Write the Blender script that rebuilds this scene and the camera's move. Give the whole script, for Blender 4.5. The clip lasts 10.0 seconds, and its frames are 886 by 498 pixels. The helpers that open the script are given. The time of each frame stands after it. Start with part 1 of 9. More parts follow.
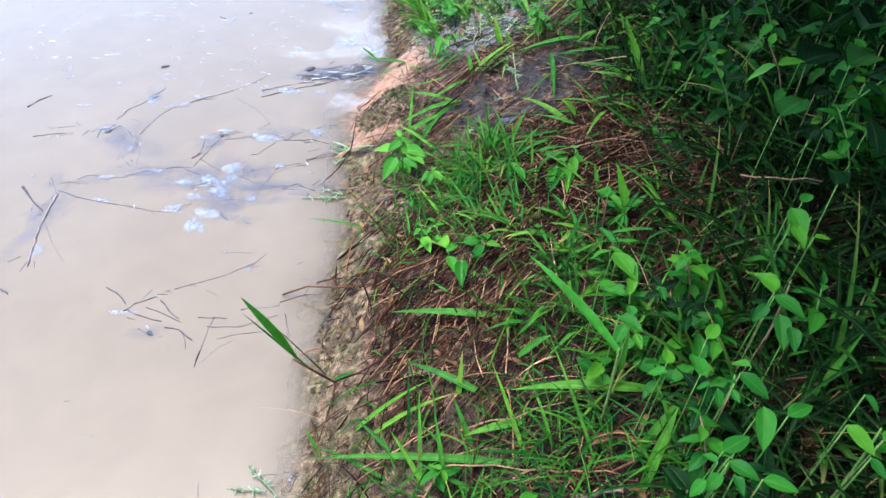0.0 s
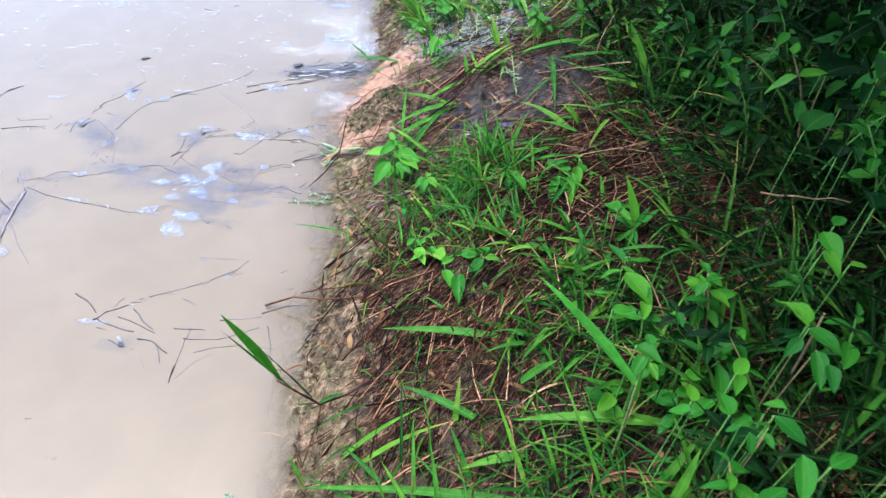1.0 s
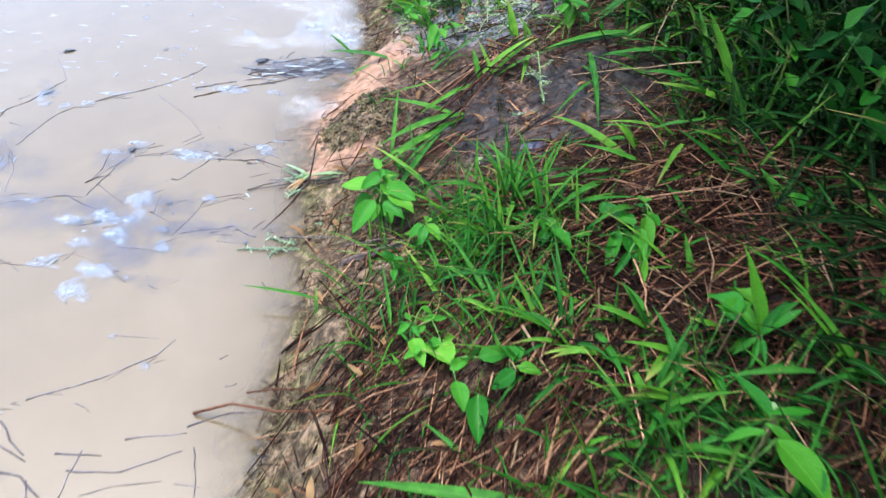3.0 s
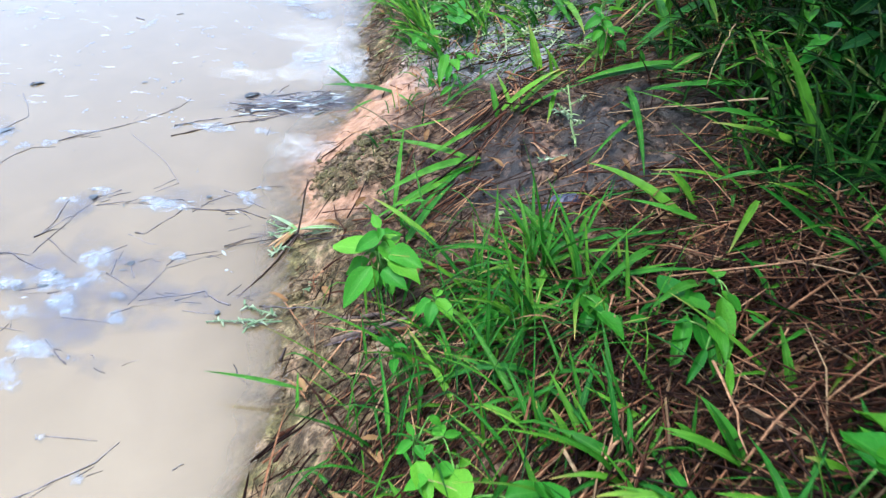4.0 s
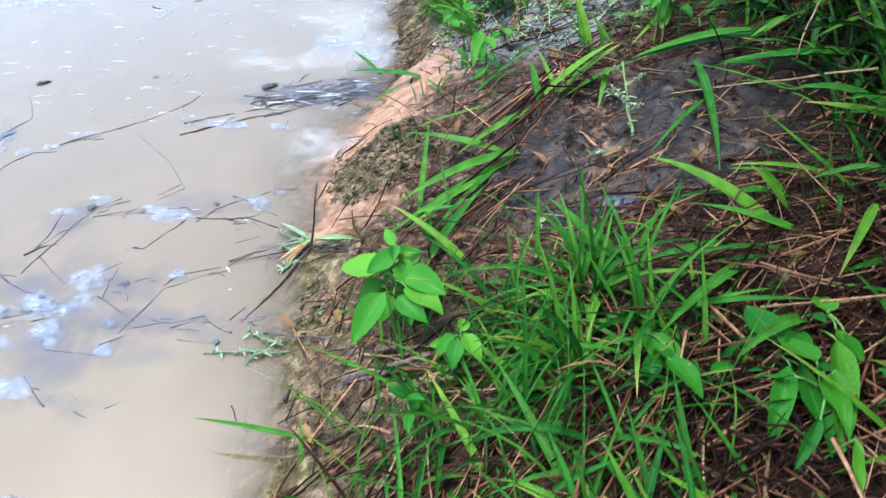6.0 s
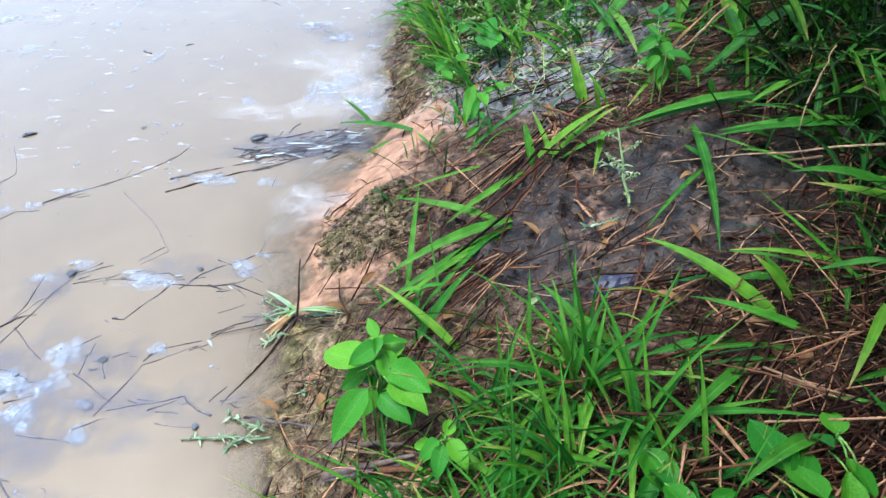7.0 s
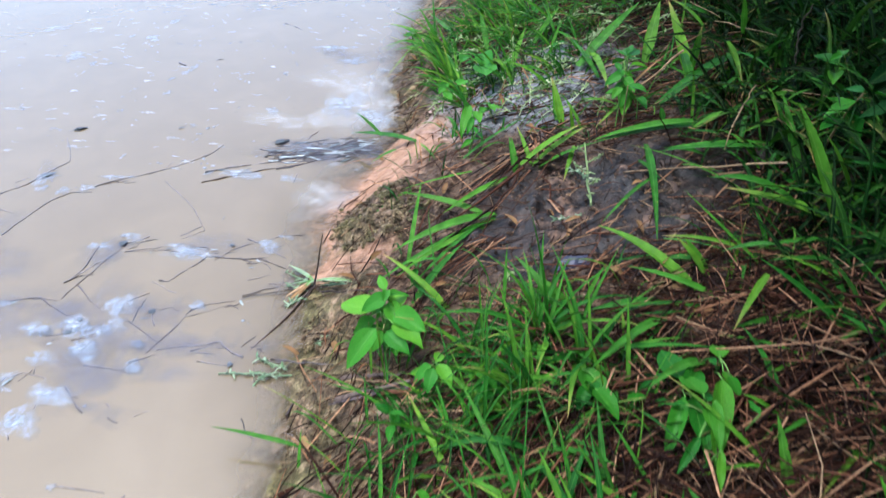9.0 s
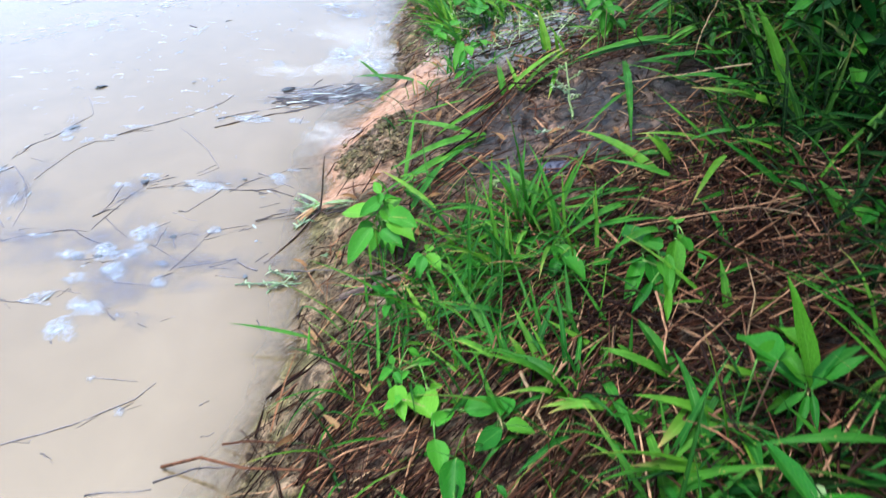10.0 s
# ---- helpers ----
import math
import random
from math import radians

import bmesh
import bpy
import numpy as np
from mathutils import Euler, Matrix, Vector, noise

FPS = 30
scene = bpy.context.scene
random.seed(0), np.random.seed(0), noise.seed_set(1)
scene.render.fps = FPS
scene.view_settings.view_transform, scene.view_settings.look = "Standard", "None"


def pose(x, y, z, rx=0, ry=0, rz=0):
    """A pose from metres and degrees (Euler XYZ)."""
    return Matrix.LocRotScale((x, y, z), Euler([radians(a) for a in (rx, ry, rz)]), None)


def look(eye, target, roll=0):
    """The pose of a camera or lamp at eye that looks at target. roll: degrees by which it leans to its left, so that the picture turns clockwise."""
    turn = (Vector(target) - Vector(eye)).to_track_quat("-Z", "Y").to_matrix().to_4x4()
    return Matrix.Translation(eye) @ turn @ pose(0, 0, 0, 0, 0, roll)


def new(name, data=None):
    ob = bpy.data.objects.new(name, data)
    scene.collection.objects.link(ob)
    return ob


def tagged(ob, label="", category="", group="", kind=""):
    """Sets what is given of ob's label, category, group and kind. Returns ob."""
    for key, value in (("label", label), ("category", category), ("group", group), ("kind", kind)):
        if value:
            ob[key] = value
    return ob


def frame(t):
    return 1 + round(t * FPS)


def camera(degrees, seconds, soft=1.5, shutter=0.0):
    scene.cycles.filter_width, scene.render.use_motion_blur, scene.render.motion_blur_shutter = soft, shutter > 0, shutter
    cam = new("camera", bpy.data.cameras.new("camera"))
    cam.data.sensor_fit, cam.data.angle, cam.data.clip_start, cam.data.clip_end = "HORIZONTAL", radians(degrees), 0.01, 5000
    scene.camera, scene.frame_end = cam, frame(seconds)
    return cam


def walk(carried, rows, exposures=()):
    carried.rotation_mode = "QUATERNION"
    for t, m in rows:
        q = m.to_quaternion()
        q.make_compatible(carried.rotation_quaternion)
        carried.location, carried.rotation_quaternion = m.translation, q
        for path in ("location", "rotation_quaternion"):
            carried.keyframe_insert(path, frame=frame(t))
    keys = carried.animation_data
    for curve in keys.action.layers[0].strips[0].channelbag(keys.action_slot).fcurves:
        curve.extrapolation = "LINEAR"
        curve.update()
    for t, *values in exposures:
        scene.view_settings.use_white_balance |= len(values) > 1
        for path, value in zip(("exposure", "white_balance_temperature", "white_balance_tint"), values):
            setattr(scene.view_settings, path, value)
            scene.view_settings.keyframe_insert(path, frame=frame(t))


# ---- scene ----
cam = camera(65.0, 10.0, 1.35, 0.45)
PATH = [
    (0, (0.077, 0.252, 0.941), (0.042, 1.749, -0.385), 0.1),
    (0.5, (0.062, 0.273, 0.945), (0.048, 1.783, -0.366), 1.3),
    (1, (0.052, 0.319, 0.908), (0.071, 1.817, -0.417), 2.7),
    (1.5, (0.048, 0.405, 0.878), (0.044, 1.883, -0.47), 2.4),
    (2, (0.031, 0.487, 0.842), (0.031, 1.915, -0.558), 2.0),
    (2.5, (0.036, 0.573, 0.798), (0.075, 2.022, -0.58), 3.9),
    (2.7, (0.035, 0.616, 0.776), (0.079, 2.075, -0.591), 3.9),
    (3.8, (0.027, 0.823, 0.67), (0.056, 2.356, -0.614), 2.6),
    (4, (0.029, 0.854, 0.656), (0.044, 2.392, -0.622), 3.1),
    (4.5, (0.03, 0.91, 0.62), (0.023, 2.455, -0.65), 2.1),
    (5, (0.023, 0.936, 0.602), (-0.036, 2.469, -0.68), 0.1),
    (5.2, (0.019, 0.942, 0.589), (-0.07, 2.464, -0.706), -1.3),
    (6.3, (0.061, 1.015, 0.601), (-0.09, 2.509, -0.72), -2.1),
    (6.5, (0.061, 1.034, 0.61), (-0.093, 2.529, -0.709), -2.6),
    (7, (0.066, 1.061, 0.625), (-0.084, 2.582, -0.666), -2.4),
    (7.5, (0.068, 1.061, 0.644), (0.007, 2.589, -0.645), 2.6),
    (8, (0.083, 1.031, 0.677), (-0.004, 2.581, -0.583), 0.9),
    (8.5, (0.065, 0.964, 0.717), (-0.005, 2.547, -0.504), 3.1),
    (9, (0.074, 0.882, 0.693), (-0.049, 2.458, -0.533), 1.2),
    (9.5, (0.105, 0.82, 0.678), (-0.028, 2.378, -0.569), -0.1),
    (10, (0.125, 0.764, 0.664), (-0.06, 2.301, -0.603), -2.6),
]
EXPOSURES = [(0, 1.323, 5500, 10), (2.5, 1.302, 5550, 9), (4, 1.323, 5500, 4), (5, 1.281, 5450, 4), (6.3, 1.218, 5500, 4), (7.5, 1.176, 5600, 4), (8.5, 1.26, 5550, 5), (9, 1.05, 5550, 7), (9.5, 1.134, 5600, 5), (10, 1.281, 5600, 5)]
walk(cam, [(t, look(eye, target, roll)) for t, eye, target, roll in PATH], EXPOSURES)

# ---- light: bright overcast sky ----
world = bpy.data.worlds.new("sky")
scene.world = world
world.use_nodes = True
wn = world.node_tree.nodes
sky = wn.new("ShaderNodeTexSky")
sky.sky_type, sky.sun_disc = "NISHITA", False
sky.sun_elevation, sky.sun_rotation = radians(74), radians(-75)
sky.air_density, sky.dust_density, sky.ozone_density = 1.0, 4.5, 1.2
wn["Background"].inputs["Strength"].default_value = 0.29
world.node_tree.links.new(sky.outputs[0], wn["Background"].inputs["Color"])
sun = new("sun", bpy.data.lights.new("sun", "SUN"))
sun.data.energy, sun.data.angle, sun.data.color = 1.5, radians(13), (0.99, 0.99, 0.98)
sun.matrix_world = look((-3.99, 2.27, 14.4), (0, 1.2, 0))
# ---- shape of the bank ----
SHORE_Y = (-60, 0.4, 0.7, 0.84, 1.07, 1.2, 1.31, 1.41, 1.49, 1.6, 1.66, 1.72, 1.8, 1.86, 1.91, 1.96, 2.03, 2.11, 2.2, 2.3, 2.4, 2.6, 3.2, 60)
SHORE_X = (-0.12, -0.12, -0.13, -0.145, -0.166, -0.16, -0.143, -0.147, -0.17, -0.172, -0.178, -0.173, -0.185, -0.189, -0.172, -0.16, -0.15, -0.14, -0.132, -0.148, -0.165, -0.16, -0.15, -0.15)


def shore(y):
    return float(np.interp(y, SHORE_Y, SHORE_X))


def thicket(y):
    """How far from the water the thick growth of the upper bank begins."""
    return float(np.interp(y, (0.5, 0.9, 1.1, 1.6, 2.2, 2.6), (0.42, 0.45, 0.52, 0.53, 0.53, 0.48)))


def bank_z(x, y):
    d = x - shore(y)
    if d < 0:
        fall = float(np.interp(y, (1.5, 1.7, 1.9, 2.1, 2.3), (0.5, 0.34, 0.2, 0.26, 0.5)))
        return max(-0.25, fall * d - 1.6 * d * d)
    rise = float(np.interp(y, (0.6, 1.1, 1.6, 2.2), (0.42, 0.40, 0.30, 0.32)))
    e = d if d < 0.7 else 0.7 + 0.3 * min(d - 0.7, 2.0)
    s = min(1.0, d / 0.09)
    return 0.028 * s * s * (3 - 2 * s) + rise * e * min(1.0, 0.35 + d / 0.15)

# ---- materials ----
def material(name):
    m = bpy.data.materials.new(name)
    m.use_nodes = True
    nt = m.node_tree
    return m, nt, nt.nodes, nt.links, nt.nodes["Principled BSDF"]


def ramp(nt, source, stops):
    r = nt.nodes.new("ShaderNodeValToRGB")
    nt.links.new(source, r.inputs[0])
    el = r.color_ramp.elements
    while len(el) < len(stops):
        el.new(0.5)
    for e, (p, c) in zip(el, stops):
        e.position, e.color = p, (*c, 1)
    return r.outputs[0]


def tex(nt, kind, scale, detail=3.0, coords="Object", **more):
    c = nt.nodes.new("ShaderNodeTexCoord")
    n = nt.nodes.new(kind)
    n.inputs["Scale"].default_value = scale
    if kind == "ShaderNodeTexNoise":
        n.inputs["Detail"].default_value = detail
    for key, value in more.items():
        n.inputs[key].default_value = value
    nt.links.new(c.outputs[coords], n.inputs["Vector"])
    return n


def mix(nt, kind, a, b, fac):
    n = nt.nodes.new("ShaderNodeMix")
    n.data_type, n.blend_type = "RGBA", kind
    for socket, v in ((n.inputs[6], a), (n.inputs[7], b), (n.inputs[0], fac)):
        if isinstance(v, (int, float)):
            socket.default_value = v
        elif isinstance(v, tuple):
            socket.default_value = (*v, 1)
        else:
            nt.links.new(v, socket)
    return n.outputs[2]


def maths(nt, op, a, b=0.0, c=0.0):
    n = nt.nodes.new("ShaderNodeMath")
    n.operation = op
    for i, v in enumerate((a, b, c)):
        if isinstance(v, (int, float)):
            n.inputs[i].default_value = v
        else:
            nt.links.new(v, n.inputs[i])
    return n.outputs[0]


def bump(nt, bsdf, height, strength, distance=0.002):
    b = nt.nodes.new("ShaderNodeBump")
    b.inputs["Strength"].default_value, b.inputs["Distance"].default_value = strength, distance
    nt.links.new(height, b.inputs["Height"])
    nt.links.new(b.outputs[0], bsdf.inputs["Normal"])


def chance(nt):
    """A random number for each piece, be it an object or an island of a mesh."""
    o = nt.nodes.new("ShaderNodeObjectInfo")
    g = nt.nodes.new("ShaderNodeNewGeometry")
    return maths(nt, "FRACT", maths(nt, "ADD", o.outputs["Random"], g.outputs["Random Per Island"]))


def foliage(name, stops, veins, rough=0.38, thin=0.3, tipdry=0.0, gloss=0.08):
    """Living leaf: random hue, veins along the blade or out from the midrib, some light through it."""
    m, nt, nodes, links, p = material(name)
    r = chance(nt)
    col = ramp(nt, r, stops)
    uv = nt.nodes.new("ShaderNodeUVMap")
    sep = nt.nodes.new("ShaderNodeSeparateXYZ")
    links.new(uv.outputs[0], sep.inputs[0])
    u, v = sep.outputs[0], sep.outputs[1]
    off = maths(nt, "ABSOLUTE", maths(nt, "SUBTRACT", u, 0.5))
    rib = maths(nt, "LESS_THAN", off, 0.035 if veins == "net" else 0.06)
    if veins == "net":
        lines = maths(nt, "SINE", maths(nt, "MULTIPLY", maths(nt, "SUBTRACT", v, maths(nt, "MULTIPLY", off, 0.9)), 46.0))
    else:
        lines = maths(nt, "SINE", maths(nt, "MULTIPLY", u, 60.0))
    vein = maths(nt, "MAXIMUM", rib, maths(nt, "MULTIPLY", maths(nt, "SMOOTH_MAX", maths(nt, "SUBTRACT", lines, 0.6), 0.0, 0.1), 0.8))
    col = mix(nt, "MIX", col, (0.22, 0.42, 0.10), maths(nt, "MULTIPLY", vein, 0.1 if veins == "net" else 0.15))
    blot = tex(nt, "ShaderNodeTexNoise", 60.0, 4.0)
    col = mix(nt, "MULTIPLY", col, ramp(nt, blot.outputs[0], ((0.3, (0.62, 0.66, 0.6)), (0.7, (1.2, 1.16, 1.1)))), 1.0)
    spots = tex(nt, "ShaderNodeTexNoise", 210.0, 2.0)
    col = mix(nt, "MIX", col, (0.26, 0.17, 0.05), maths(nt, "MULTIPLY", maths(nt, "GREATER_THAN", spots.outputs[0], 0.71), 0.6))
    if tipdry:
        dry = maths(nt, "MULTIPLY", maths(nt, "POWER", v, 9.0), maths(nt, "GREATER_THAN", r, 1.0 - tipdry))
        col = mix(nt, "MIX", col, (0.38, 0.25, 0.09), dry)
    links.new(col, p.inputs["Base Color"])
    p.inputs["Roughness"].default_value = rough
    p.inputs["Specular IOR Level"].default_value = gloss
    bump(nt, p, maths(nt, "ADD", lines, maths(nt, "MULTIPLY", blot.outputs[0], 2.0)), 0.1 if veins == "net" else 0.3, 0.0006)
    t = nt.nodes.new("ShaderNodeBsdfTranslucent")
    links.new(mix(nt, "MULTIPLY", col, (1.25, 1.3, 0.8), 1.0), t.inputs["Color"])
    s = nt.nodes.new("ShaderNodeMixShader")
    s.inputs[0].default_value = thin
    links.new(p.outputs[0], s.inputs[1])
    links.new(t.outputs[0], s.inputs[2])
    links.new(s.outputs[0], nodes["Material Output"].inputs["Surface"])
    return m


def fibre(name, stops, rough=0.75):
    """Dead stalks and sticks."""
    m, nt, nodes, links, p = material(name)
    col = ramp(nt, chance(nt), stops)
    n = tex(nt, "ShaderNodeTexNoise", 170.0, 4.0)
    col = mix(nt, "MULTIPLY", col, ramp(nt, n.outputs[0], ((0.3, (0.5, 0.48, 0.46)), (0.7, (1.25, 1.22, 1.2)))), 1.0)
    links.new(col, p.inputs["Base Color"])
    p.inputs["Roughness"].default_value = rough
    p.inputs["Specular IOR Level"].default_value = 0.08
    bump(nt, p, n.outputs[0], 0.6, 0.001)
    return m


GRASS = foliage("grass_blade_green", ((0.0, (0.0053, 0.0310, 0.0073)), (0.4, (0.0131, 0.0681, 0.0069)), (0.8, (0.0278, 0.1137, 0.0086)), (1.0, (0.0757, 0.1704, 0.0117))), "long", 0.34, 0.24, 0.2)
BRIGHT = foliage("bright_grass_blade", ((0.0, (0.0112, 0.0743, 0.0083)), (0.5, (0.0254, 0.1187, 0.0091)), (1.0, (0.0660, 0.1723, 0.0099))), "long", 0.4, 0.2, 0.12)
LIME = foliage("lime_grass_blade", ((0.0, (0.0212, 0.1006, 0.0107)), (0.5, (0.0423, 0.1508, 0.0120)), (1.0, (0.0953, 0.2178, 0.0143))), "long", 0.36, 0.24, 0.12)
# copy of the grass whose colour is darkened to stand in for thicket shade
SHADED_GRASS = foliage("shaded_grass_blade", ((0.0, (0.0005, 0.0026, 0.0010)), (0.4, (0.0015, 0.0092, 0.0019)), (0.75, (0.0058, 0.0337, 0.0042)), (1.0, (0.0269, 0.0790, 0.0076))), "long", 0.42, 0.1, 0.1, gloss=0.03)
LIMELEAF = foliage("lime_leaf", ((0.0, (0.0300, 0.1485, 0.0144)), (0.6, (0.0562, 0.2115, 0.0162)), (1.0, (0.1050, 0.2700, 0.0198))), "net", 0.45, 0.25)
# dark green leaf, its colour blackened further to stand in for thicket shade
DEEP_SHADED = foliage("deep_green_shaded_leaf", ((0.0, (0.0014, 0.0084, 0.0027)), (0.5, (0.0041, 0.0279, 0.0054)), (0.85, (0.0136, 0.0697, 0.0095)), (1.0, (0.0272, 0.1045, 0.0122))), "net", 0.5, 0.1, gloss=0.03)
FRESH = foliage("fresh_green_leaf", ((0.0, (0.0118, 0.0814, 0.0078)), (0.6, (0.0272, 0.1387, 0.0094)), (1.0, (0.0644, 0.1931, 0.0112))), "net", 0.45, 0.22)
PALE = foliage("pale_herb_green", ((0.0, (0.1615, 0.2465, 0.0935)), (0.6, (0.289, 0.374, 0.187)), (1.0, (0.4675, 0.51, 0.357))), "net", 0.6, 0.25)
FADED = foliage("soaked_herb_green", ((0.0, (0.128, 0.208, 0.12)), (0.6, (0.2, 0.28, 0.176)), (1.0, (0.32, 0.384, 0.288))), "net", 0.6, 0.25)
STRAW = fibre("dead_straw", ((0.0, (0.0064, 0.0030, 0.0023)), (0.35, (0.0240, 0.0105, 0.0067)), (0.62, (0.0596, 0.0219, 0.0112)), (0.84, (0.1862, 0.0904, 0.0457)), (1.0, (0.3643, 0.2100, 0.1156))))
LITTER = fibre("broken_stalk", ((0.0, (0.0060, 0.0036, 0.0029)), (0.45, (0.0255, 0.0112, 0.0059)), (0.75, (0.0647, 0.0344, 0.0176)), (1.0, (0.2785, 0.1856, 0.1026))))
TWIG = fibre("wet_twig_bark", ((0.0, (0.0360, 0.0280, 0.0280)), (0.6, (0.0800, 0.0600, 0.0520)), (1.0, (0.1360, 0.1000, 0.0800))), 0.55)
DRIFT = fibre("soaked_grey_twig", ((0.0, (0.0350, 0.0320, 0.0360)), (0.5, (0.0810, 0.0720, 0.0816)), (1.0, (0.1728, 0.1562, 0.1584))), 0.5)
TAN = fibre("tan_dead_stalk", ((0.0, (0.1958, 0.1156, 0.0598)), (1.0, (0.3366, 0.2312, 0.1306))), 0.7)
FLAKE = foliage("soaked_leaf_flake", ((0.0, (0.06, 0.066, 0.085)), (0.4, (0.17, 0.185, 0.215)), (1.0, (0.38, 0.41, 0.44))), "long", 0.35, 0.1)
MAUVE = fibre("mauve_dead_blade", ((0.0, (0.07, 0.055, 0.058)), (1.0, (0.13, 0.105, 0.105))), 0.6)
SOAKED = foliage("soaked_dark_leaf", ((0.0, (0.0360, 0.0396, 0.0544)), (1.0, (0.0900, 0.0990, 0.1275))), "net", 0.4, 0.05)
STALK = fibre("reddish_stem", ((0.0, (0.05, 0.02, 0.018)), (1.0, (0.1, 0.04, 0.03))), 0.5)
STEM = fibre("green_stem", ((0.0, (0.07, 0.2, 0.03)), (0.7, (0.12, 0.24, 0.05)), (1.0, (0.2, 0.12, 0.07))), 0.5)
DEADLEAF = foliage("dead_leaf", ((0.0, (0.0845, 0.0420, 0.0193)), (0.6, (0.1820, 0.0960, 0.0440)), (1.0, (0.2340, 0.1380, 0.0660))), "net", 0.7, 0.15)


def soil_material():
    m, nt, nodes, links, p = material("wet_bank_soil")
    clay = nt.nodes.new("ShaderNodeAttribute")
    clay.attribute_name = "clay"
    grey = nt.nodes.new("ShaderNodeAttribute")
    grey.attribute_name = "silt"
    big = tex(nt, "ShaderNodeTexNoise", 14.0, 5.0)
    mid = tex(nt, "ShaderNodeTexNoise", 70.0, 6.0)
    fine = tex(nt, "ShaderNodeTexNoise", 340.0, 4.0)
    dry = nt.nodes.new("ShaderNodeAttribute")
    dry.attribute_name = "ochre"
    base = ramp(nt, mid.outputs[0], ((0.28, (0.022, 0.013, 0.008)), (0.5, (0.065, 0.038, 0.023)), (0.72, (0.18, 0.12, 0.072))))
    orange = ramp(nt, mid.outputs[0], ((0.25, (0.16, 0.078, 0.042)), (0.5, (0.235, 0.128, 0.075)), (0.75, (0.31, 0.184, 0.115))))
    silt = ramp(nt, mid.outputs[0], ((0.3, (0.005, 0.0042, 0.004)), (0.5, (0.013, 0.011, 0.01)), (0.7, (0.042, 0.034, 0.03))))
    silt = mix(nt, "MIX", silt, (0.055, 0.034, 0.023), ramp(nt, tex(nt, "ShaderNodeTexNoise", 38.0, 5.0).outputs[0], ((0.46, (0, 0, 0)), (0.64, (0.5, 0.5, 0.5)))))
    edge = maths(nt, "ADD", clay.outputs["Fac"], maths(nt, "ADD", maths(nt, "MULTIPLY", maths(nt, "SUBTRACT", big.outputs[0], 0.5), 1.8), maths(nt, "MULTIPLY", maths(nt, "SUBTRACT", mid.outputs[0], 0.5), 1.2)))
    edge2 = maths(nt, "ADD", grey.outputs["Fac"], maths(nt, "MULTIPLY", maths(nt, "SUBTRACT", big.outputs[0], 0.5), -1.4))
    col = mix(nt, "MIX", base, silt, ramp(nt, edge2, ((0.2, (0, 0, 0)), (0.8, (1, 1, 1)))))
    ochre = ramp(nt, mid.outputs[0], ((0.28, (0.034, 0.023, 0.013)), (0.5, (0.115, 0.08, 0.044)), (0.72, (0.26, 0.19, 0.115))))
    olive = tex(nt, "ShaderNodeTexNoise", 26.0, 4.0)
    ochre = mix(nt, "MIX", ochre, mix(nt, "MULTIPLY", ochre, (0.72, 0.86, 0.6), 1.0), ramp(nt, olive.outputs[0], ((0.4, (0, 0, 0)), (0.6, (1, 1, 1)))))
    edge3 = maths(nt, "ADD", dry.outputs["Fac"], maths(nt, "MULTIPLY", maths(nt, "SUBTRACT", big.outputs[0], 0.5), 1.5))
    col = mix(nt, "MIX", col, ochre, ramp(nt, edge3, ((0.25, (0, 0, 0)), (0.75, (1, 1, 1)))))
    col = mix(nt, "MULTIPLY", col, ramp(nt, fine.outputs[0], ((0.32, (0.42, 0.42, 0.42)), (0.68, (1.5, 1.5, 1.5)))), 1.0)
    col = mix(nt, "MIX", col, orange, ramp(nt, edge, ((0.15, (0, 0, 0)), (0.85, (1, 1, 1)))))
    # grey silt paled by a wet sky sheen that is put into its colour
    pale = nt.nodes.new("ShaderNodeAttribute")
    pale.attribute_name = "pale"
    sheen_tint = ramp(nt, mid.outputs[0], ((0.3, (0.05, 0.05, 0.05)), (0.5, (0.14, 0.14, 0.143)), (0.7, (0.27, 0.27, 0.275))))
    edge4 = maths(nt, "ADD", pale.outputs["Fac"], maths(nt, "MULTIPLY", maths(nt, "SUBTRACT", big.outputs[0], 0.5), 1.5))
    col = mix(nt, "MIX", col, sheen_tint, ramp(nt, edge4, ((0.25, (0, 0, 0)), (0.75, (1, 1, 1)))))
    # near-black tint that puts the shade beneath the growth into the soil colour
    soil_shade = nt.nodes.new("ShaderNodeAttribute")
    soil_shade.attribute_name = "soil_shade"
    col = mix(nt, "MIX", col, ramp(nt, mid.outputs[0], ((0.3, (0.004, 0.003, 0.002)), (0.7, (0.024, 0.016, 0.01)))), maths(nt, "MINIMUM", soil_shade.outputs["Fac"], 1.0))
    links.new(col, p.inputs["Base Color"])
    smooth = maths(nt, "MINIMUM", maths(nt, "ADD", ramp(nt, edge2, ((0.2, (0, 0, 0)), (0.8, (0.75, 0.75, 0.75)))), ramp(nt, edge, ((0.15, (0, 0, 0)), (0.85, (0.8, 0.8, 0.8))))), 0.85)
    rough = ramp(nt, big.outputs[0], ((0.3, (0.3, 0.3, 0.3)), (0.62, (0.65, 0.65, 0.65))))
    links.new(maths(nt, "MULTIPLY", rough, maths(nt, "SUBTRACT", 1.0, maths(nt, "MULTIPLY", smooth, 0.2))), p.inputs["Roughness"])
    p.inputs["Specular IOR Level"].default_value = 0.14
    relief = maths(nt, "ADD", mid.outputs[0], maths(nt, "MULTIPLY", fine.outputs[0], 0.5))
    bump(nt, p, maths(nt, "MULTIPLY", relief, maths(nt, "SUBTRACT", 1.0, smooth)), 1.0, 0.011)
    return m


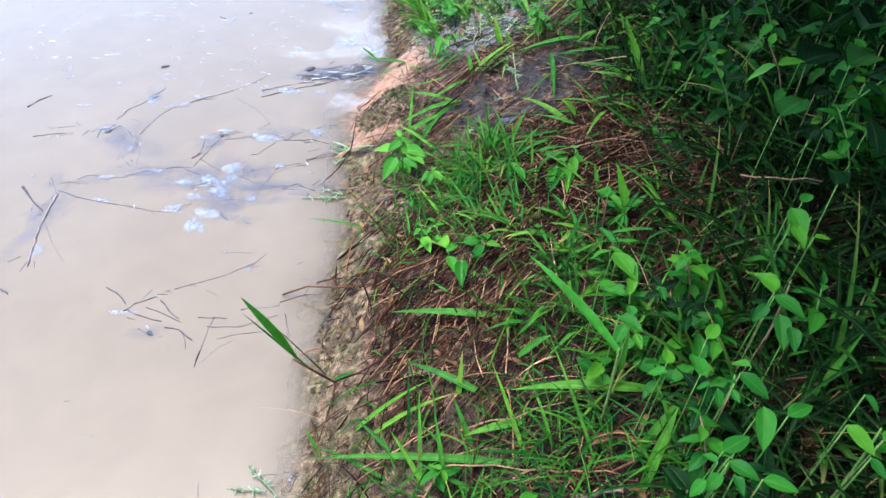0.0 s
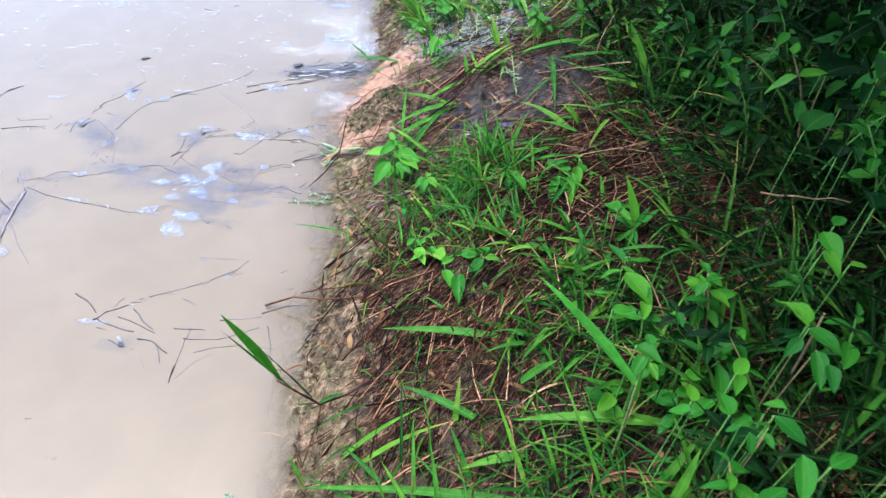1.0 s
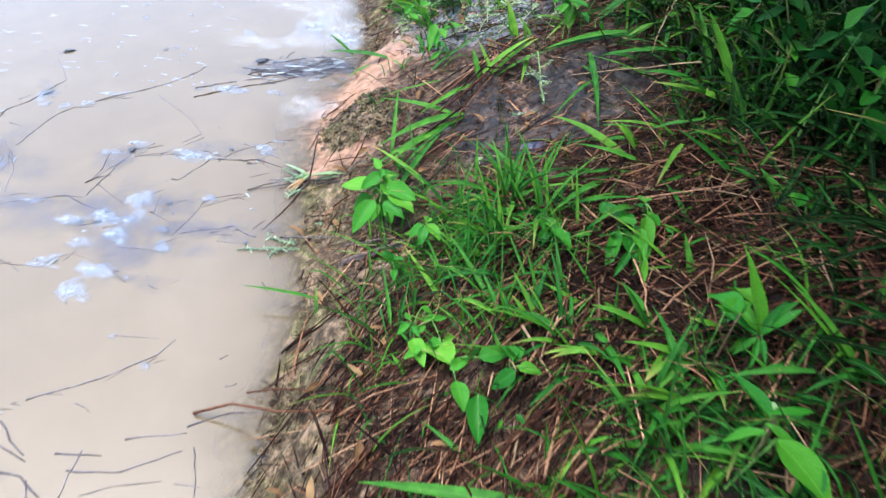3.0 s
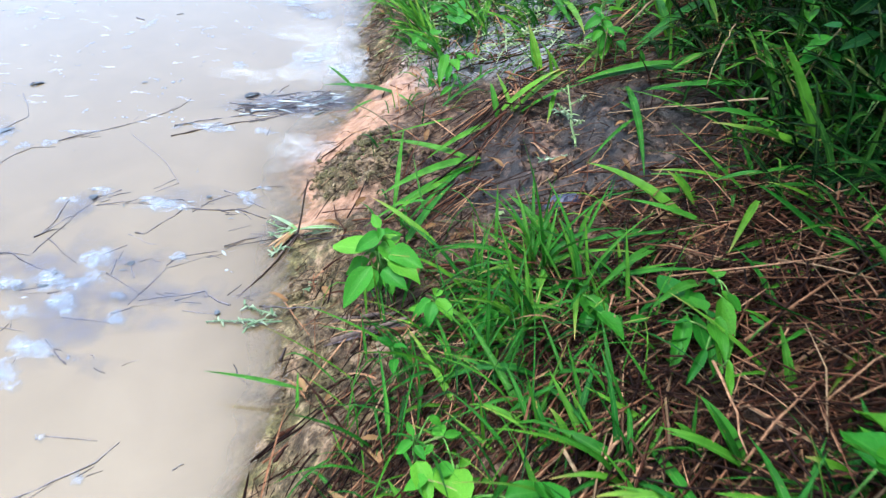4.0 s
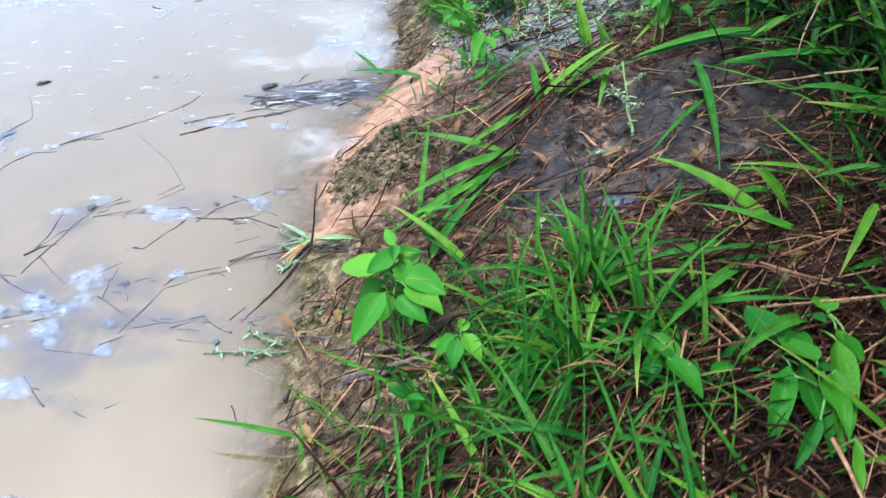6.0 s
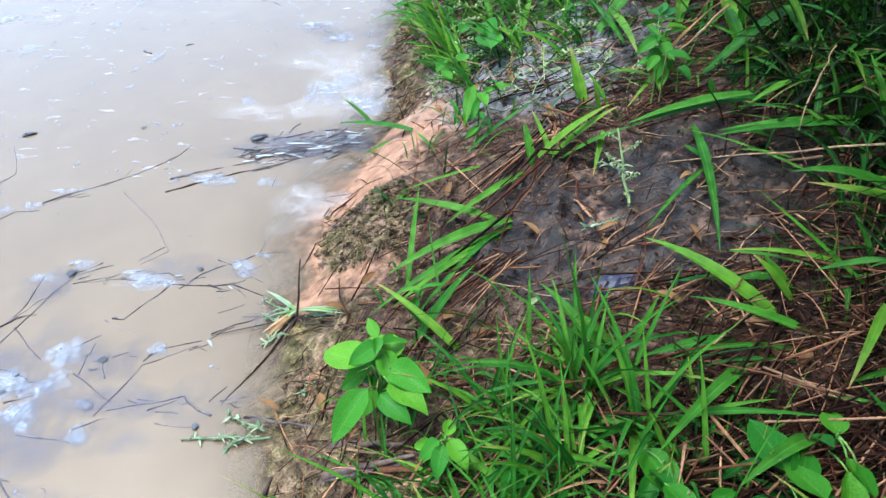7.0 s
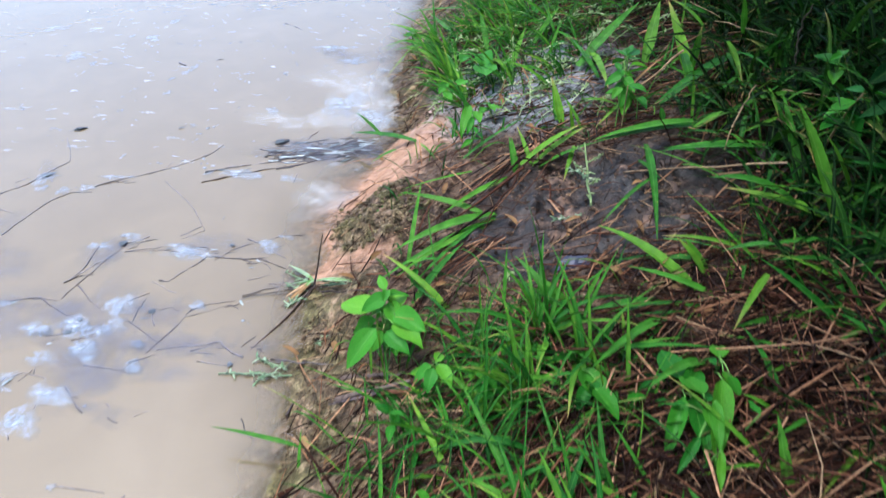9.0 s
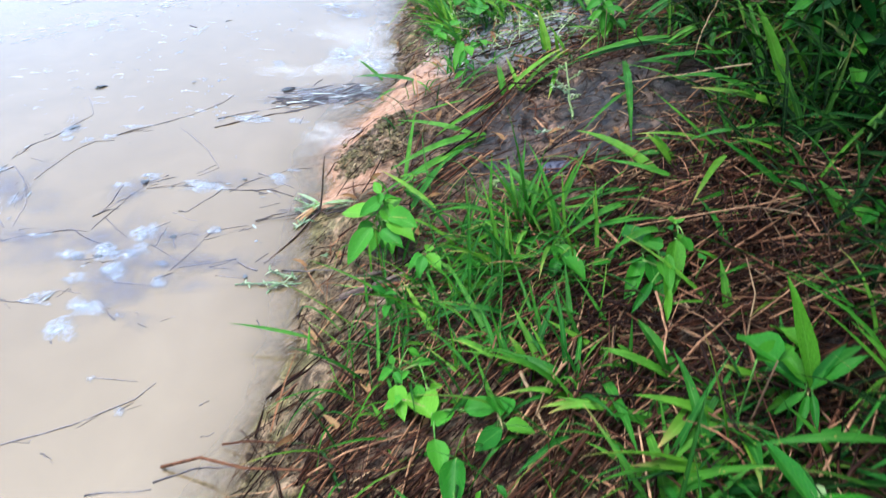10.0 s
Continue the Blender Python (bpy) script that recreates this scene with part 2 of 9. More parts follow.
def water_material():
    m, nt, nodes, links, p = material("muddy_water")
    big = tex(nt, "ShaderNodeTexNoise", 2.2, 4.0, Distortion=1.2)
    mid = tex(nt, "ShaderNodeTexNoise", 9.0, 5.0, Distortion=0.8)
    col = ramp(nt, big.outputs[0], ((0.3, (0.122, 0.09, 0.048)), (0.6, (0.132, 0.098, 0.054)), (0.8, (0.146, 0.11, 0.064))))
    col = mix(nt, "MULTIPLY", col, ramp(nt, mid.outputs[0], ((0.3, (0.94, 0.93, 0.92)), (0.7, (1.03, 1.03, 1.03)))), 1.0)
    links.new(col, p.inputs["Base Color"])
    p.inputs["Roughness"].default_value = 0.05
    p.inputs["IOR"].default_value = 1.56
    deep = nt.nodes.new("ShaderNodeAttribute")
    deep.attribute_name = "depth"
    clear = maths(nt, "POWER", 2.718, maths(nt, "MULTIPLY", deep.outputs["Fac"], -60.0))
    links.new(maths(nt, "SUBTRACT", 1.0, maths(nt, "MULTIPLY", clear, 0.82)), p.inputs["Alpha"])
    rip = tex(nt, "ShaderNodeTexNoise", 16.0, 2.0)
    bump(nt, p, rip.outputs[0], 0.12, 0.004)
    return m


def foam_material(name, tone, cover, scale, swirl):
    """Froth or scum: thickest in the middle of the raft, torn into streaks, thin at its rim."""
    m, nt, nodes, links, p = material(name)
    n = tex(nt, "ShaderNodeTexNoise", scale, 7.0, Distortion=swirl)
    v = tex(nt, "ShaderNodeTexVoronoi", 420.0)
    links.new(mix(nt, "MULTIPLY", tone, ramp(nt, n.outputs[0], ((0.35, (0.75, 0.77, 0.8)), (0.62, (1.0, 1.0, 1.0)))), 1.0), p.inputs["Base Color"])
    uv = nt.nodes.new("ShaderNodeUVMap")
    sep = nt.nodes.new("ShaderNodeSeparateXYZ")
    links.new(uv.outputs[0], sep.inputs[0])
    body = maths(nt, "SUBTRACT", 1.25, maths(nt, "POWER", sep.outputs[0], 2.0)) if swirl > 1 else maths(nt, "MAXIMUM", maths(nt, "SUBTRACT", 1.1, maths(nt, "MULTIPLY", maths(nt, "POWER", sep.outputs[0], 1.5), 1.1)), 0.0)
    torn = ramp(nt, n.outputs[0], ((0.3, (0, 0, 0)), (0.75, (1, 1, 1))) if swirl > 0.7 else ((0.2, (0.35, 0.35, 0.35)), (0.8, (1, 1, 1))))
    links.new(maths(nt, "MULTIPLY", maths(nt, "MINIMUM", maths(nt, "MULTIPLY", body, torn), 1.0), cover), p.inputs["Alpha"])
    p.inputs["Roughness"].default_value = 0.4
    bump(nt, p, v.outputs["Distance"], 0.06 if swirl > 1 else 0.01, 0.001)
    return m


def stone_material():
    m, nt, nodes, links, p = material("wet_slate")
    n = tex(nt, "ShaderNodeTexNoise", 60.0, 5.0)
    links.new(ramp(nt, n.outputs[0], ((0.3, (0.008, 0.01, 0.024)), (0.7, (0.03, 0.034, 0.075)))), p.inputs["Base Color"])
    p.inputs["Roughness"].default_value = 0.5
    bump(nt, p, n.outputs[0], 0.6, 0.003)
    return m


SLATE = stone_material()
SOIL, WATER = soil_material(), water_material()
FOAM = foam_material("white_foam", (0.29, 0.32, 0.37), 0.7, 55.0, 1.2)
DAB = foam_material("froth_dab", (0.6, 0.61, 0.63), 0.36, 60.0, 1.1)
WASH = foam_material("milky_wash", (0.6, 0.58, 0.56), 0.25, 34.0, 1.05)
SCUM = foam_material("grey_scum", (0.1, 0.105, 0.142), 0.44, 20.0, 0.9)

# ---- building blocks ----
class Bag:
    """Collects vertices, faces and leaf coordinates of one mesh."""

    def __init__(self):
        self.v, self.f, self.uv = [], [], []

    def ribbon(self, spine, widths, sides, fold=0.25, up=None):
        """A blade with a sunk midrib along the spine."""
        k, n = len(self.v), len(spine)
        for i, (p, w, s) in enumerate(zip(spine, widths, sides)):
            nrm = up[i] if up else Vector((0, 0, 1))
            lift = nrm * (w * fold)
            self.v += [p - s * (w / 2) + lift, p, p + s * (w / 2) + lift]
        for i in range(n - 1):
            a, b = k + 3 * i, k + 3 * (i + 1)
            v0, v1 = i / (n - 1), (i + 1) / (n - 1)
            for j in (0, 1):
                self.f.append((a + j, a + j + 1, b + j + 1, b + j))
                self.uv += [(j / 2, v0), (j / 2 + 0.5, v0), (j / 2 + 0.5, v1), (j / 2, v1)]

    def tube(self, spine, radii, sides=5):
        """A tapered round stalk, closed at both ends."""
        k, n = len(self.v), len(spine)
        for i, (p, r) in enumerate(zip(spine, radii)):
            t = (spine[min(i + 1, n - 1)] - spine[max(i - 1, 0)]).normalized()
            a = t.cross(Vector((0.13, 0.31, 1)) if abs(t.z) < 0.9 else Vector((1, 0.2, 0))).normalized()
            b = t.cross(a)
            for j in range(sides):
                q = 2 * math.pi * j / sides
                self.v.append(p + a * (r * math.cos(q)) + b * (r * math.sin(q)))
        for i in range(n - 1):
            for j in range(sides):
                a, b = k + i * sides, k + (i + 1) * sides
                m = (j + 1) % sides
                self.f.append((a + j, a + m, b + m, b + j))
                self.uv += [(j / sides, i / n), ((j + 1) / sides, i / n), ((j + 1) / sides, (i + 1) / n), (j / sides, (i + 1) / n)]
        for base in (k, k + (n - 1) * sides):
            self.f.append(tuple(base + j for j in range(sides)))
            self.uv += [(0.5, 0.5)] * sides

    def lump(self, centre, size, r, flat=0.7):
        """A small uneven clod."""
        k = len(self.v)
        ring = 6
        squash = Vector((r.uniform(0.7, 1.2), r.uniform(0.7, 1.2), flat)) * size
        for z, w in ((-0.7, 0.7), (0.25, 1.0), (0.75, 0.6)):
            for j in range(ring):
                q = 2 * math.pi * j / ring + z
                g = r.uniform(0.75, 1.2)
                self.v.append(centre + Vector((w * g * math.cos(q) * squash.x, w * g * math.sin(q) * squash.y, z * squash.z)))
        self.v.append(centre + Vector((0, 0, squash.z)))
        for i in (0, 1):
            for j in range(ring):
                m = (j + 1) % ring
                self.f.append((k + i * ring + j, k + i * ring + m, k + (i + 1) * ring + m, k + (i + 1) * ring + j))
                self.uv += [(0, 0)] * 4
        for j in range(ring):
            self.f.append((k + 2 * ring + j, k + 2 * ring + (j + 1) % ring, k + 3 * ring))
            self.uv += [(0, 0)] * 3

    def mesh(self, name, mat, smooth=True):
        me = bpy.data.meshes.new(name)
        me.from_pydata([tuple(p) for p in self.v], [], self.f)
        layer = me.uv_layers.new(name="UVMap")
        layer.data.foreach_set("uv", [c for q in self.uv for c in q])
        me.polygons.foreach_set("use_smooth", [smooth] * len(me.polygons))
        me.materials.append(mat)
        me.update()
        return me


def part(name, data, parent, label="", place=None):
    ob = new(name, data)
    ob.parent = parent
    if place is not None:
        ob.matrix_basis = place
    if label:
        tagged(ob, label)
    return ob


def thing(name, place, label, category, group="", kind="", data=None):
    ob = new(name, data)
    ob.location = place
    if data is None:
        ob.empty_display_size = 0.01
    return tagged(ob, label, category, group, kind)


def bezier(a, b, c, n):
    return [a * (1 - t) ** 2 + b * (2 * t * (1 - t)) + c * t * t for t in (i / n for i in range(n + 1))]


def blade_into(bag, base, ctrl, tip, width, n=6, twist=0.0, fold=0.22, floor=True):
    """A grass blade that leaves the base, arches past the control point and tapers to the tip."""
    spine = bezier(base, ctrl, tip, n)
    if floor:
        for p in spine[1:]:
            p.z = max(p.z, bank_z(p.x, p.y) + 0.004, 0.002)
    widths, sides, ups = [], [], []
    for i, p in enumerate(spine):
        t = i / n
        widths.append(width * (0.5 + 0.5 * min(1, t / 0.3)) * max(0.03, (1 - t ** 2.6)))
        along = (spine[min(i + 1, n)] - spine[max(i - 1, 0)]).normalized()
        side = along.cross(Vector((0, 0, 1)))
        side = side.normalized() if side.length > 0.05 else Vector((1, 0, 0))
        nrm = side.cross(along).normalized()
        q = twist * (0.3 + t)
        sides.append(side * math.cos(q) + nrm * math.sin(q))
        ups.append(nrm * math.cos(q) - side * math.sin(q))
    bag.ribbon(spine, widths, sides, fold, ups)


def random_blade(bag, x, y, length, width, r, lift=(35, 80), droop=(20, 100), az=None, z=None):
    z = bank_z(x, y) - 0.004 if z is None else z
    a = r.uniform(0, 2 * math.pi) if az is None else az
    e0 = radians(r.uniform(*lift))
    e1 = e0 - radians(r.uniform(*droop))
    base = Vector((x, y, z))
    flat = Vector((math.cos(a), math.sin(a), 0))
    side = Vector((-flat.y, flat.x, 0)) * r.uniform(-0.12, 0.12) * length
    ctrl = base + (flat * math.cos(e0) + Vector((0, 0, math.sin(e0)))) * (length * 0.5)
    tip = ctrl + (flat * math.cos(e1) + Vector((0, 0, math.sin(e1)))) * (length * 0.5) + side
    blade_into(bag, base, ctrl, tip, width, twist=r.uniform(-0.9, 0.9))


def leaf_mesh(name, mat, wide, cup, curl, wave):
    """A leaf one unit long along +Y from its stalk, with pointed tip, sunk midrib and wavy rim."""
    bag = Bag()
    n = 7
    for i in range(n + 1):
        t = i / n
        w = wide * (math.sin(math.pi * t ** 0.72) ** 0.8 if 0 < t < 1 else 0.0) + (0.02 if i == 0 else 0.004)
        z = -curl * t * t + 0.04
        for u in (-1, -0.5, 0, 0.5, 1):
            rim = wave * math.sin(9 * t + 2.5 * u + cup * 30) * abs(u)
            bag.v.append(Vector((u * w / 2, t, z + cup * w * abs(u) + rim)))
    for i in range(n):
        for j in range(4):
            a, b = 5 * i + j, 5 * (i + 1) + j
            bag.f.append((a, a + 1, b + 1, b))
            u, v = j / 4, i / n
            bag.uv += [(u, v), (u + 0.25, v), (u + 0.25, v + 1 / n), (u, v + 1 / n)]
    return bag.mesh(name, mat)


def leaf_set(name, mat, wide):
    r = random.Random(name)
    return [leaf_mesh(name, mat, wide * r.uniform(0.88, 1.12), r.uniform(0.08, 0.3), r.uniform(0.06, 0.32), r.uniform(0.01, 0.04)) for _ in range(6)]


OVATE_FRESH = leaf_set("fresh_ovate_leaf", FRESH, 0.46)
OVATE_LIME = leaf_set("lime_ovate_leaf", LIMELEAF, 0.5)
OVATE_DEEP = leaf_set("deep_ovate_leaf", DEEP_SHADED, 0.47)
LANCE_DEEP = leaf_set("deep_lance_leaf", DEEP_SHADED, 0.34)
LANCE_FRESH = leaf_set("fresh_lance_leaf", FRESH, 0.23)
STRAP_FRESH = leaf_set("fresh_strap_leaf", FRESH, 0.17)
PALE_ROUND = leaf_set("pale_round_leaf", PALE, 0.75)
PALE_SET = leaf_set("pale_leaf", PALE, 0.3)
FADED_SET = leaf_set("faded_leaf", FADED, 0.26)


def leaf_place(at, az, pitch, size, roll=0.0):
    """Stalk end at a place, tip turned to the azimuth and raised by the pitch (degrees)."""
    return Matrix.Translation(at) @ Euler((0, 0, az - math.pi / 2)).to_matrix().to_4x4() @ pose(0, 0, 0, pitch, roll, 0) @ Matrix.Diagonal((size, size, size, 1))


def broadleaf(name, x, y, tall, pairs, size, leaves, label, category, r, lean=0.25, z=None, spread=(-25, 35), group="", toward=None):
    """A soft-stemmed plant: a stem with crossed pairs of leaves, crowded at its top."""
    z = bank_z(x, y) if z is None else z
    root = thing(name, (x, y, z), label, category, group)
    a = r.uniform(0, 2 * math.pi) if toward is None else toward
    top = Vector((math.cos(a) * lean * tall, math.sin(a) * lean * tall, tall))
    spine = bezier(Vector((0, 0, -0.01)), Vector((top.x * 0.2, top.y * 0.2, tall * 0.6)), top, 4)
    bag = Bag()
    bag.tube(spine, [0.0022 - 0.0003 * i for i in range(5)], 5)
    part("stem", bag.mesh("stem", STEM), root)
    turn = r.uniform(0, math.pi)
    for i in range(pairs):
        t = 1.0 if i == 0 else 1.0 - 0.62 * i / pairs
        k = min(3, int(t * 4))
        at = spine[k].lerp(spine[k + 1], t * 4 - k)
        for side in (0, 1):
            az = turn + math.pi * side + r.uniform(-0.4, 0.4)
            s = size * r.uniform(0.72, 1.15) * (0.7 if i == 0 and pairs > 2 else 1.0)
            part("leaf", r.choice(leaves), root, place=leaf_place(at, az, r.uniform(*spread) - 6 * i, s, r.uniform(-25, 25)))
        turn += math.pi / 2 + r.uniform(-0.3, 0.3)
    return root


def stick_points(a, b, r, bend=0.05, n=5):
    length = (b - a).length
    return [a.lerp(b, i / n) + Vector((r.uniform(-1, 1), r.uniform(-1, 1), r.uniform(-0.1, 0.3))) * (length * bend * (0 < i < n)) for i in range(n + 1)]


def stick_mesh(name, a, b, thick, mat, r, bend=0.05, forks=0):
    bag = Bag()
    pts = stick_points(a, b, r, bend)
    bag.tube(pts, [thick * (1 - 0.11 * i) / 2 for i in range(6)], 5)
    for _ in range(forks):
        p = pts[r.randint(1, 4)]
        d = (b - a).normalized()
        s = Vector((-d.y, d.x, 0)) * r.choice((-1, 1)) * r.uniform(0.5, 1.0) + d * 0.8
        q = p + s * (b - a).length * r.uniform(0.12, 0.3)
        q.z = max(q.z, 0.001) if p.z < 0.02 else q.z
        bag.tube(stick_points(p, q, r, bend, 3), [thick * 0.3, thick * 0.27, thick * 0.22, thick * 0.14], 4)
    return bag.mesh(name, mat)


def twig(name, a, b, thick, label, category="twig", mat=None, forks=0, bend=0.05, group=""):
    """A stick between two places; it lies where the places lie."""
    r = random.Random(round(a[0] * 997 + b[1] * 613, 3))
    a, b = Vector(a), Vector(b)
    if mat is TAN:
        thick *= 0.7
    if name == "floating_twig":
        thick = max(thick, 0.0016)
        a.z = b.z = 0.0
        long = (b - a).length
        n = max(5, int(long / 0.014))
        side = Vector((a.y - b.y, b.x - a.x, 0)) * r.uniform(-0.06, 0.06)
        spine = [(b - a) * (i / n) + side * math.sin(math.pi * i / n) + Vector((r.gauss(0, 0.0012), r.gauss(0, 0.0012), thick * r.uniform(-0.3, 0.3))) for i in range(n + 1)]
        bag = Bag()
        bag.tube(spine, [thick * 0.5 * r.uniform(0.7, 1.1) * (1 - 0.5 * i / n) for i in range(n + 1)], 5)
        me = bag.mesh(name, mat or DRIFT)
    else:
        me = stick_mesh(name, Vector((0, 0, 0)), b - a, thick, mat or TWIG, r, bend, 0)
    ob = thing(name, a, label, category, group, data=me)
    for _ in range(forks):
        d = (b - a).normalized()
        p = (b - a) * r.uniform(0.25, 0.8)
        s = Vector((-d.y, d.x, 0)) * r.choice((-1, 1)) * r.uniform(0.4, 1.0) + d * 0.8
        q = p + s * (b - a).length * r.uniform(0.12, 0.28)
        part("side_twig", stick_mesh("side_twig", p, q, thick * 0.6, mat or TWIG, r, bend), ob)
    return ob


def bent_twig(points, thick, mat=None, label="thin bent twig floating on muddy water"):
    """A thin crooked twig afloat through the given places."""
    r = random.Random(round(points[0][0] * 577 + points[-1][1] * 331, 3))
    o = Vector((*points[0], 0.0))
    spine = []
    for (ax, ay), (bx, by) in zip(points, points[1:]):
        n = max(2, int(math.hypot(bx - ax, by - ay) / 0.012))
        for i in range(n):
            spine.append(Vector((ax + (bx - ax) * i / n + r.gauss(0, 0.0007), ay + (by - ay) * i / n + r.gauss(0, 0.0007), thick * r.uniform(-0.15, 0.35))) - o)
    spine.append(Vector((*points[-1], 0.0)) - o)
    bag = Bag()
    last = len(spine) - 1
    bag.tube(spine, [thick * 0.5 * r.uniform(0.7, 1.2) * (1 - 0.4 * i / last) for i in range(last + 1)], 5)
    return thing("floating_twig", o, label, "twig", data=bag.mesh("floating_twig", mat or DRIFT))


def foam_patch(x, y, long, wide, az, label, mat=None, name="foam_patch", category="foam", high=0.0016):
    """A low raft of froth: an uneven lens with bubbles standing on it."""
    r = random.Random(round(x * 733 + y * 411, 3))
    bag = Bag()
    n = 22
    ph = [r.uniform(0, 6.28) for _ in range(4)]
    rings = ((1.0, 0.0004), (0.85, 0.6), (0.5, 1.0), (0.2, 0.9))
    for w, z in rings:
        for j in range(n):
            q = 2 * math.pi * j / n
            g = 1 + 0.28 * math.sin(2 * q + ph[0]) + 0.2 * math.sin(3 * q + ph[1]) + 0.16 * math.sin(5 * q + ph[2]) + 0.1 * math.sin(8 * q + ph[3])
            bag.v.append(Vector((w * g * long / 2 * math.cos(q), w * g * wide / 2 * math.sin(q), 0.0008 + z * high * r.uniform(0.6, 1.2))))
    for i in range(len(rings) - 1):
        for j in range(n):
            m = (j + 1) % n
            bag.f.append((i * n + j, i * n + m, (i + 1) * n + m, (i + 1) * n + j))
            bag.uv += [(rings[i][0], 0), (rings[i][0], 0), (rings[i + 1][0], 0), (rings[i + 1][0], 0)]
    bag.f.append(tuple(3 * n + j for j in range(n)))
    bag.uv += [(0, 0)] * n
    if mat is None:
        for _ in range(int(3 + long * 45)):
            q, w = r.uniform(0, 6.28), math.sqrt(r.random())
            bag.lump(Vector((w * long / 2 * math.cos(q), w * wide / 2 * math.sin(q), 0.002)), r.uniform(0.0006, 0.0018), r, 0.8)
    ob = thing(name, (x, y, 0.0), label, category, "froth on the water" if mat is None else "", data=bag.mesh(name, mat or FOAM))
    ob.rotation_euler = (0, 0, az)
    return ob


def soaked_leaf(a, b, wide):
    """A dark torn leaf lying flat on the water."""
    o = Vector((*a, 0.0))
    f = Vector((b[0] - a[0], b[1] - a[1], 0.0))
    bag = Bag()
    blade_into(bag, Vector((0, 0, 0.001)), f * 0.5 + Vector((0, 0, 0.003)), f + Vector((0, 0, 0.001)), wide, 6, 0.1, 0.1, False)
    return thing("soaked_leaf", o, "dark bluish grey soaked leaf afloat on water", "leaf", "soaked leaves", data=bag.mesh("soaked_leaf", SOAKED))


def grass_leaf(base, tip, arch, width, parent=None, twist=0.0, name="blade", mat=None, n=7):
    """One long blade from base to tip that arches up between them; places are in the world."""
    a, c = Vector(base), Vector(tip)
    o = Vector(parent.location) if parent else a
    bag = Bag()
    mid = a.lerp(c, 0.5) + Vector((0, 0, arch))
    blade_into(bag, a - o, mid - o, c - o, width, n, twist, 0.16, False)
    me = bag.mesh(name, mat or LIME)
    return part(name, me, parent) if parent else thing("grass_leaf", a, "long green grass blade arching over the bank", "grass blade", "long grass blades", data=me)


def dead_leaf(base, tip, arch, width, mat):
    """A broad dead blade lying on the bank."""
    a, c = Vector(base), Vector(tip)
    bag = Bag()
    blade_into(bag, Vector((0, 0, 0)), (c - a) * 0.5 + Vector((0, 0, arch)), c - a, width, 8, 0.25, 0.16, False)
    return thing("withered_leaf", a, "broad dead grass blade lying on the bank", "dead leaf", data=bag.mesh("withered_leaf", mat))


def grass_tuft(x, y, count, length, width, r, label="tuft of green grass blades on the wet bank", lift=(40, 82), droop=(20, 110), az=None, mat=None):
    root = thing("grass_tuft", (x, y, bank_z(x, y)), label, "grass", "grass tufts")
    o = Vector(root.location)
    for _ in range(count):
        bag = Bag()
        a = r.uniform(0, 6.28) if az is None else az + r.uniform(-0.8, 0.8)
        random_blade(bag, x + r.uniform(-0.012, 0.012), y + r.uniform(-0.012, 0.012), length * r.uniform(0.6, 1.25), width * r.uniform(0.7, 1.2), r, lift, droop, a)
        bag.v = [p - o for p in bag.v]
        part("blade", bag.mesh("blade", mat or GRASS), root)
    return root


# ---- ground and water ----
def clay_at(x, y):
    """How much bare orange clay shows: a tongue that runs into the water, a low flat and the rim of a lump."""
    d = x - shore(y)
    along = min(1.0, max(0.0, ((x + 0.16) * 0.15 + (y - 1.89) * 0.24) / 0.0801))
    tongue = max(0.0, 1 - math.hypot(x + 0.16 - 0.15 * along, y - 1.89 - 0.24 * along) / 0.105)
    low = max(0.0, 1 - math.hypot((x + 0.13) / 0.1, (y - 1.69) / 0.045) ** 2)
    rim = max(0.0, 1 - abs(d) / 0.03) * max(0.0, 1 - abs(y - 1.79) / 0.13)
    lump = max(0.0, 1 - math.hypot((x + 0.095) / 0.085, (y - 1.785) / 0.07) ** 2)
    shoal = (d < 0) * max(0.0, 1 - math.hypot((x + 0.2) / 0.14, (y - 1.9) / 0.25))
    return max(1.6 * tongue, 0.95 * low, 0.9 * rim, 1.1 * shoal) - 1.1 * lump


def soil_z(x, y):
    """The bank with its lumps."""
    if abs(x) > 1.3 or not 0.3 < y < 3.1:
        return bank_z(x, y)
    z = bank_z(x + 0.02 * noise.noise((x * 9, y * 9, 3.1)) + 0.012 * noise.noise((x * 31, y * 31, 7.7)), y)
    rough = min(1, max(0.3, (x - shore(y)) / 0.05)) * (1 - 0.75 * min(1.0, max(0.0, clay_at(x, y))))
    z += 0.016 * max(0.0, 1 - math.hypot((x + 0.1) / 0.085, (y - 1.785) / 0.075) ** 2)
    return z + rough * (0.012 * noise.noise((x * 17, y * 17, 0)) + 0.009 * noise.noise((x * 48, y * 48, 5)) + 0.005 * noise.noise((x * 110, y * 110, 9)))


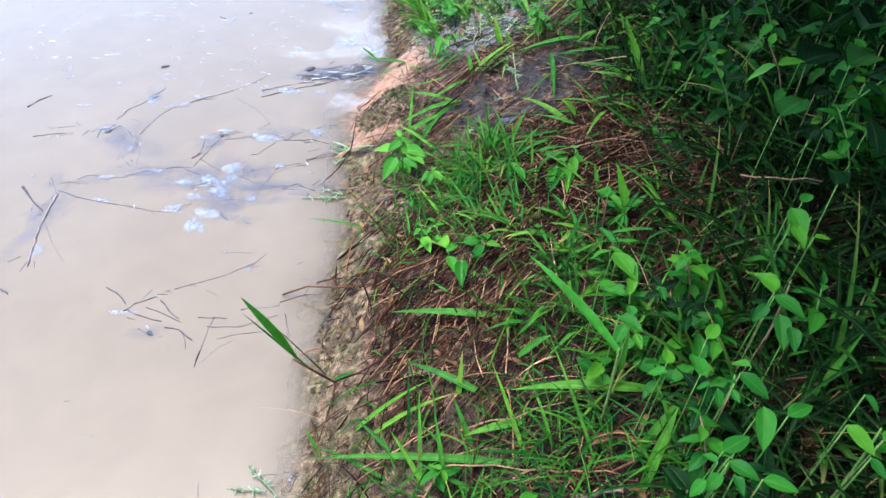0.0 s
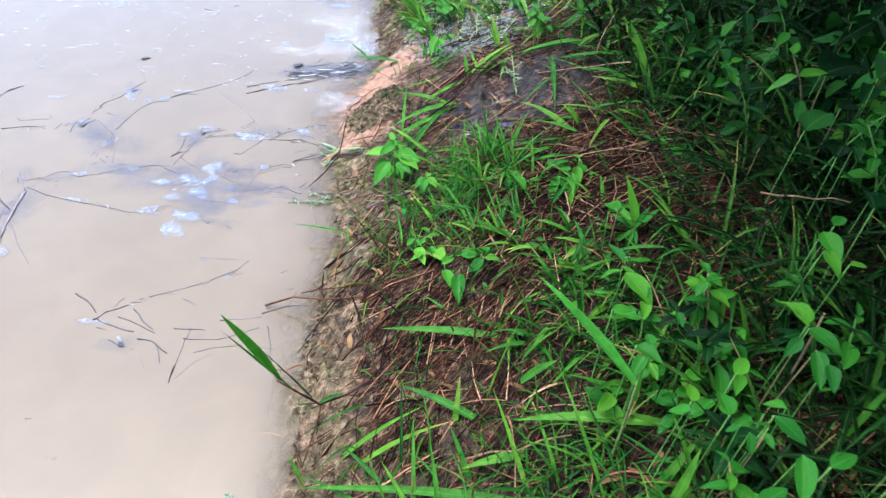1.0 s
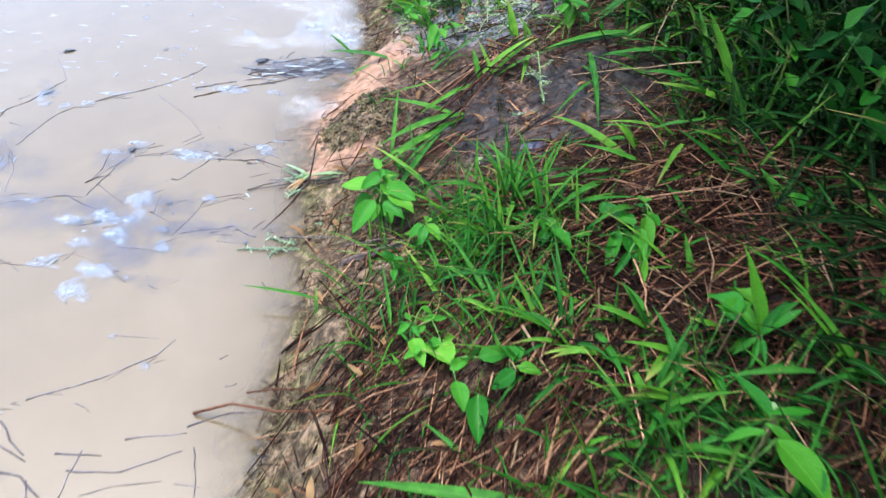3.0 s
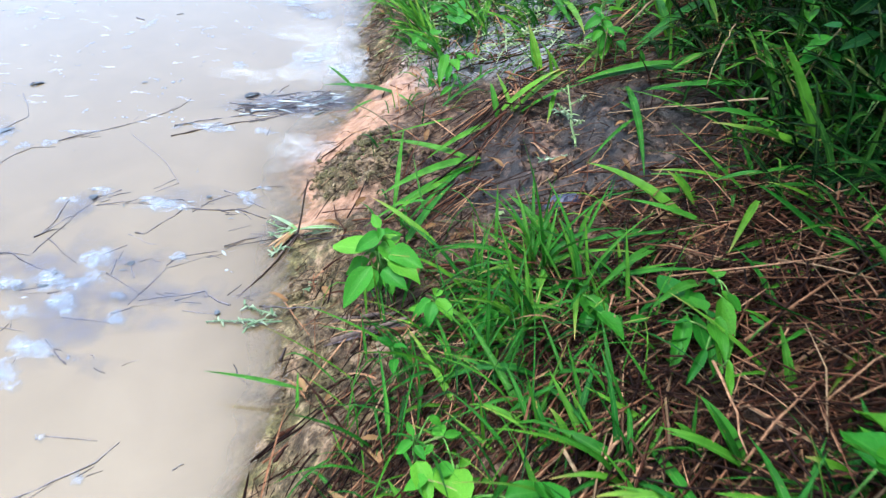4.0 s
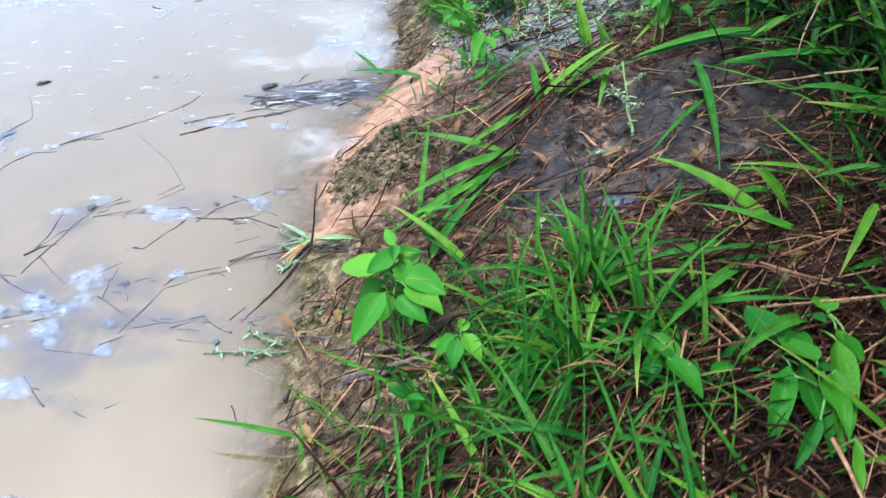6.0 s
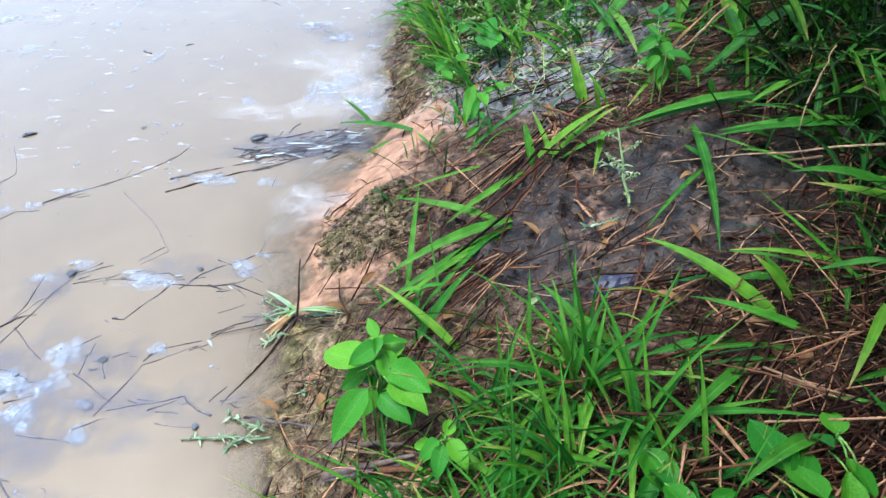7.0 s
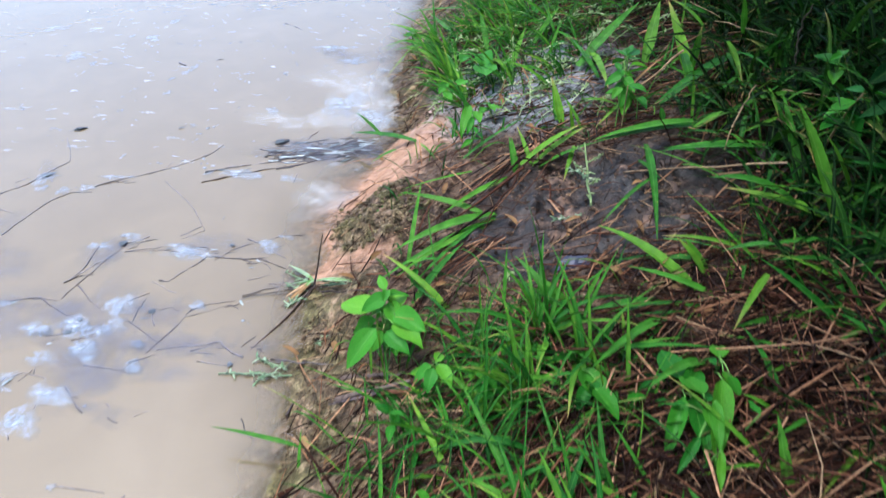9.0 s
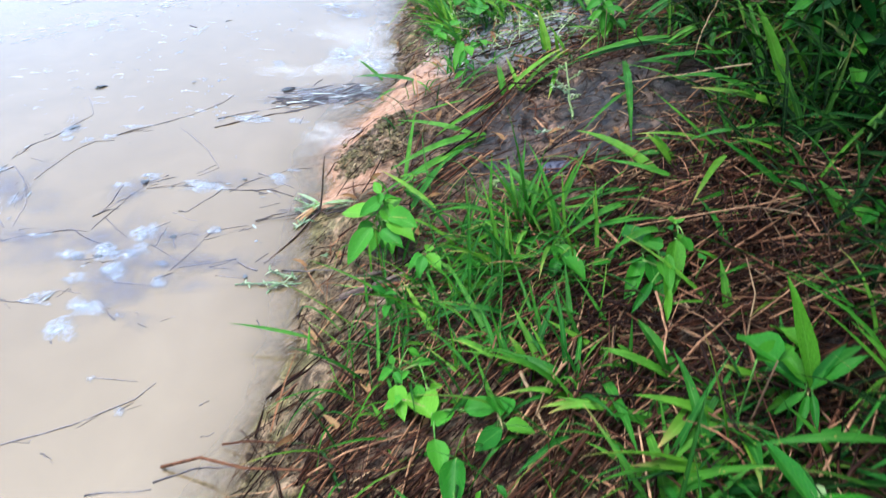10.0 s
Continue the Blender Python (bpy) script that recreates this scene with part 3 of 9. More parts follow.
def ground_grid():
    xs = [-60, -20, -6, -2, -1.0, -0.6] + list(np.arange(-0.42, 1.15, 0.0065)) + [1.3, 1.6, 2, 3, 6, 20, 60]
    ys = [-60, -20, -6, -2, -0.5, 0.1] + list(np.arange(0.4, 2.9, 0.0075)) + [3.1, 3.5, 4.5, 8, 20, 60]
    verts, clay, silt, ochre, soil_shade, pale = [], [], [], [], [], []
    for y in ys:
        for x in xs:
            x, y = float(x), float(y)
            z = soil_z(x, y)
            verts.append((x, y, z))
            d = x - shore(y)
            # where the far silt gets its painted sky sheen
            pale.append(max(0.0, 1 - math.hypot((x - 0.13) / 0.24, (y - 2.15) / 0.26) ** 2) * 0.95)
            # painted shade below the thicket, the straw heap and the front growth
            soil_shade.append(min(1.0, max(0.0, (d - thicket(y) + 0.08) / 0.14)) * 0.95 + 0.8 * max(0.0, 1 - math.hypot((x - 0.36) / 0.3, (y - 1.2) / 0.34)) + 1.2 * max(0.0, 1 - math.hypot((x - 0.28) / 0.32, (y - 0.75) / 0.3)))
            ochre.append(max(0.0, 1.0 - max(d, 0) / 0.2) * (0.85 if y < 1.75 else 0.6))
            clay.append(clay_at(x, y))
            silt.append(1.15 * max(0.0, 1 - math.hypot((x - 0.2) / 0.25, (y - 1.7) / 0.19) ** 2) + 1.1 * max(0.0, 1 - math.hypot((x - 0.12) / 0.22, (y - 2.2) / 0.28) ** 2) + 0.3 * (d > 0.45))
    w = len(xs)
    faces = [(j * w + i, j * w + i + 1, (j + 1) * w + i + 1, (j + 1) * w + i) for j in range(len(ys) - 1) for i in range(w - 1)]
    me = bpy.data.meshes.new("ground")
    me.from_pydata(verts, [], faces)
    me.polygons.foreach_set("use_smooth", [True] * len(faces))
    for name, values in (("clay", clay), ("silt", silt), ("ochre", ochre), ("soil_shade", soil_shade), ("pale", pale)):
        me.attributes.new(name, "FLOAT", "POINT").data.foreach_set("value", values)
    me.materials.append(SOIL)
    return tagged(new("ground", me), "wet earth bank of brown soil, orange clay and grey silt", "ground", "", "structure")


def water_sheet():
    """The pond's surface; each place knows how deep the turbid water is there."""
    xs = [-60, -20, -6, -2, -1.0, -0.6, -0.4] + list(np.arange(-0.32, 0.0, 0.006)) + [0.1, 0.3, 1.0]
    ys = [-60, -20, -6, -2, -0.5, 0.1] + list(np.arange(0.4, 3.0, 0.01)) + [3.2, 3.6, 4.5, 8, 20, 60]
    verts = [(float(x), float(y), 0.0) for y in ys for x in xs]
    w = len(xs)
    faces = [(j * w + i, j * w + i + 1, (j + 1) * w + i + 1, (j + 1) * w + i) for j in range(len(ys) - 1) for i in range(w - 1)]
    me = bpy.data.meshes.new("water")
    me.from_pydata(verts, [], faces)
    me.attributes.new("depth", "FLOAT", "POINT").data.foreach_set("value", [max(0.0, -soil_z(x, y)) for x, y, _ in verts])
    me.materials.append(WATER)
    return tagged(new("water", me), "still muddy beige pond water reflecting a bright sky", "water", "", "structure")


ground_grid()
water_sheet()

# ---- ground cover that nobody could count ----
def near(x, y, cx, cy, rx, ry):
    return max(0.0, 1 - ((x - cx) / rx) ** 2 - ((y - cy) / ry) ** 2)


def green(x, y):
    """How thickly grass grows at a place."""
    d = x - shore(y)
    g = 0.12 * (d > 0.1)
    g += 0.95 * near(x, y, 0.09, 1.33, 0.22, 0.17) + 0.4 * near(x, y, 0.12, 0.72, 0.3, 0.2) + 0.1 * near(x, y, 0.1, 1.1, 0.2, 0.3) + 0.5 * near(x, y, 0.33, 1.0, 0.2, 0.2)
    g += 1.0 * min(1, max(0, (d - thicket(y)) / 0.12)) + 0.9 * near(x, y, 0.42, 0.75, 0.3, 0.35)
    g += 0.75 * near(x, y, 0.12, 2.45, 0.36, 0.36) + 0.2 * near(x, y, 0.03, 1.5, 0.14, 0.1)
    g -= 0.9 * near(x, y, 0.2, 1.72, 0.26, 0.19) + 0.6 * near(x, y, 0.34, 1.27, 0.16, 0.14)
    return max(0.0, min(1.0, g)) * min(1.0, max(0.0, (d - 0.05) / 0.06))


def brown(x, y):
    """How thickly dead stalks lie at a place."""
    d = x - shore(y)
    b = 0.12 * (d > 0.02)
    b += 0.4 * near(x, y, 0.03, 1.05, 0.22, 0.34) * (d > 0.02) + 1.0 * near(x, y, 0.34, 1.27, 0.26, 0.24)
    b += 0.1 * near(x, y, 0.25, 1.6, 0.3, 0.2) + 0.17 * (d > 0.3) + 0.25 * near(x, y, 0.45, 1.25, 0.25, 0.35)
    b -= 0.4 * near(x, y, 0.13, 2.15, 0.28, 0.3) + 0.85 * near(x, y, 0.17, 1.72, 0.24, 0.19) + 1.0 * max(0, 1 - d / (0.09 if 1.1 < y < 1.3 else 0.16))
    return max(0.02, min(1.0, b))


def spots(r, count, density, x0=-0.2, x1=0.95, y0=0.45, y1=2.9):
    made = 0
    while made < count:
        x, y = r.uniform(x0, x1), r.uniform(y0, y1)
        if r.random() < density(x, y) and x > shore(y):
            made += 1
            yield x, y


r = random.Random(21)
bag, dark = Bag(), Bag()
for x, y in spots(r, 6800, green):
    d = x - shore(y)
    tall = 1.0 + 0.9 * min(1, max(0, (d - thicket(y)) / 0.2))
    # towards the thicket more blades take the grass colour darkened for shade
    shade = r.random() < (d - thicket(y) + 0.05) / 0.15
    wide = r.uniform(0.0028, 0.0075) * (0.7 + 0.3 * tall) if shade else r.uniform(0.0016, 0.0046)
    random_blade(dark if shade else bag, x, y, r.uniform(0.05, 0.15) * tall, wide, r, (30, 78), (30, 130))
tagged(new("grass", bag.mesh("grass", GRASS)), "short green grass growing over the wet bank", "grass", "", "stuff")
tagged(new("dark_grass", dark.mesh("dark_grass", SHADED_GRASS)), "grass growing thickly on the upper bank, colour darkened for shade", "grass", "", "stuff")

r = random.Random(29)
thin, dead = Bag(), Bag()
for x, y in spots(r, 1500, lambda x, y: green(x, y) * (0.3 + 0.7 * (x - shore(y) < thicket(y)))):
    random_blade(thin, x, y, r.uniform(0.07, 0.16), r.uniform(0.0012, 0.0028), r, (40, 85), (40, 150))
for x, y in spots(r, 2200, lambda x, y: 0.15 + 0.85 * green(x, y) * (x - shore(y) < thicket(y) + 0.1)):
    random_blade(dead, x, y, r.uniform(0.04, 0.12), r.uniform(0.0012, 0.0035), r, (15, 70), (30, 120))
tagged(new("thin_grass", thin.mesh("thin_grass", BRIGHT)), "thin arching bright green grass on the wet bank", "grass", "", "stuff")
tagged(new("dead_grass", dead.mesh("dead_grass", STRAW)), "withered reddish brown grass among the green blades", "grass", "", "stuff")

r = random.Random(22)
bag, pale = Bag(), Bag()
for x, y in spots(r, 10000, brown):
    long = r.uniform(0.02, 0.11) * (1 if r.random() < 0.85 else 1.6)
    combed = near(x, y, 0.0, 1.05, 0.3, 0.4) > 0.6 * r.random()
    a = r.gauss(0.9, 0.45) if combed else r.gauss(0.35, 0.9)
    long *= 1.35 if combed else 1.0
    z = bank_z(x, y) + r.uniform(0.002, 0.016)
    dx, dy = math.cos(a) * long / 2, math.sin(a) * long / 2
    p, q = Vector((x - dx, y - dy, 0)), Vector((x + dx, y + dy, 0))
    if p.x < shore(p.y) - 0.02:
        continue
    heap = 0.026 * near(x, y, 0.36, 1.2, 0.34, 0.4) + 0.014
    p.z, q.z = max(0.002, bank_z(p.x, p.y) + r.uniform(0.0, heap)), bank_z(q.x, q.y) + r.uniform(0.0, heap)
    m = p.lerp(q, 0.5) + Vector((r.uniform(-0.06, 0.06), r.uniform(-0.06, 0.06), r.uniform(0, 0.05))) * long
    w = r.uniform(0.0004, 0.00125) * (1.0 if r.random() < 0.9 else 1.5)
    (pale if heap > 0.022 and r.random() < 0.22 else bag).tube([p, m, q], [w, w, w * 0.6], 4)
tagged(new("pale_straw", pale.mesh("pale_straw", LITTER)), "loose heap of tan and grey dead grass stalks", "straw", "", "stuff")
tagged(new("straw_litter", bag.mesh("straw_litter", STRAW)), "matted reddish brown dead straw lying on the soil", "straw", "", "stuff")

# fine broken bits of stalk everywhere
r = random.Random(28)
bag = Bag()
for x, y in spots(r, 6500, lambda x, y: (0.55 + 0.45 * brown(x, y)) * (1 - 0.8 * near(x, y, 0.2, 1.74, 0.28, 0.2)), x1=0.6, y0=0.6, y1=2.5):
    if max(near(x, y, -0.08, 1.95, 0.14, 0.2), near(x, y, -0.13, 1.69, 0.1, 0.07)) * 1.6 > r.random():
        continue
    long = r.uniform(0.008, 0.05)
    a = r.uniform(0, math.pi)
    dx, dy = math.cos(a) * long / 2, math.sin(a) * long / 2
    p, q = Vector((x - dx, y - dy, 0)), Vector((x + dx, y + dy, 0))
    p.z, q.z = max(0.002, bank_z(p.x, p.y) + r.uniform(0.002, 0.012)), max(0.002, bank_z(q.x, q.y) + r.uniform(0.002, 0.012))
    w = r.uniform(0.0003, 0.0009)
    bag.tube([p, p.lerp(q, 0.5) + Vector((0, 0, r.uniform(0, 0.04))) * long, q], [w, w, w * 0.6], 3)
tagged(new("stalk_crumbs", bag.mesh("stalk_crumbs", LITTER)), "fine broken bits of pale and dark dead stalk", "plant litter", "", "stuff")

r = random.Random(23)
bag = Bag()
for x, y in spots(r, 5200, lambda x, y: max(0.3, 1.0 - (x - shore(y)) / 0.25) * max(0.0, 1 - 1.8 * near(x, y, -0.08, 1.95, 0.15, 0.2) - 1.5 * near(x, y, -0.13, 1.69, 0.1, 0.07)) * (1 - 0.8 * near(x, y, 0.2, 1.72, 0.3, 0.25)), x1=0.5, y1=2.6):
    bag.lump(Vector((x, y, bank_z(x, y) + 0.001)), r.uniform(0.001, 0.0048), r)
for _ in range(420):
    q, w = r.uniform(0, 6.28), math.sqrt(r.random())
    x, y = -0.1 + 0.08 * w * math.cos(q), 1.785 + 0.072 * w * math.sin(q)
    if x > shore(y):
        bag.lump(Vector((x, y, soil_z(x, y) + 0.001)), r.uniform(0.0015, 0.0058), r)
for _ in range(900):
    q, w = r.uniform(0, 6.28), math.sqrt(r.random())
    x, y = 0.2 + 0.24 * w * math.cos(q), 1.7 + 0.17 * w * math.sin(q)
    bag.lump(Vector((x, y, soil_z(x, y))), r.uniform(0.0008, 0.0034), r)
crumbs = bag.mesh("soil_crumbs", SOIL, False)
crumbs.attributes.new("ochre", "FLOAT", "POINT").data.foreach_set("value", [0.95 if v.co.x < 0.0 and v.co.y > 1.6 else 0.5 if v.co.x < 0.0 or v.co.y < 1.5 else 0.1 for v in crumbs.vertices])
tagged(new("soil_crumbs", crumbs), "crumbled clods of damp brown soil along the water", "soil", "", "stuff")

r = random.Random(24)
bag = Bag()
for x, y in spots(r, 450, lambda x, y: 0.3 + 0.7 * brown(x, y)):
    p = Vector((x, y, bank_z(x, y) + 0.006))
    a = r.uniform(0, 6.28)
    s = r.uniform(0.012, 0.035)
    f = Vector((math.cos(a), math.sin(a), r.uniform(-0.2, 0.3)))
    blade_into(bag, p, p + f * s * 0.5 + Vector((0, 0, 0.006)), p + f * s, s * r.uniform(0.2, 0.45), 4, r.uniform(-0.6, 0.6))
tagged(new("dead_leaf_litter", bag.mesh("dead_leaf_litter", DEADLEAF)), "small curled brown dead leaves among the straw", "leaf litter", "", "stuff")

# fine drift caught along the threads of twigs
THREADS = (
    ((-0.46, 1.96), (-0.35, 1.99), (-0.29, 2.06), (-0.18, 2.06), (-0.12, 2.12)),
    ((-0.35, 2.03), (-0.27, 2.08), (-0.14, 2.08)),
    ((-0.32, 2.0), (-0.24, 2.03), (-0.15, 2.07)),
    ((-0.65, 1.88), (-0.57, 1.92), (-0.49, 2.01)),
    ((-0.98, 1.72), (-0.88, 1.72), (-0.81, 1.75), (-0.79, 1.86), (-0.75, 1.91)),
    ((-0.78, 1.84), (-0.71, 1.67), (-0.72, 1.55), (-0.82, 1.52)),
    ((-0.83, 1.53), (-0.72, 1.53), (-0.66, 1.57), (-0.57, 1.59)),
    ((-0.54, 1.63), (-0.5, 1.73), (-0.38, 1.71), (-0.26, 1.72)),
    ((-0.36, 1.72), (-0.27, 1.71), (-0.18, 1.67)),
    ((-0.73, 1.46), (-0.59, 1.42), (-0.52, 1.43), (-0.49, 1.49), (-0.46, 1.56), (-0.41, 1.59)),
    ((-0.53, 1.52), (-0.46, 1.53), (-0.42, 1.58)),
    ((-0.41, 1.58), (-0.33, 1.59), (-0.22, 1.64), (-0.18, 1.67)),
    ((-0.37, 1.49), (-0.34, 1.52), (-0.27, 1.53), (-0.19, 1.52)),
    ((-0.47, 1.36), (-0.47, 1.41), (-0.44, 1.45)),
    ((-0.45, 1.42), (-0.39, 1.4), (-0.33, 1.39)),
    ((-0.89, 1.48), (-0.84, 1.41), (-0.82, 1.42), (-0.84, 1.54)),
    ((-0.82, 1.41), (-0.79, 1.31), (-0.77, 1.24)),
    ((-0.54, 1.12), (-0.47, 1.07), (-0.4, 1.04)),
    ((-0.53, 1.13), (-0.51, 1.16), (-0.44, 1.19), (-0.37, 1.22), (-0.32, 1.26)),
)
r = random.Random(27)
bits, flakes = Bag(), Bag()
for thread in THREADS:
    for (ax, ay), (bx, by) in zip(thread, thread[1:]):
        long = math.hypot(bx - ax, by - ay)
        way = math.atan2(by - ay, bx - ax)
        for _ in range(int(long * 50)):
            t = r.random()
            x, y = ax + (bx - ax) * t + r.gauss(0, 0.007), ay + (by - ay) * t + r.gauss(0, 0.007)
            if x > shore(y) - 0.005:
                continue
            a, s = way + r.gauss(0, 0.5), r.uniform(0.006, 0.03)
            p, q = Vector((x, y, r.uniform(-0.0004, 0.0006))), Vector((x + math.cos(a) * s, y + math.sin(a) * s, r.uniform(-0.0006, 0.0006)))
            w = r.uniform(0.0003, 0.0008)
            bits.tube([p, p.lerp(q, 0.5) + Vector((r.gauss(0, 0.001), r.gauss(0, 0.001), 0)), q], [w, w, w * 0.6], 4)
            if r.random() < 0.14:
                f = Vector((math.cos(a), math.sin(a), 0)) * r.uniform(0.006, 0.02)
                c = Vector((x + r.gauss(0, 0.006), y + r.gauss(0, 0.006), 0.0012))
                blade_into(flakes, c, c + f * 0.5, c + f, r.uniform(0.002, 0.005), 4, r.uniform(-0.15, 0.15), 0.1, False)
for _ in range(120):
    t, a, s = r.random(), r.gauss(0.25, 0.35), r.uniform(0.012, 0.05)
    x, y = -0.36 + 0.21 * t + r.gauss(0, 0.012), 2.03 + 0.06 * t + r.gauss(0, 0.02)
    f, c = Vector((math.cos(a), math.sin(a), 0)) * s, Vector((x, y, r.uniform(0.0005, 0.002)))
    if x + f.x < shore(y + f.y) - 0.01:
        if r.random() < 0.45:
            blade_into(flakes, c, c + f * 0.5, c + f, r.uniform(0.003, 0.007), 4, r.uniform(-0.15, 0.15), 0.1, False)
        else:
            bits.tube([c, c + f * 0.5, c + f], [0.0009, 0.0009, 0.0006], 4)
tagged(new("drift_bits", bits.mesh("drift_bits", DRIFT)), "fine dark broken twigs afloat in threads on water", "drift", "", "stuff")
tagged(new("drift_flakes", flakes.mesh("drift_flakes", FLAKE)), "small soaked bluish grey leaf flakes afloat on water", "drift", "", "stuff")

# flecks of froth scattered over the water
r = random.Random(26)
bag = Bag()
for _ in range(420):
    x, y = r.uniform(-1.6, -0.15), r.uniform(0.7, 3.4)
    if y > 1.9 or r.random() < 0.1:
        for _ in range(r.randint(1, 4)):
            bag.lump(Vector((x + r.gauss(0, 0.006), y + r.gauss(0, 0.006), 0.0)), r.uniform(0.001, 0.0045), r, 0.35)
# froth dabs, with extra ones whose white makes up for missing sky glare
dabs = Bag()
for _ in range(950):
    x, y = r.uniform(-1.9, -0.14), 1.95 + 1.6 * r.random() ** 0.8
    if x > shore(y) - 0.02 or r.random() > 0.25 + 0.75 * (noise.noise((x * 3, y * 5, 2.0)) > 0.0):
        continue
    a, s = r.gauss(0.0, 0.25), r.uniform(0.006, 0.03)
    f, c = Vector((math.cos(a), math.sin(a), 0)) * s, Vector((x, y, 0.0009))
    blade_into(dabs, c, c + f * 0.5 + Vector((0, r.gauss(0, 0.003), 0)), c + f, s * r.uniform(0.25, 0.6), 4, 0.0, 0.02, False)
tagged(new("froth_dabs", dabs.mesh("froth_dabs", DAB)), "thin white dabs of froth far out on water", "froth", "", "stuff")
tagged(new("froth_flecks", bag.mesh("froth_flecks", FOAM)), "tiny white froth flecks scattered on the water", "froth", "", "stuff")
# pale lying sprigs on the silt
r = random.Random(25)
bag = Bag()
for x, y in spots(r, 95, lambda x, y: near(x, y, 0.12, 2.25, 0.3, 0.36), y0=1.95):
    a = r.gauss(0.5, 0.5)
    s = r.uniform(0.045, 0.11)
    p = Vector((x, y, bank_z(x, y) + r.uniform(0.002, 0.025)))
    q = p + Vector((math.cos(a) * s, math.sin(a) * s, r.uniform(-0.01, 0.02)))
    arc = bezier(p, p.lerp(q, 0.55) + Vector((r.uniform(-0.2, 0.2) * s, r.uniform(-0.2, 0.2) * s, 0.25 * s)), q, 6)
    bag.tube(arc, [0.001, 0.001, 0.0009, 0.0008, 0.0007, 0.0006, 0.0004], 3)
    for _ in range(int(s * 330)):
        i = r.randint(1, 5)
        c = arc[i].lerp(arc[i + 1], r.random())
        f = Vector((r.uniform(-1, 1), r.uniform(-1, 1), r.uniform(-0.2, 0.8))) * r.uniform(0.005, 0.013)
        blade_into(bag, c, c + f * 0.5, c + f, 0.0038, 2, 0.0, 0.2, False)
tagged(new("pale_sprigs", bag.mesh("pale_sprigs", PALE)), "pale grey-green feathery sprigs lying on silt", "herb", "", "stuff")

# ---- plants of the bank ----
r = random.Random(31)
for x, y in spots(r, 70, lambda x, y: green(x, y) ** 1.2, x1=0.5, y1=2.6):
    grass_tuft(x, y, r.randint(5, 9), r.uniform(0.08, 0.15), r.uniform(0.003, 0.007), r, lift=(25, 75), mat=BRIGHT)
# upper bank tufts, in the grass colour that carries painted shade
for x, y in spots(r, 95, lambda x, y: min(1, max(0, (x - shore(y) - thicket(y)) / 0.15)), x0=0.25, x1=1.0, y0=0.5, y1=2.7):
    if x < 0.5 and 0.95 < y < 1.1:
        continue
    grass_tuft(x, y, r.randint(5, 8), r.uniform(0.13, 0.23), r.uniform(0.008, 0.013), r, "tuft of long upper bank grass blades, colour darkened for shade", (35, 85), (40, 130), mat=SHADED_GRASS)
r = random.Random(35)
for x, y in spots(r, 46, lambda x, y: near(x, y, 0.1, 2.4, 0.32, 0.34) * (x > shore(y) + 0.07), y0=2.0, y1=2.75):
    grass_tuft(x, y, r.randint(5, 8), r.uniform(0.09, 0.15), r.uniform(0.005, 0.0095), r, "tuft of light green grass leaning towards the water", (25, 70), (20, 80), az=2.6, mat=LIME)
r = random.Random(36)
for x, y in spots(r, 20, lambda x, y: near(x, y, 0.33, 0.98, 0.2, 0.2), x0=0.1, y0=0.75, y1=1.25):
    grass_tuft(x, y, r.randint(4, 7), r.uniform(0.08, 0.13), r.uniform(0.006, 0.0115), r, "tuft of broad green grass blades growing through straw", (25, 70), (30, 110), mat=BRIGHT)
r = random.Random(33)
for x, y in spots(r, 30, lambda x, y: near(x, y, 0.38, 1.6, 0.2, 0.7) * max(0.0, 1 - 1.7 * near(x, y, 0.2, 1.7, 0.3, 0.26)), x0=0.1, x1=0.6, y1=2.4):
    grass_tuft(x, y, r.randint(3, 6), r.uniform(0.09, 0.15), r.uniform(0.005, 0.009), r, "loose tuft of bright grass blades lying over straw", (8, 50), (10, 60), mat=BRIGHT)
r = random.Random(34)
for x, y in spots(r, 40, lambda x, y: 0.15 + 0.85 * green(x, y), x1=0.55):
    broadleaf("seedling", x, y, r.uniform(0.02, 0.05), r.choice((2, 2, 3)), r.uniform(0.018, 0.03), OVATE_FRESH, "small bright green broadleaf seedling among the grass", "seedling", r, group="seedlings")
for x, y in spots(r, 34, lambda x, y: near(x, y, 0.5, 0.7, 0.35, 0.3), x0=0.3, y1=1.0):
    broadleaf("broadleaf_weed", x, y, r.uniform(0.06, 0.13), 4, r.uniform(0.026, 0.04), OVATE_FRESH if r.random() < 0.5 else OVATE_DEEP, "leafy green weed with oval leaves on the upper bank", "weed", r, group="leafy weeds")
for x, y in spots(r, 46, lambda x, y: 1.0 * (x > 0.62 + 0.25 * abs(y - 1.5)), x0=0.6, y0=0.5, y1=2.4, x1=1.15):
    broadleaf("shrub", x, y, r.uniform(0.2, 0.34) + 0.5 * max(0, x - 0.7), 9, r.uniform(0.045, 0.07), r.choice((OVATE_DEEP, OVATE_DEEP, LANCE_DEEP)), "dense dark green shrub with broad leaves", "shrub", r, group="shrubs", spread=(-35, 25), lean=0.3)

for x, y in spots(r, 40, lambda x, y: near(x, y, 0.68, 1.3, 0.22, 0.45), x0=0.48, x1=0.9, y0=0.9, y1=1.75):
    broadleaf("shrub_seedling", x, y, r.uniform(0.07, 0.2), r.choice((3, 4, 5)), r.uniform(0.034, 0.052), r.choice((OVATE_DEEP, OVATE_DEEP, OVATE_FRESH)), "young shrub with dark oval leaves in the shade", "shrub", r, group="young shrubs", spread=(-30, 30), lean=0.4)
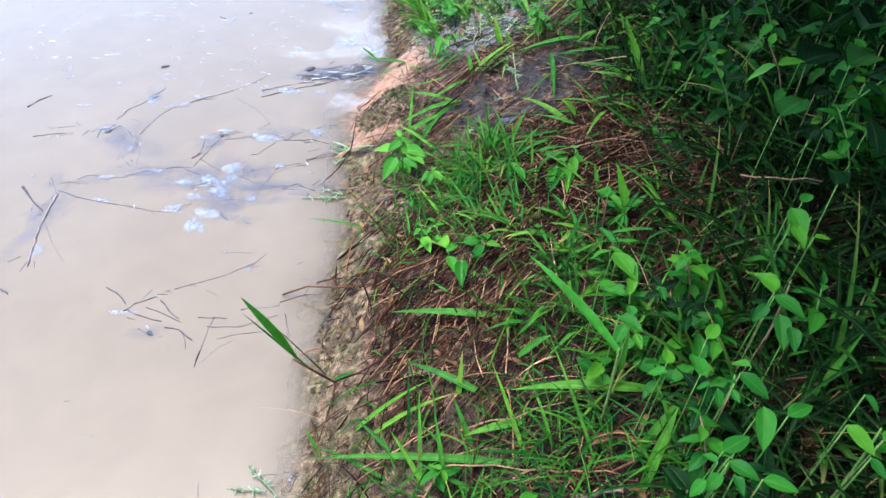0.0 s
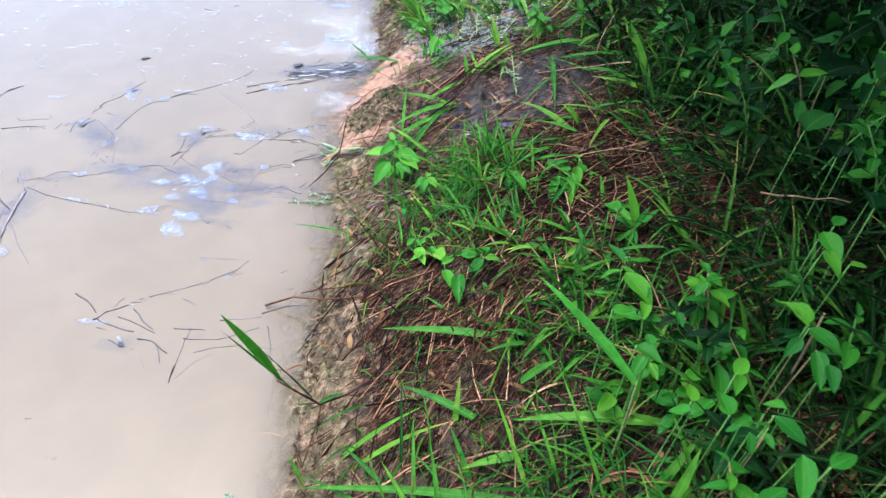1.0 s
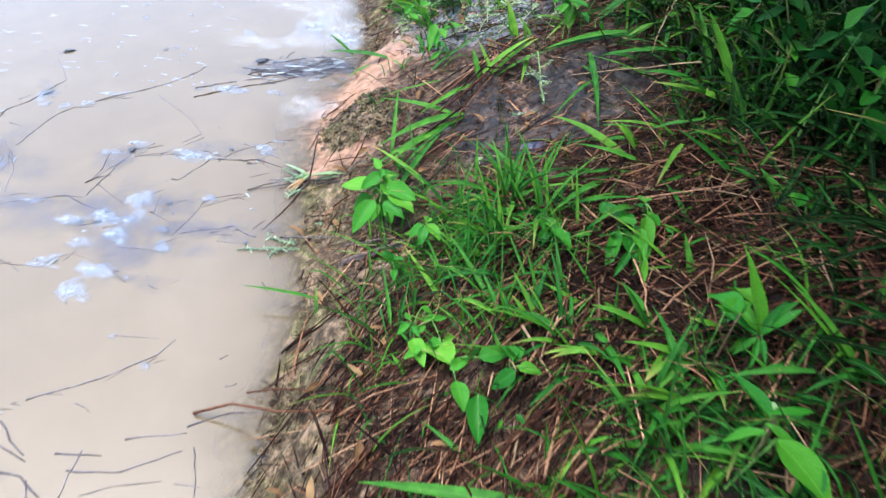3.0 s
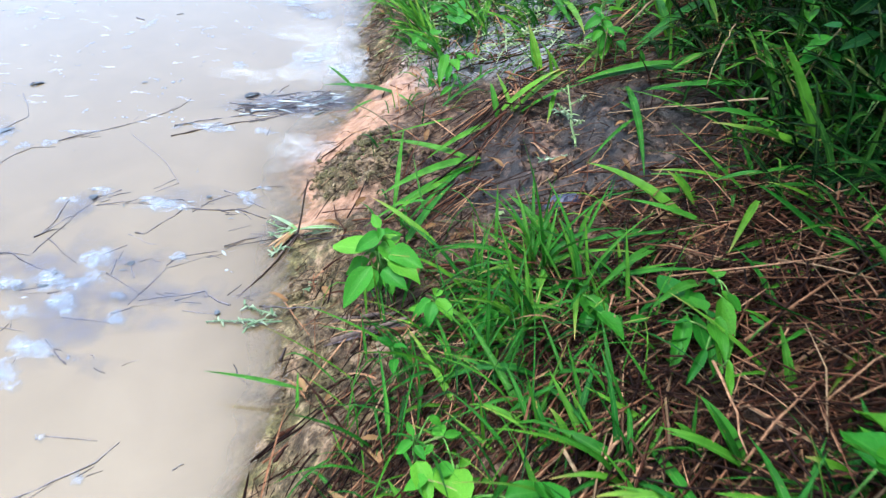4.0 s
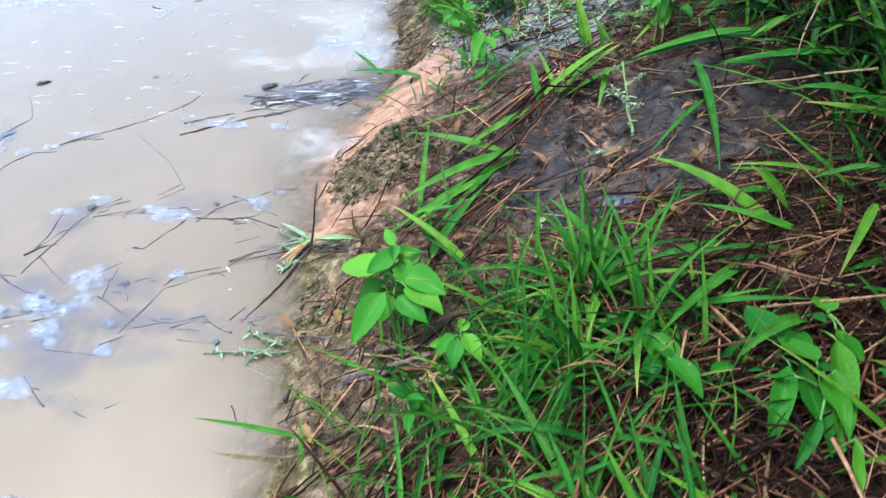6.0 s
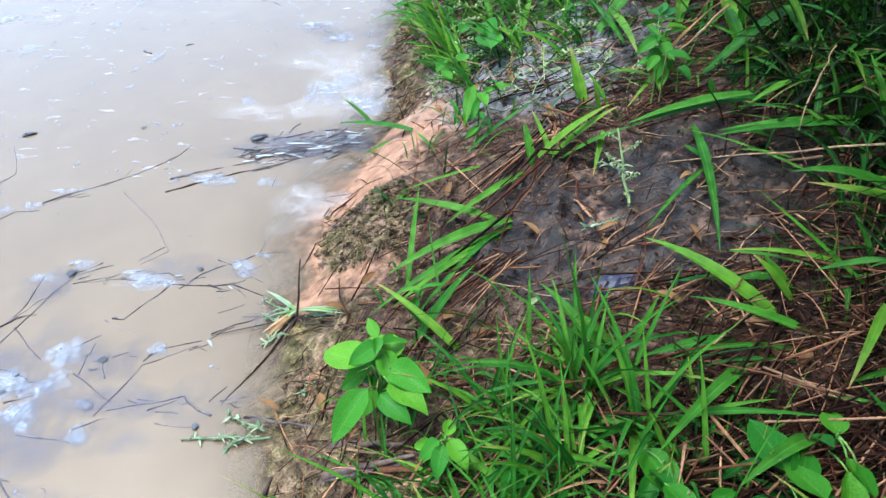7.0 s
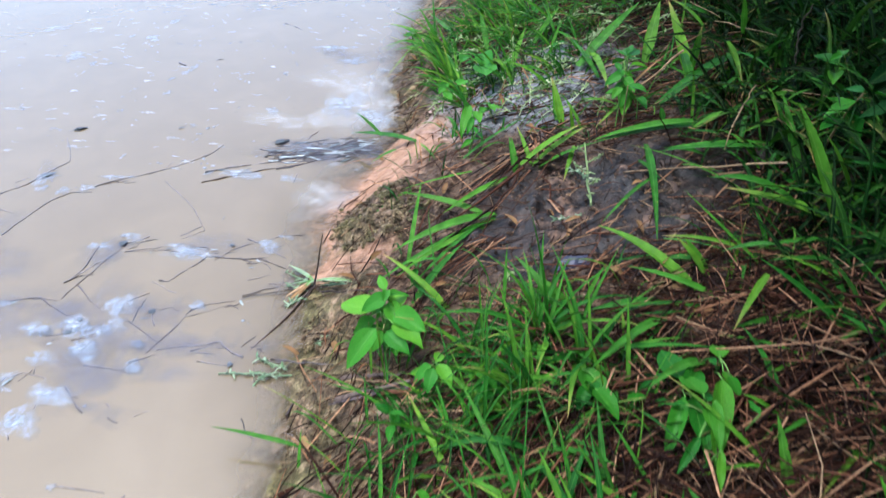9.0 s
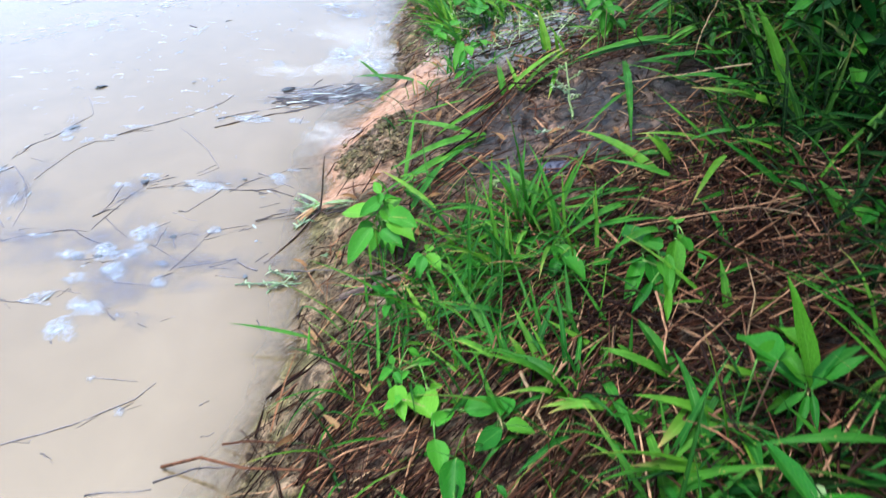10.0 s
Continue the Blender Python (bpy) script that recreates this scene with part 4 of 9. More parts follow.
# coarse grass further up the bank
r = random.Random(41)
far = Bag()
for _ in range(13000):
    x, y = 0.95 + r.expovariate(0.7), r.gauss(1.7, 2.3)
    if abs(y - 1.7) > 7 or x > 8:
        continue
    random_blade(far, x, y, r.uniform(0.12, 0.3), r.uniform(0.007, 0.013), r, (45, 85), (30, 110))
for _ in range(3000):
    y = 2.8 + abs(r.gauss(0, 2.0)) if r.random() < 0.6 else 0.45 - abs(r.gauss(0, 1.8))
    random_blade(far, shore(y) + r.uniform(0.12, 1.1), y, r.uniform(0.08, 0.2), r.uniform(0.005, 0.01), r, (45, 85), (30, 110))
tagged(new("bank_grass", far.mesh("bank_grass", SHADED_GRASS)), "coarse upper bank grass in the shade-darkened green", "grass", "", "stuff")
r = random.Random(43)
# an unseen tree, added so that its crown shades the upper bank
def tree(x, y):
    root = thing("tree", (x, y, bank_z(x, y)), "added tree out of view whose crown shades the bank", "tree")
    tr = random.Random(77)
    bag = Bag()
    bag.tube(bezier(Vector((0, 0, -0.05)), Vector((0.05, 0, 0.6)), Vector((-0.25, 0, 1.3)), 6), [0.06, 0.055, 0.05, 0.046, 0.042, 0.036, 0.028], 9)
    part("trunk", bag.mesh("trunk", TWIG), root)
    crown = Bag()
    for i in range(34):
        q = Vector((-(0.5 + 1.3 * ((i * 7) % 17) / 16), i * 0.095 - 1.3 + tr.uniform(-0.1, 0.1), tr.uniform(0.9, 1.35)))
        s = Vector((-0.1 * tr.random(), 0, 0.7 + 0.015 * i))
        bag = Bag()
        pts = bezier(s, s.lerp(q, 0.4) + Vector((0, 0, 0.35)), q, 6)
        bag.tube(pts, [0.022, 0.018, 0.015, 0.012, 0.009, 0.006, 0.003], 6)
        part("limb", bag.mesh("limb", TWIG), root)
        for _ in range(390):
            p = pts[tr.randint(2, 6)] + Vector((tr.gauss(0, 0.13), tr.gauss(0, 0.13), abs(tr.gauss(0, 0.12)) - 0.03))
            a = tr.uniform(0, 6.28)
            f = Vector((math.cos(a), math.sin(a), tr.uniform(-0.7, 0.3))) * tr.uniform(0.07, 0.13)
            blade_into(crown, p, p + f * 0.5, p + f, f.length * 0.45, 4, tr.uniform(-0.4, 0.4), 0.15, False)
    part("crown", crown.mesh("crown", DEEP_SHADED), root)
    return root


tree(1.92, 1.5)
# taller unseen bushes, added beyond the shrubs to keep light off the bank
for x, y in spots(r, 44, lambda x, y: 1.0, x0=0.92, y0=0.3, y1=2.9, x1=1.45):
    bush = broadleaf("bush", x, y, r.uniform(0.75, 1.25), 22, r.uniform(0.09, 0.13), OVATE_DEEP, "added tall bush out of view that blocks light from the bank", "bush", r, group="bushes", spread=(-40, 15), lean=0.35, toward=math.pi + r.uniform(-0.7, 0.7))


# ---- plants and drift, one by one ----
def stemmed(name, at, tall, label, category):
    root = thing(name, at, label, category)
    bag = Bag()
    bag.tube(bezier(Vector((0, 0, -0.008)), Vector((0.004, 0.0, tall * 0.5)), Vector((0, 0, tall)), 4), [0.002, 0.0018, 0.0016, 0.0014, 0.001], 5)
    part("stem", bag.mesh("stem", STEM), root)
    root["tall"] = tall
    return root


def leaf_between(plant, base, tip, leaves):
    """A leaf from its stalk end to its tip, and the stalk that holds it."""
    o = Vector(plant.location)
    a, c = Vector(base) - o, Vector(tip) - o
    r = random.Random(round(base[0] * 811 + tip[1] * 377, 3))
    y = (c - a).normalized()
    up = Vector((r.uniform(-0.25, 0.25), r.uniform(-0.35, 0.1), 1))
    x = y.cross(up).normalized()
    z = x.cross(y)
    s = (c - a).length
    turn = Matrix((x, y, z)).transposed().to_4x4()
    part("leaf", r.choice(leaves), plant, place=Matrix.Translation(a) @ turn @ Matrix.Diagonal((s * 0.98, s * 0.94, s, 1)))
    top = Vector((0, 0, plant["tall"] * r.uniform(0.4, 0.95)))
    if (a - top).length > 0.05:
        w = o + a + Vector((r.uniform(-0.01, 0.01), 0.012, 0))
        top = Vector((w.x, w.y, bank_z(w.x, w.y))) - o
    bag = Bag()
    bag.tube(bezier(top, top.lerp(a, 0.6) + Vector((0, 0, 0.006)), a + z * (0.04 * s), 3), [0.0011, 0.001, 0.0009, 0.0008], 4)
    part("leaf_stalk", bag.mesh("leaf_stalk", STEM), plant)


def wet_stone(at, long, wide):
    """A flat split stone, half sunk in the silt."""
    r = random.Random(9)
    bag = Bag()
    n = 11
    for w, z in ((1.0, -0.006), (1.0, 0.002), (0.8, 0.007), (0.35, 0.009)):
        for j in range(n):
            q = 2 * math.pi * j / n
            g = 1 + 0.22 * math.sin(2 * q + 0.7) + 0.15 * math.sin(3 * q + 2.0)
            bag.v.append(Vector((w * g * long / 2 * math.cos(q), w * g * wide / 2 * math.sin(q), z + 0.35 * w * g * long / 2 * math.cos(q) * 0.5 + r.uniform(-0.001, 0.001))))
    for i in range(3):
        for j in range(n):
            k = (j + 1) % n
            bag.f.append((i * n + j, i * n + k, (i + 1) * n + k, (i + 1) * n + j))
            bag.uv += [(0, 0)] * 4
    bag.f.append(tuple(3 * n + j for j in range(n)))
    bag.uv += [(0, 0)] * n
    return thing("stone", at, "flat dark blue-grey wet stone sunk in silt", "stone", data=bag.mesh("stone", SLATE, False))


def buds_into(bag, p, q, count, r, size=0.0032):
    for _ in range(count):
        c = p.lerp(q, r.uniform(0.1, 1.0) ** 0.8) + Vector((r.gauss(0, 0.0022), r.gauss(0, 0.0022), r.gauss(0, 0.0018)))
        bag.lump(c, size * r.uniform(0.5, 1.0), r, 1.0)


def flower_sprig(base, tip):
    """A pale stalk with crowded buds and little leaves."""
    r = random.Random(round(base[0] * 611 + tip[1] * 277, 3))
    a, c = Vector((0, 0, 0)), Vector(tip) - Vector(base)
    root = thing("flower_sprig", base, "pale greenish white herb sprig with small buds", "herb", "pale sprigs")
    bag = Bag()
    bag.tube(stick_points(a, c, r, 0.03), [0.0012, 0.0012, 0.0011, 0.001, 0.0009, 0.0007], 5)
    part("stem", bag.mesh("stem", FADED), root)
    bag = Bag()
    buds_into(bag, a, c, 12, r, 0.0013)
    part("flower_head", bag.mesh("flower_head", FADED), root)
    for _ in range(13):
        p = a.lerp(c, r.uniform(0.05, 1.0))
        az = r.uniform(0, 6.28)
        part("leaf", r.choice(FADED_SET), root, place=leaf_place(p, az, r.uniform(-5, 45), r.uniform(0.005, 0.012)))


def flower_herb(base, top):
    r = random.Random(5)
    root = thing("flowering_herb", base, "upright pale herb with tiny buds on wet silt", "herb")
    a, c = Vector((0, 0, -0.005)), Vector(top) - Vector(base)
    bag = Bag()
    bag.tube(stick_points(a, c, r, 0.02), [0.0019, 0.0018, 0.0017, 0.0015, 0.0013, 0.0009], 5)
    part("stem", bag.mesh("stem", PALE), root)
    for t, az, s in ((0.55, 2.9, 0.022), (0.7, 0.3, 0.02), (0.85, 3.4, 0.014), (0.4, 0.1, 0.014)):
        p = a.lerp(c, t)
        q = p + Vector((math.cos(az) * s, math.sin(az) * s * 0.4, s * 0.7))
        bag = Bag()
        bag.tube([p, p.lerp(q, 0.5), q], [0.001, 0.0009, 0.0007], 4)
        buds_into(bag, p.lerp(q, 0.4), q, 18, r, 0.0017)
        part("flower_spike", bag.mesh("flower_spike", PALE), root)
    for _ in range(14):
        part("leaf", r.choice(PALE_SET), root, place=leaf_place(a.lerp(c, r.uniform(0.05, 0.95)), r.uniform(0, 6.28), r.uniform(0, 40), r.uniform(0.006, 0.012)))


def snag_branch(ob, tip, thick):
    r = random.Random(round(tip[0] * 911, 3))
    part("branch", stick_mesh("branch", Vector((0, 0, 0)), Vector(tip) - Vector(ob.location), thick, TWIG, r, 0.006), ob)


# ---- long grass blades that stand out ----
grass_leaf((0.363, 1.828, 0.225), (0.217, 1.796, 0.201), 0.012, 0.0180, twist=0.0)
grass_leaf((0.435, 1.725, 0.243), (0.297, 1.724, 0.229), 0.011, 0.0143, twist=0.0)
grass_leaf((0.476, 2.033, 0.254), (0.310, 1.863, 0.232), 0.019, 0.0186, twist=0.0)
grass_leaf((0.381, 2.050, 0.244), (0.380, 1.907, 0.218), 0.012, 0.0170, twist=0.0)
grass_leaf((0.441, 2.000, 0.263), (0.443, 1.896, 0.249), 0.008, 0.0147, twist=0.0)
grass_leaf((0.296, 1.805, 0.195), (0.286, 1.595, 0.173), 0.033, 0.0123, twist=0.0)
grass_leaf((0.301, 1.737, 0.181), (0.223, 1.650, 0.154), 0.017, 0.0065, twist=0.0)
grass_leaf((0.319, 1.485, 0.178), (0.210, 1.598, 0.190), 0.028, 0.0187, twist=0.0)
grass_leaf((0.437, 1.581, 0.239), (0.329, 1.603, 0.265), 0.033, 0.0198, twist=0.0)
grass_leaf((0.329, 1.513, 0.181), (0.301, 1.544, 0.218), 0.005, 0.0166, twist=0.0)
grass_leaf((0.290, 1.587, 0.184), (0.343, 1.534, 0.213), 0.006, 0.0062, twist=0.0)
grass_leaf((0.333, 1.543, 0.190), (0.230, 1.560, 0.166), 0.009, 0.0128, twist=0.0)
grass_leaf((0.176, 1.471, 0.133), (0.109, 1.551, 0.170), 0.017, 0.0147, twist=0.0)
grass_leaf((0.042, 1.520, 0.089), (-0.062, 1.600, 0.119), 0.017, 0.0110, twist=0.0)
grass_leaf((-0.020, 1.547, 0.071), (0.045, 1.595, 0.151), 0.017, 0.0133, twist=0.0)
grass_leaf((-0.035, 1.635, 0.068), (-0.031, 1.779, 0.123), 0.012, 0.0074, twist=0.0)
grass_leaf((0.071, 1.731, 0.102), (-0.063, 1.775, 0.103), 0.011, 0.0159, twist=0.0)
grass_leaf((0.085, 1.729, 0.106), (-0.057, 1.645, 0.089), 0.022, 0.0183, twist=0.0)
grass_leaf((0.103, 1.819, 0.115), (0.007, 1.715, 0.110), 0.011, 0.0124, twist=0.0)
grass_leaf((0.085, 1.718, 0.106), (-0.074, 1.595, 0.071), 0.017, 0.0114, twist=0.0)
grass_leaf((0.071, 1.704, 0.100), (-0.045, 1.597, 0.084), 0.017, 0.0113, twist=0.0)
grass_leaf((0.075, 1.722, 0.103), (-0.026, 1.564, 0.088), 0.017, 0.0075, twist=0.0)
grass_leaf((-0.042, 1.846, 0.072), (-0.110, 1.768, 0.060), 0.008, 0.0062, twist=0.0)
grass_leaf((0.059, 1.855, 0.104), (-0.069, 1.814, 0.082), 0.006, 0.0062, twist=0.0)
grass_leaf((-0.066, 2.030, 0.050), (-0.210, 2.091, 0.028), 0.011, 0.0167, twist=0.0)
grass_leaf((-0.154, 2.135, -0.001), (-0.216, 2.179, 0.029), 0.007, 0.0094, twist=0.0)
grass_leaf((-0.062, 2.001, 0.064), (-0.022, 1.910, 0.085), 0.008, 0.0062, twist=0.0)
grass_leaf((-0.105, 2.006, 0.045), (-0.151, 1.995, 0.020), 0.004, 0.0082, twist=0.0)
grass_leaf((-0.112, 2.502, 0.027), (-0.080, 2.512, 0.111), 0.007, 0.0237, twist=0.0)
grass_leaf((-0.111, 2.506, 0.047), (-0.185, 2.514, 0.029), 0.006, 0.0115, twist=0.0)
grass_leaf((0.138, 1.838, 0.127), (0.213, 1.839, 0.201), 0.011, 0.0185, twist=0.0)
grass_leaf((0.142, 1.824, 0.128), (0.227, 1.790, 0.203), 0.011, 0.0162, twist=0.0)
grass_leaf((0.136, 1.843, 0.126), (0.111, 1.913, 0.155), 0.006, 0.0083, twist=0.0)
grass_leaf((0.114, 1.831, 0.121), (0.102, 1.876, 0.155), 0.005, 0.0082, twist=0.0)
grass_leaf((0.189, 1.950, 0.136), (0.166, 2.023, 0.196), 0.008, 0.0148, twist=0.0)
grass_leaf((0.196, 1.823, 0.175), (0.181, 1.765, 0.148), 0.005, 0.0077, twist=0.0)
grass_leaf((0.204, 1.919, 0.143), (0.193, 1.936, 0.189), 0.004, 0.0080, twist=0.0)
grass_leaf((0.178, 1.448, 0.135), (0.222, 1.511, 0.225), 0.009, 0.0046, twist=0.0)
grass_leaf((0.272, 1.482, 0.174), (0.192, 1.464, 0.168), 0.007, 0.0129, twist=0.0)
grass_leaf((0.285, 1.463, 0.170), (0.181, 1.347, 0.199), 0.028, 0.0119, twist=0.0)
grass_leaf((0.296, 1.367, 0.198), (0.229, 1.320, 0.207), 0.028, 0.0122, twist=0.0)
grass_leaf((0.100, 1.508, 0.106), (0.100, 1.576, 0.167), 0.007, 0.0050, twist=0.0)
grass_leaf((0.137, 1.464, 0.120), (0.069, 1.537, 0.137), 0.008, 0.0044, twist=0.0)
grass_leaf((0.156, 1.417, 0.128), (0.060, 1.449, 0.134), 0.022, 0.0050, twist=0.0)
grass_leaf((0.174, 1.414, 0.134), (0.131, 1.464, 0.188), 0.007, 0.0044, twist=0.0)
grass_leaf((0.192, 1.388, 0.141), (0.185, 1.464, 0.216), 0.009, 0.0043, twist=0.0)
grass_leaf((0.206, 1.355, 0.148), (0.175, 1.399, 0.205), 0.006, 0.0045, twist=0.0)
grass_leaf((0.126, 1.368, 0.120), (0.057, 1.408, 0.133), 0.017, 0.0048, twist=0.0)
grass_leaf((0.158, 1.357, 0.132), (0.198, 1.394, 0.212), 0.008, 0.0049, twist=0.0)
grass_leaf((0.223, 1.343, 0.155), (0.219, 1.418, 0.230), 0.008, 0.0053, twist=0.0)
grass_leaf((0.081, 1.468, 0.103), (0.027, 1.420, 0.114), 0.017, 0.0042, twist=0.0)
grass_leaf((0.368, 1.466, 0.235), (0.322, 1.398, 0.214), 0.022, 0.0087, twist=0.0)
grass_leaf((0.379, 1.505, 0.247), (0.335, 1.518, 0.222), 0.004, 0.0094, twist=0.0)
grass_leaf((0.420, 1.605, 0.203), (0.379, 1.620, 0.251), 0.005, 0.0108, twist=0.0)
grass_leaf((0.470, 1.747, 0.245), (0.438, 1.800, 0.297), 0.006, 0.0084, twist=0.0)
grass_leaf((0.505, 1.845, 0.270), (0.419, 1.817, 0.262), 0.007, 0.0133, twist=0.0)
grass_leaf((0.479, 1.779, 0.268), (0.403, 1.742, 0.254), 0.007, 0.0077, twist=0.0)
grass_leaf((0.463, 1.862, 0.248), (0.500, 1.855, 0.299), 0.005, 0.0085, twist=0.0)
grass_leaf((0.517, 2.049, 0.236), (0.360, 1.810, 0.245), 0.023, 0.0075, twist=0.0)
grass_leaf((0.315, 2.021, 0.173), (0.229, 1.864, 0.186), 0.014, 0.0089, twist=0.0)
grass_leaf((0.249, 2.220, 0.170), (0.263, 2.009, 0.188), 0.017, 0.0165, twist=0.0)
grass_leaf((0.188, 0.726, 0.158), (-0.127, 0.796, 0.052), 0.028, 0.0139, twist=0.0)
grass_leaf((0.001, 0.780, 0.083), (-0.065, 0.836, 0.099), 0.007, 0.0075, twist=0.0)
grass_leaf((-0.116, 0.819, 0.006), (-0.145, 0.853, 0.040), 0.004, 0.0073, twist=0.0)
grass_leaf((-0.092, 0.834, 0.026), (0.042, 0.862, 0.152), 0.028, 0.0092, twist=0.0)
grass_leaf((-0.054, 0.819, 0.058), (0.078, 0.832, 0.164), 0.028, 0.0089, twist=0.0)
grass_leaf((0.084, 0.843, 0.117), (0.090, 0.900, 0.172), 0.006, 0.0089, twist=0.0)
grass_leaf((0.130, 0.845, 0.135), (0.004, 0.909, 0.136), 0.017, 0.0145, twist=0.0)
grass_leaf((0.108, 0.760, 0.125), (0.076, 0.824, 0.173), 0.007, 0.0084, twist=0.0)
grass_leaf((0.331, 0.786, 0.239), (0.153, 0.809, 0.205), 0.022, 0.0186, twist=0.0)
grass_leaf((0.174, 0.790, 0.164), (0.092, 0.776, 0.148), 0.007, 0.0145, twist=0.0)
grass_leaf((0.174, 0.727, 0.152), (0.128, 0.846, 0.217), 0.011, 0.0068, twist=0.0)
grass_leaf((0.002, 0.739, 0.083), (-0.123, 0.822, 0.043), 0.017, 0.0076, twist=0.0)
grass_leaf((0.049, 0.714, 0.102), (-0.007, 0.790, 0.138), 0.008, 0.0077, twist=0.0)
grass_leaf((0.037, 0.725, 0.095), (0.031, 0.835, 0.167), 0.011, 0.0064, twist=0.0)
grass_leaf((0.071, 0.710, 0.109), (0.054, 0.793, 0.175), 0.009, 0.0076, twist=0.0)
grass_leaf((0.114, 0.701, 0.127), (0.034, 0.737, 0.144), 0.007, 0.0082, twist=0.0)
lime = stemmed("tall_grass", (0.262, 0.765, bank_z(0.262, 0.765)), 0.15, "tall stem with one long yellowish green blade", "grass blade")
grass_leaf((0.262, 0.765, bank_z(0.262, 0.765) + 0.145), (0.165, 0.874, 0.384), 0.012, 0.0150, lime, mat=LIMELEAF)
grass_leaf((0.156, 0.979, 0.160), (-0.027, 1.025, 0.118), 0.011, 0.0167, twist=0.0)
grass_leaf((0.094, 1.034, 0.126), (0.032, 1.089, 0.131), 0.007, 0.0076, twist=0.0)
grass_leaf((0.019, 1.162, 0.092), (-0.006, 1.193, 0.110), 0.004, 0.0073, twist=0.0)
grass_leaf((0.462, 1.656, 0.218), (0.451, 1.775, 0.300), 0.012, 0.0146, twist=0.0)
grass_leaf((0.450, 1.271, 0.244), (0.432, 1.375, 0.265), 0.009, 0.0242, twist=0.0)
grass_leaf((0.501, 0.910, 0.309), (0.507, 0.971, 0.391), 0.008, 0.0073, twist=0.0)
grass_leaf((0.604, 0.893, 0.338), (0.565, 0.940, 0.393), 0.007, 0.0089, twist=0.0)
grass_leaf((0.404, 0.892, 0.249), (0.412, 0.944, 0.324), 0.007, 0.0087, twist=0.0)
grass_leaf((0.523, 0.850, 0.327), (0.496, 0.902, 0.356), 0.005, 0.0138, twist=0.0)
grass_leaf((0.345, 0.790, 0.226), (0.279, 0.873, 0.279), 0.010, 0.0088, twist=0.0)
grass_leaf((0.386, 0.746, 0.242), (0.349, 0.871, 0.325), 0.012, 0.0060, twist=0.0)
grass_leaf((0.391, 0.911, 0.242), (0.356, 0.996, 0.311), 0.009, 0.0052, twist=0.0)
grass_leaf((0.456, 0.848, 0.270), (0.420, 0.863, 0.335), 0.006, 0.0069, twist=0.0)
grass_leaf((0.286, 0.703, 0.198), (0.344, 0.748, 0.283), 0.009, 0.0125, twist=0.0)
grass_leaf((0.292, 0.665, 0.201), (0.322, 0.709, 0.314), 0.022, 0.0137, twist=0.0)
grass_leaf((0.640, 0.957, 0.351), (0.590, 1.008, 0.385), 0.006, 0.0102, twist=0.0)
grass_leaf((0.527, 0.781, 0.329), (0.553, 0.829, 0.409), 0.008, 0.0081, twist=0.0)
grass_leaf((0.478, 0.732, 0.308), (0.508, 0.751, 0.392), 0.007, 0.0077, twist=0.0)
grass_leaf((0.455, 0.788, 0.299), (0.480, 0.770, 0.340), 0.004, 0.0079, twist=0.0)
grass_leaf((0.554, 0.756, 0.340), (0.525, 0.784, 0.399), 0.006, 0.0079, twist=0.0)
grass_leaf((0.254, 0.702, 0.185), (0.196, 0.839, 0.283), 0.014, 0.0052, twist=0.0)
grass_leaf((0.279, 0.949, 0.199), (0.198, 0.858, 0.204), 0.010, 0.0073, twist=0.0)
grass_leaf((0.163, 1.036, 0.154), (0.211, 1.029, 0.211), 0.006, 0.0080, twist=0.0)
grass_leaf((0.282, 1.108, 0.201), (0.166, 1.146, 0.191), 0.011, 0.0076, twist=0.0)
grass_leaf((0.324, 1.210, 0.204), (0.318, 1.268, 0.247), 0.006, 0.0109, twist=0.0)
grass_leaf((0.130, 1.133, 0.137), (0.100, 1.197, 0.173), 0.006, 0.0071, twist=0.0)
grass_leaf((0.170, 1.179, 0.150), (0.131, 1.259, 0.188), 0.008, 0.0082, twist=0.0)
grass_leaf((0.122, 1.236, 0.127), (0.058, 1.355, 0.156), 0.011, 0.0087, twist=0.0)
grass_leaf((0.102, 1.342, 0.112), (0.023, 1.403, 0.135), 0.008, 0.0081, twist=0.0)
grass_leaf((0.191, 1.206, 0.154), (0.183, 1.310, 0.203), 0.009, 0.0074, twist=0.0)
grass_leaf((0.229, 1.203, 0.170), (0.160, 1.239, 0.191), 0.006, 0.0081, twist=0.0)
grass_leaf((0.060, 1.267, 0.101), (0.001, 1.369, 0.117), 0.009, 0.0079, twist=0.0)
grass_leaf((-0.118, 1.358, 0.019), (-0.231, 1.369, 0.030), 0.006, 0.0068, twist=0.0)
grass_leaf((-0.119, 1.326, 0.007), (-0.124, 1.373, 0.035), 0.004, 0.0040, twist=0.0)
reed = thing("shore_grass", (-0.02, 0.975, 0.087), "reddish creeping grass stem with broad blades over the water", "grass")
bag = Bag()
bag.tube([Vector(p) - reed.location for p in ((-0.02, 0.975, 0.087), (-0.044, 0.95, 0.083), (-0.068, 0.923, 0.089), (-0.103, 0.901, 0.095), (-0.12, 0.898, 0.115), (-0.154, 0.892, 0.157))], [0.0018, 0.0018, 0.0018, 0.002, 0.0018, 0.0013], 6)
part("stem", bag.mesh("stem", STALK), reed)
grass_leaf((-0.149, 0.892, 0.158), (-0.197, 0.872, 0.303), 0.004, 0.0185, reed, twist=0.6, mat=LIMELEAF)
grass_leaf((-0.112, 0.9, 0.108), (-0.164, 0.881, 0.236), 0.0, 0.0135, reed, twist=-0.5, mat=GRASS)
grass_leaf((-0.135, 0.894, 0.136), (-0.203, 0.877, 0.268), 0.0, 0.005, reed, twist=0.4, mat=GRASS)
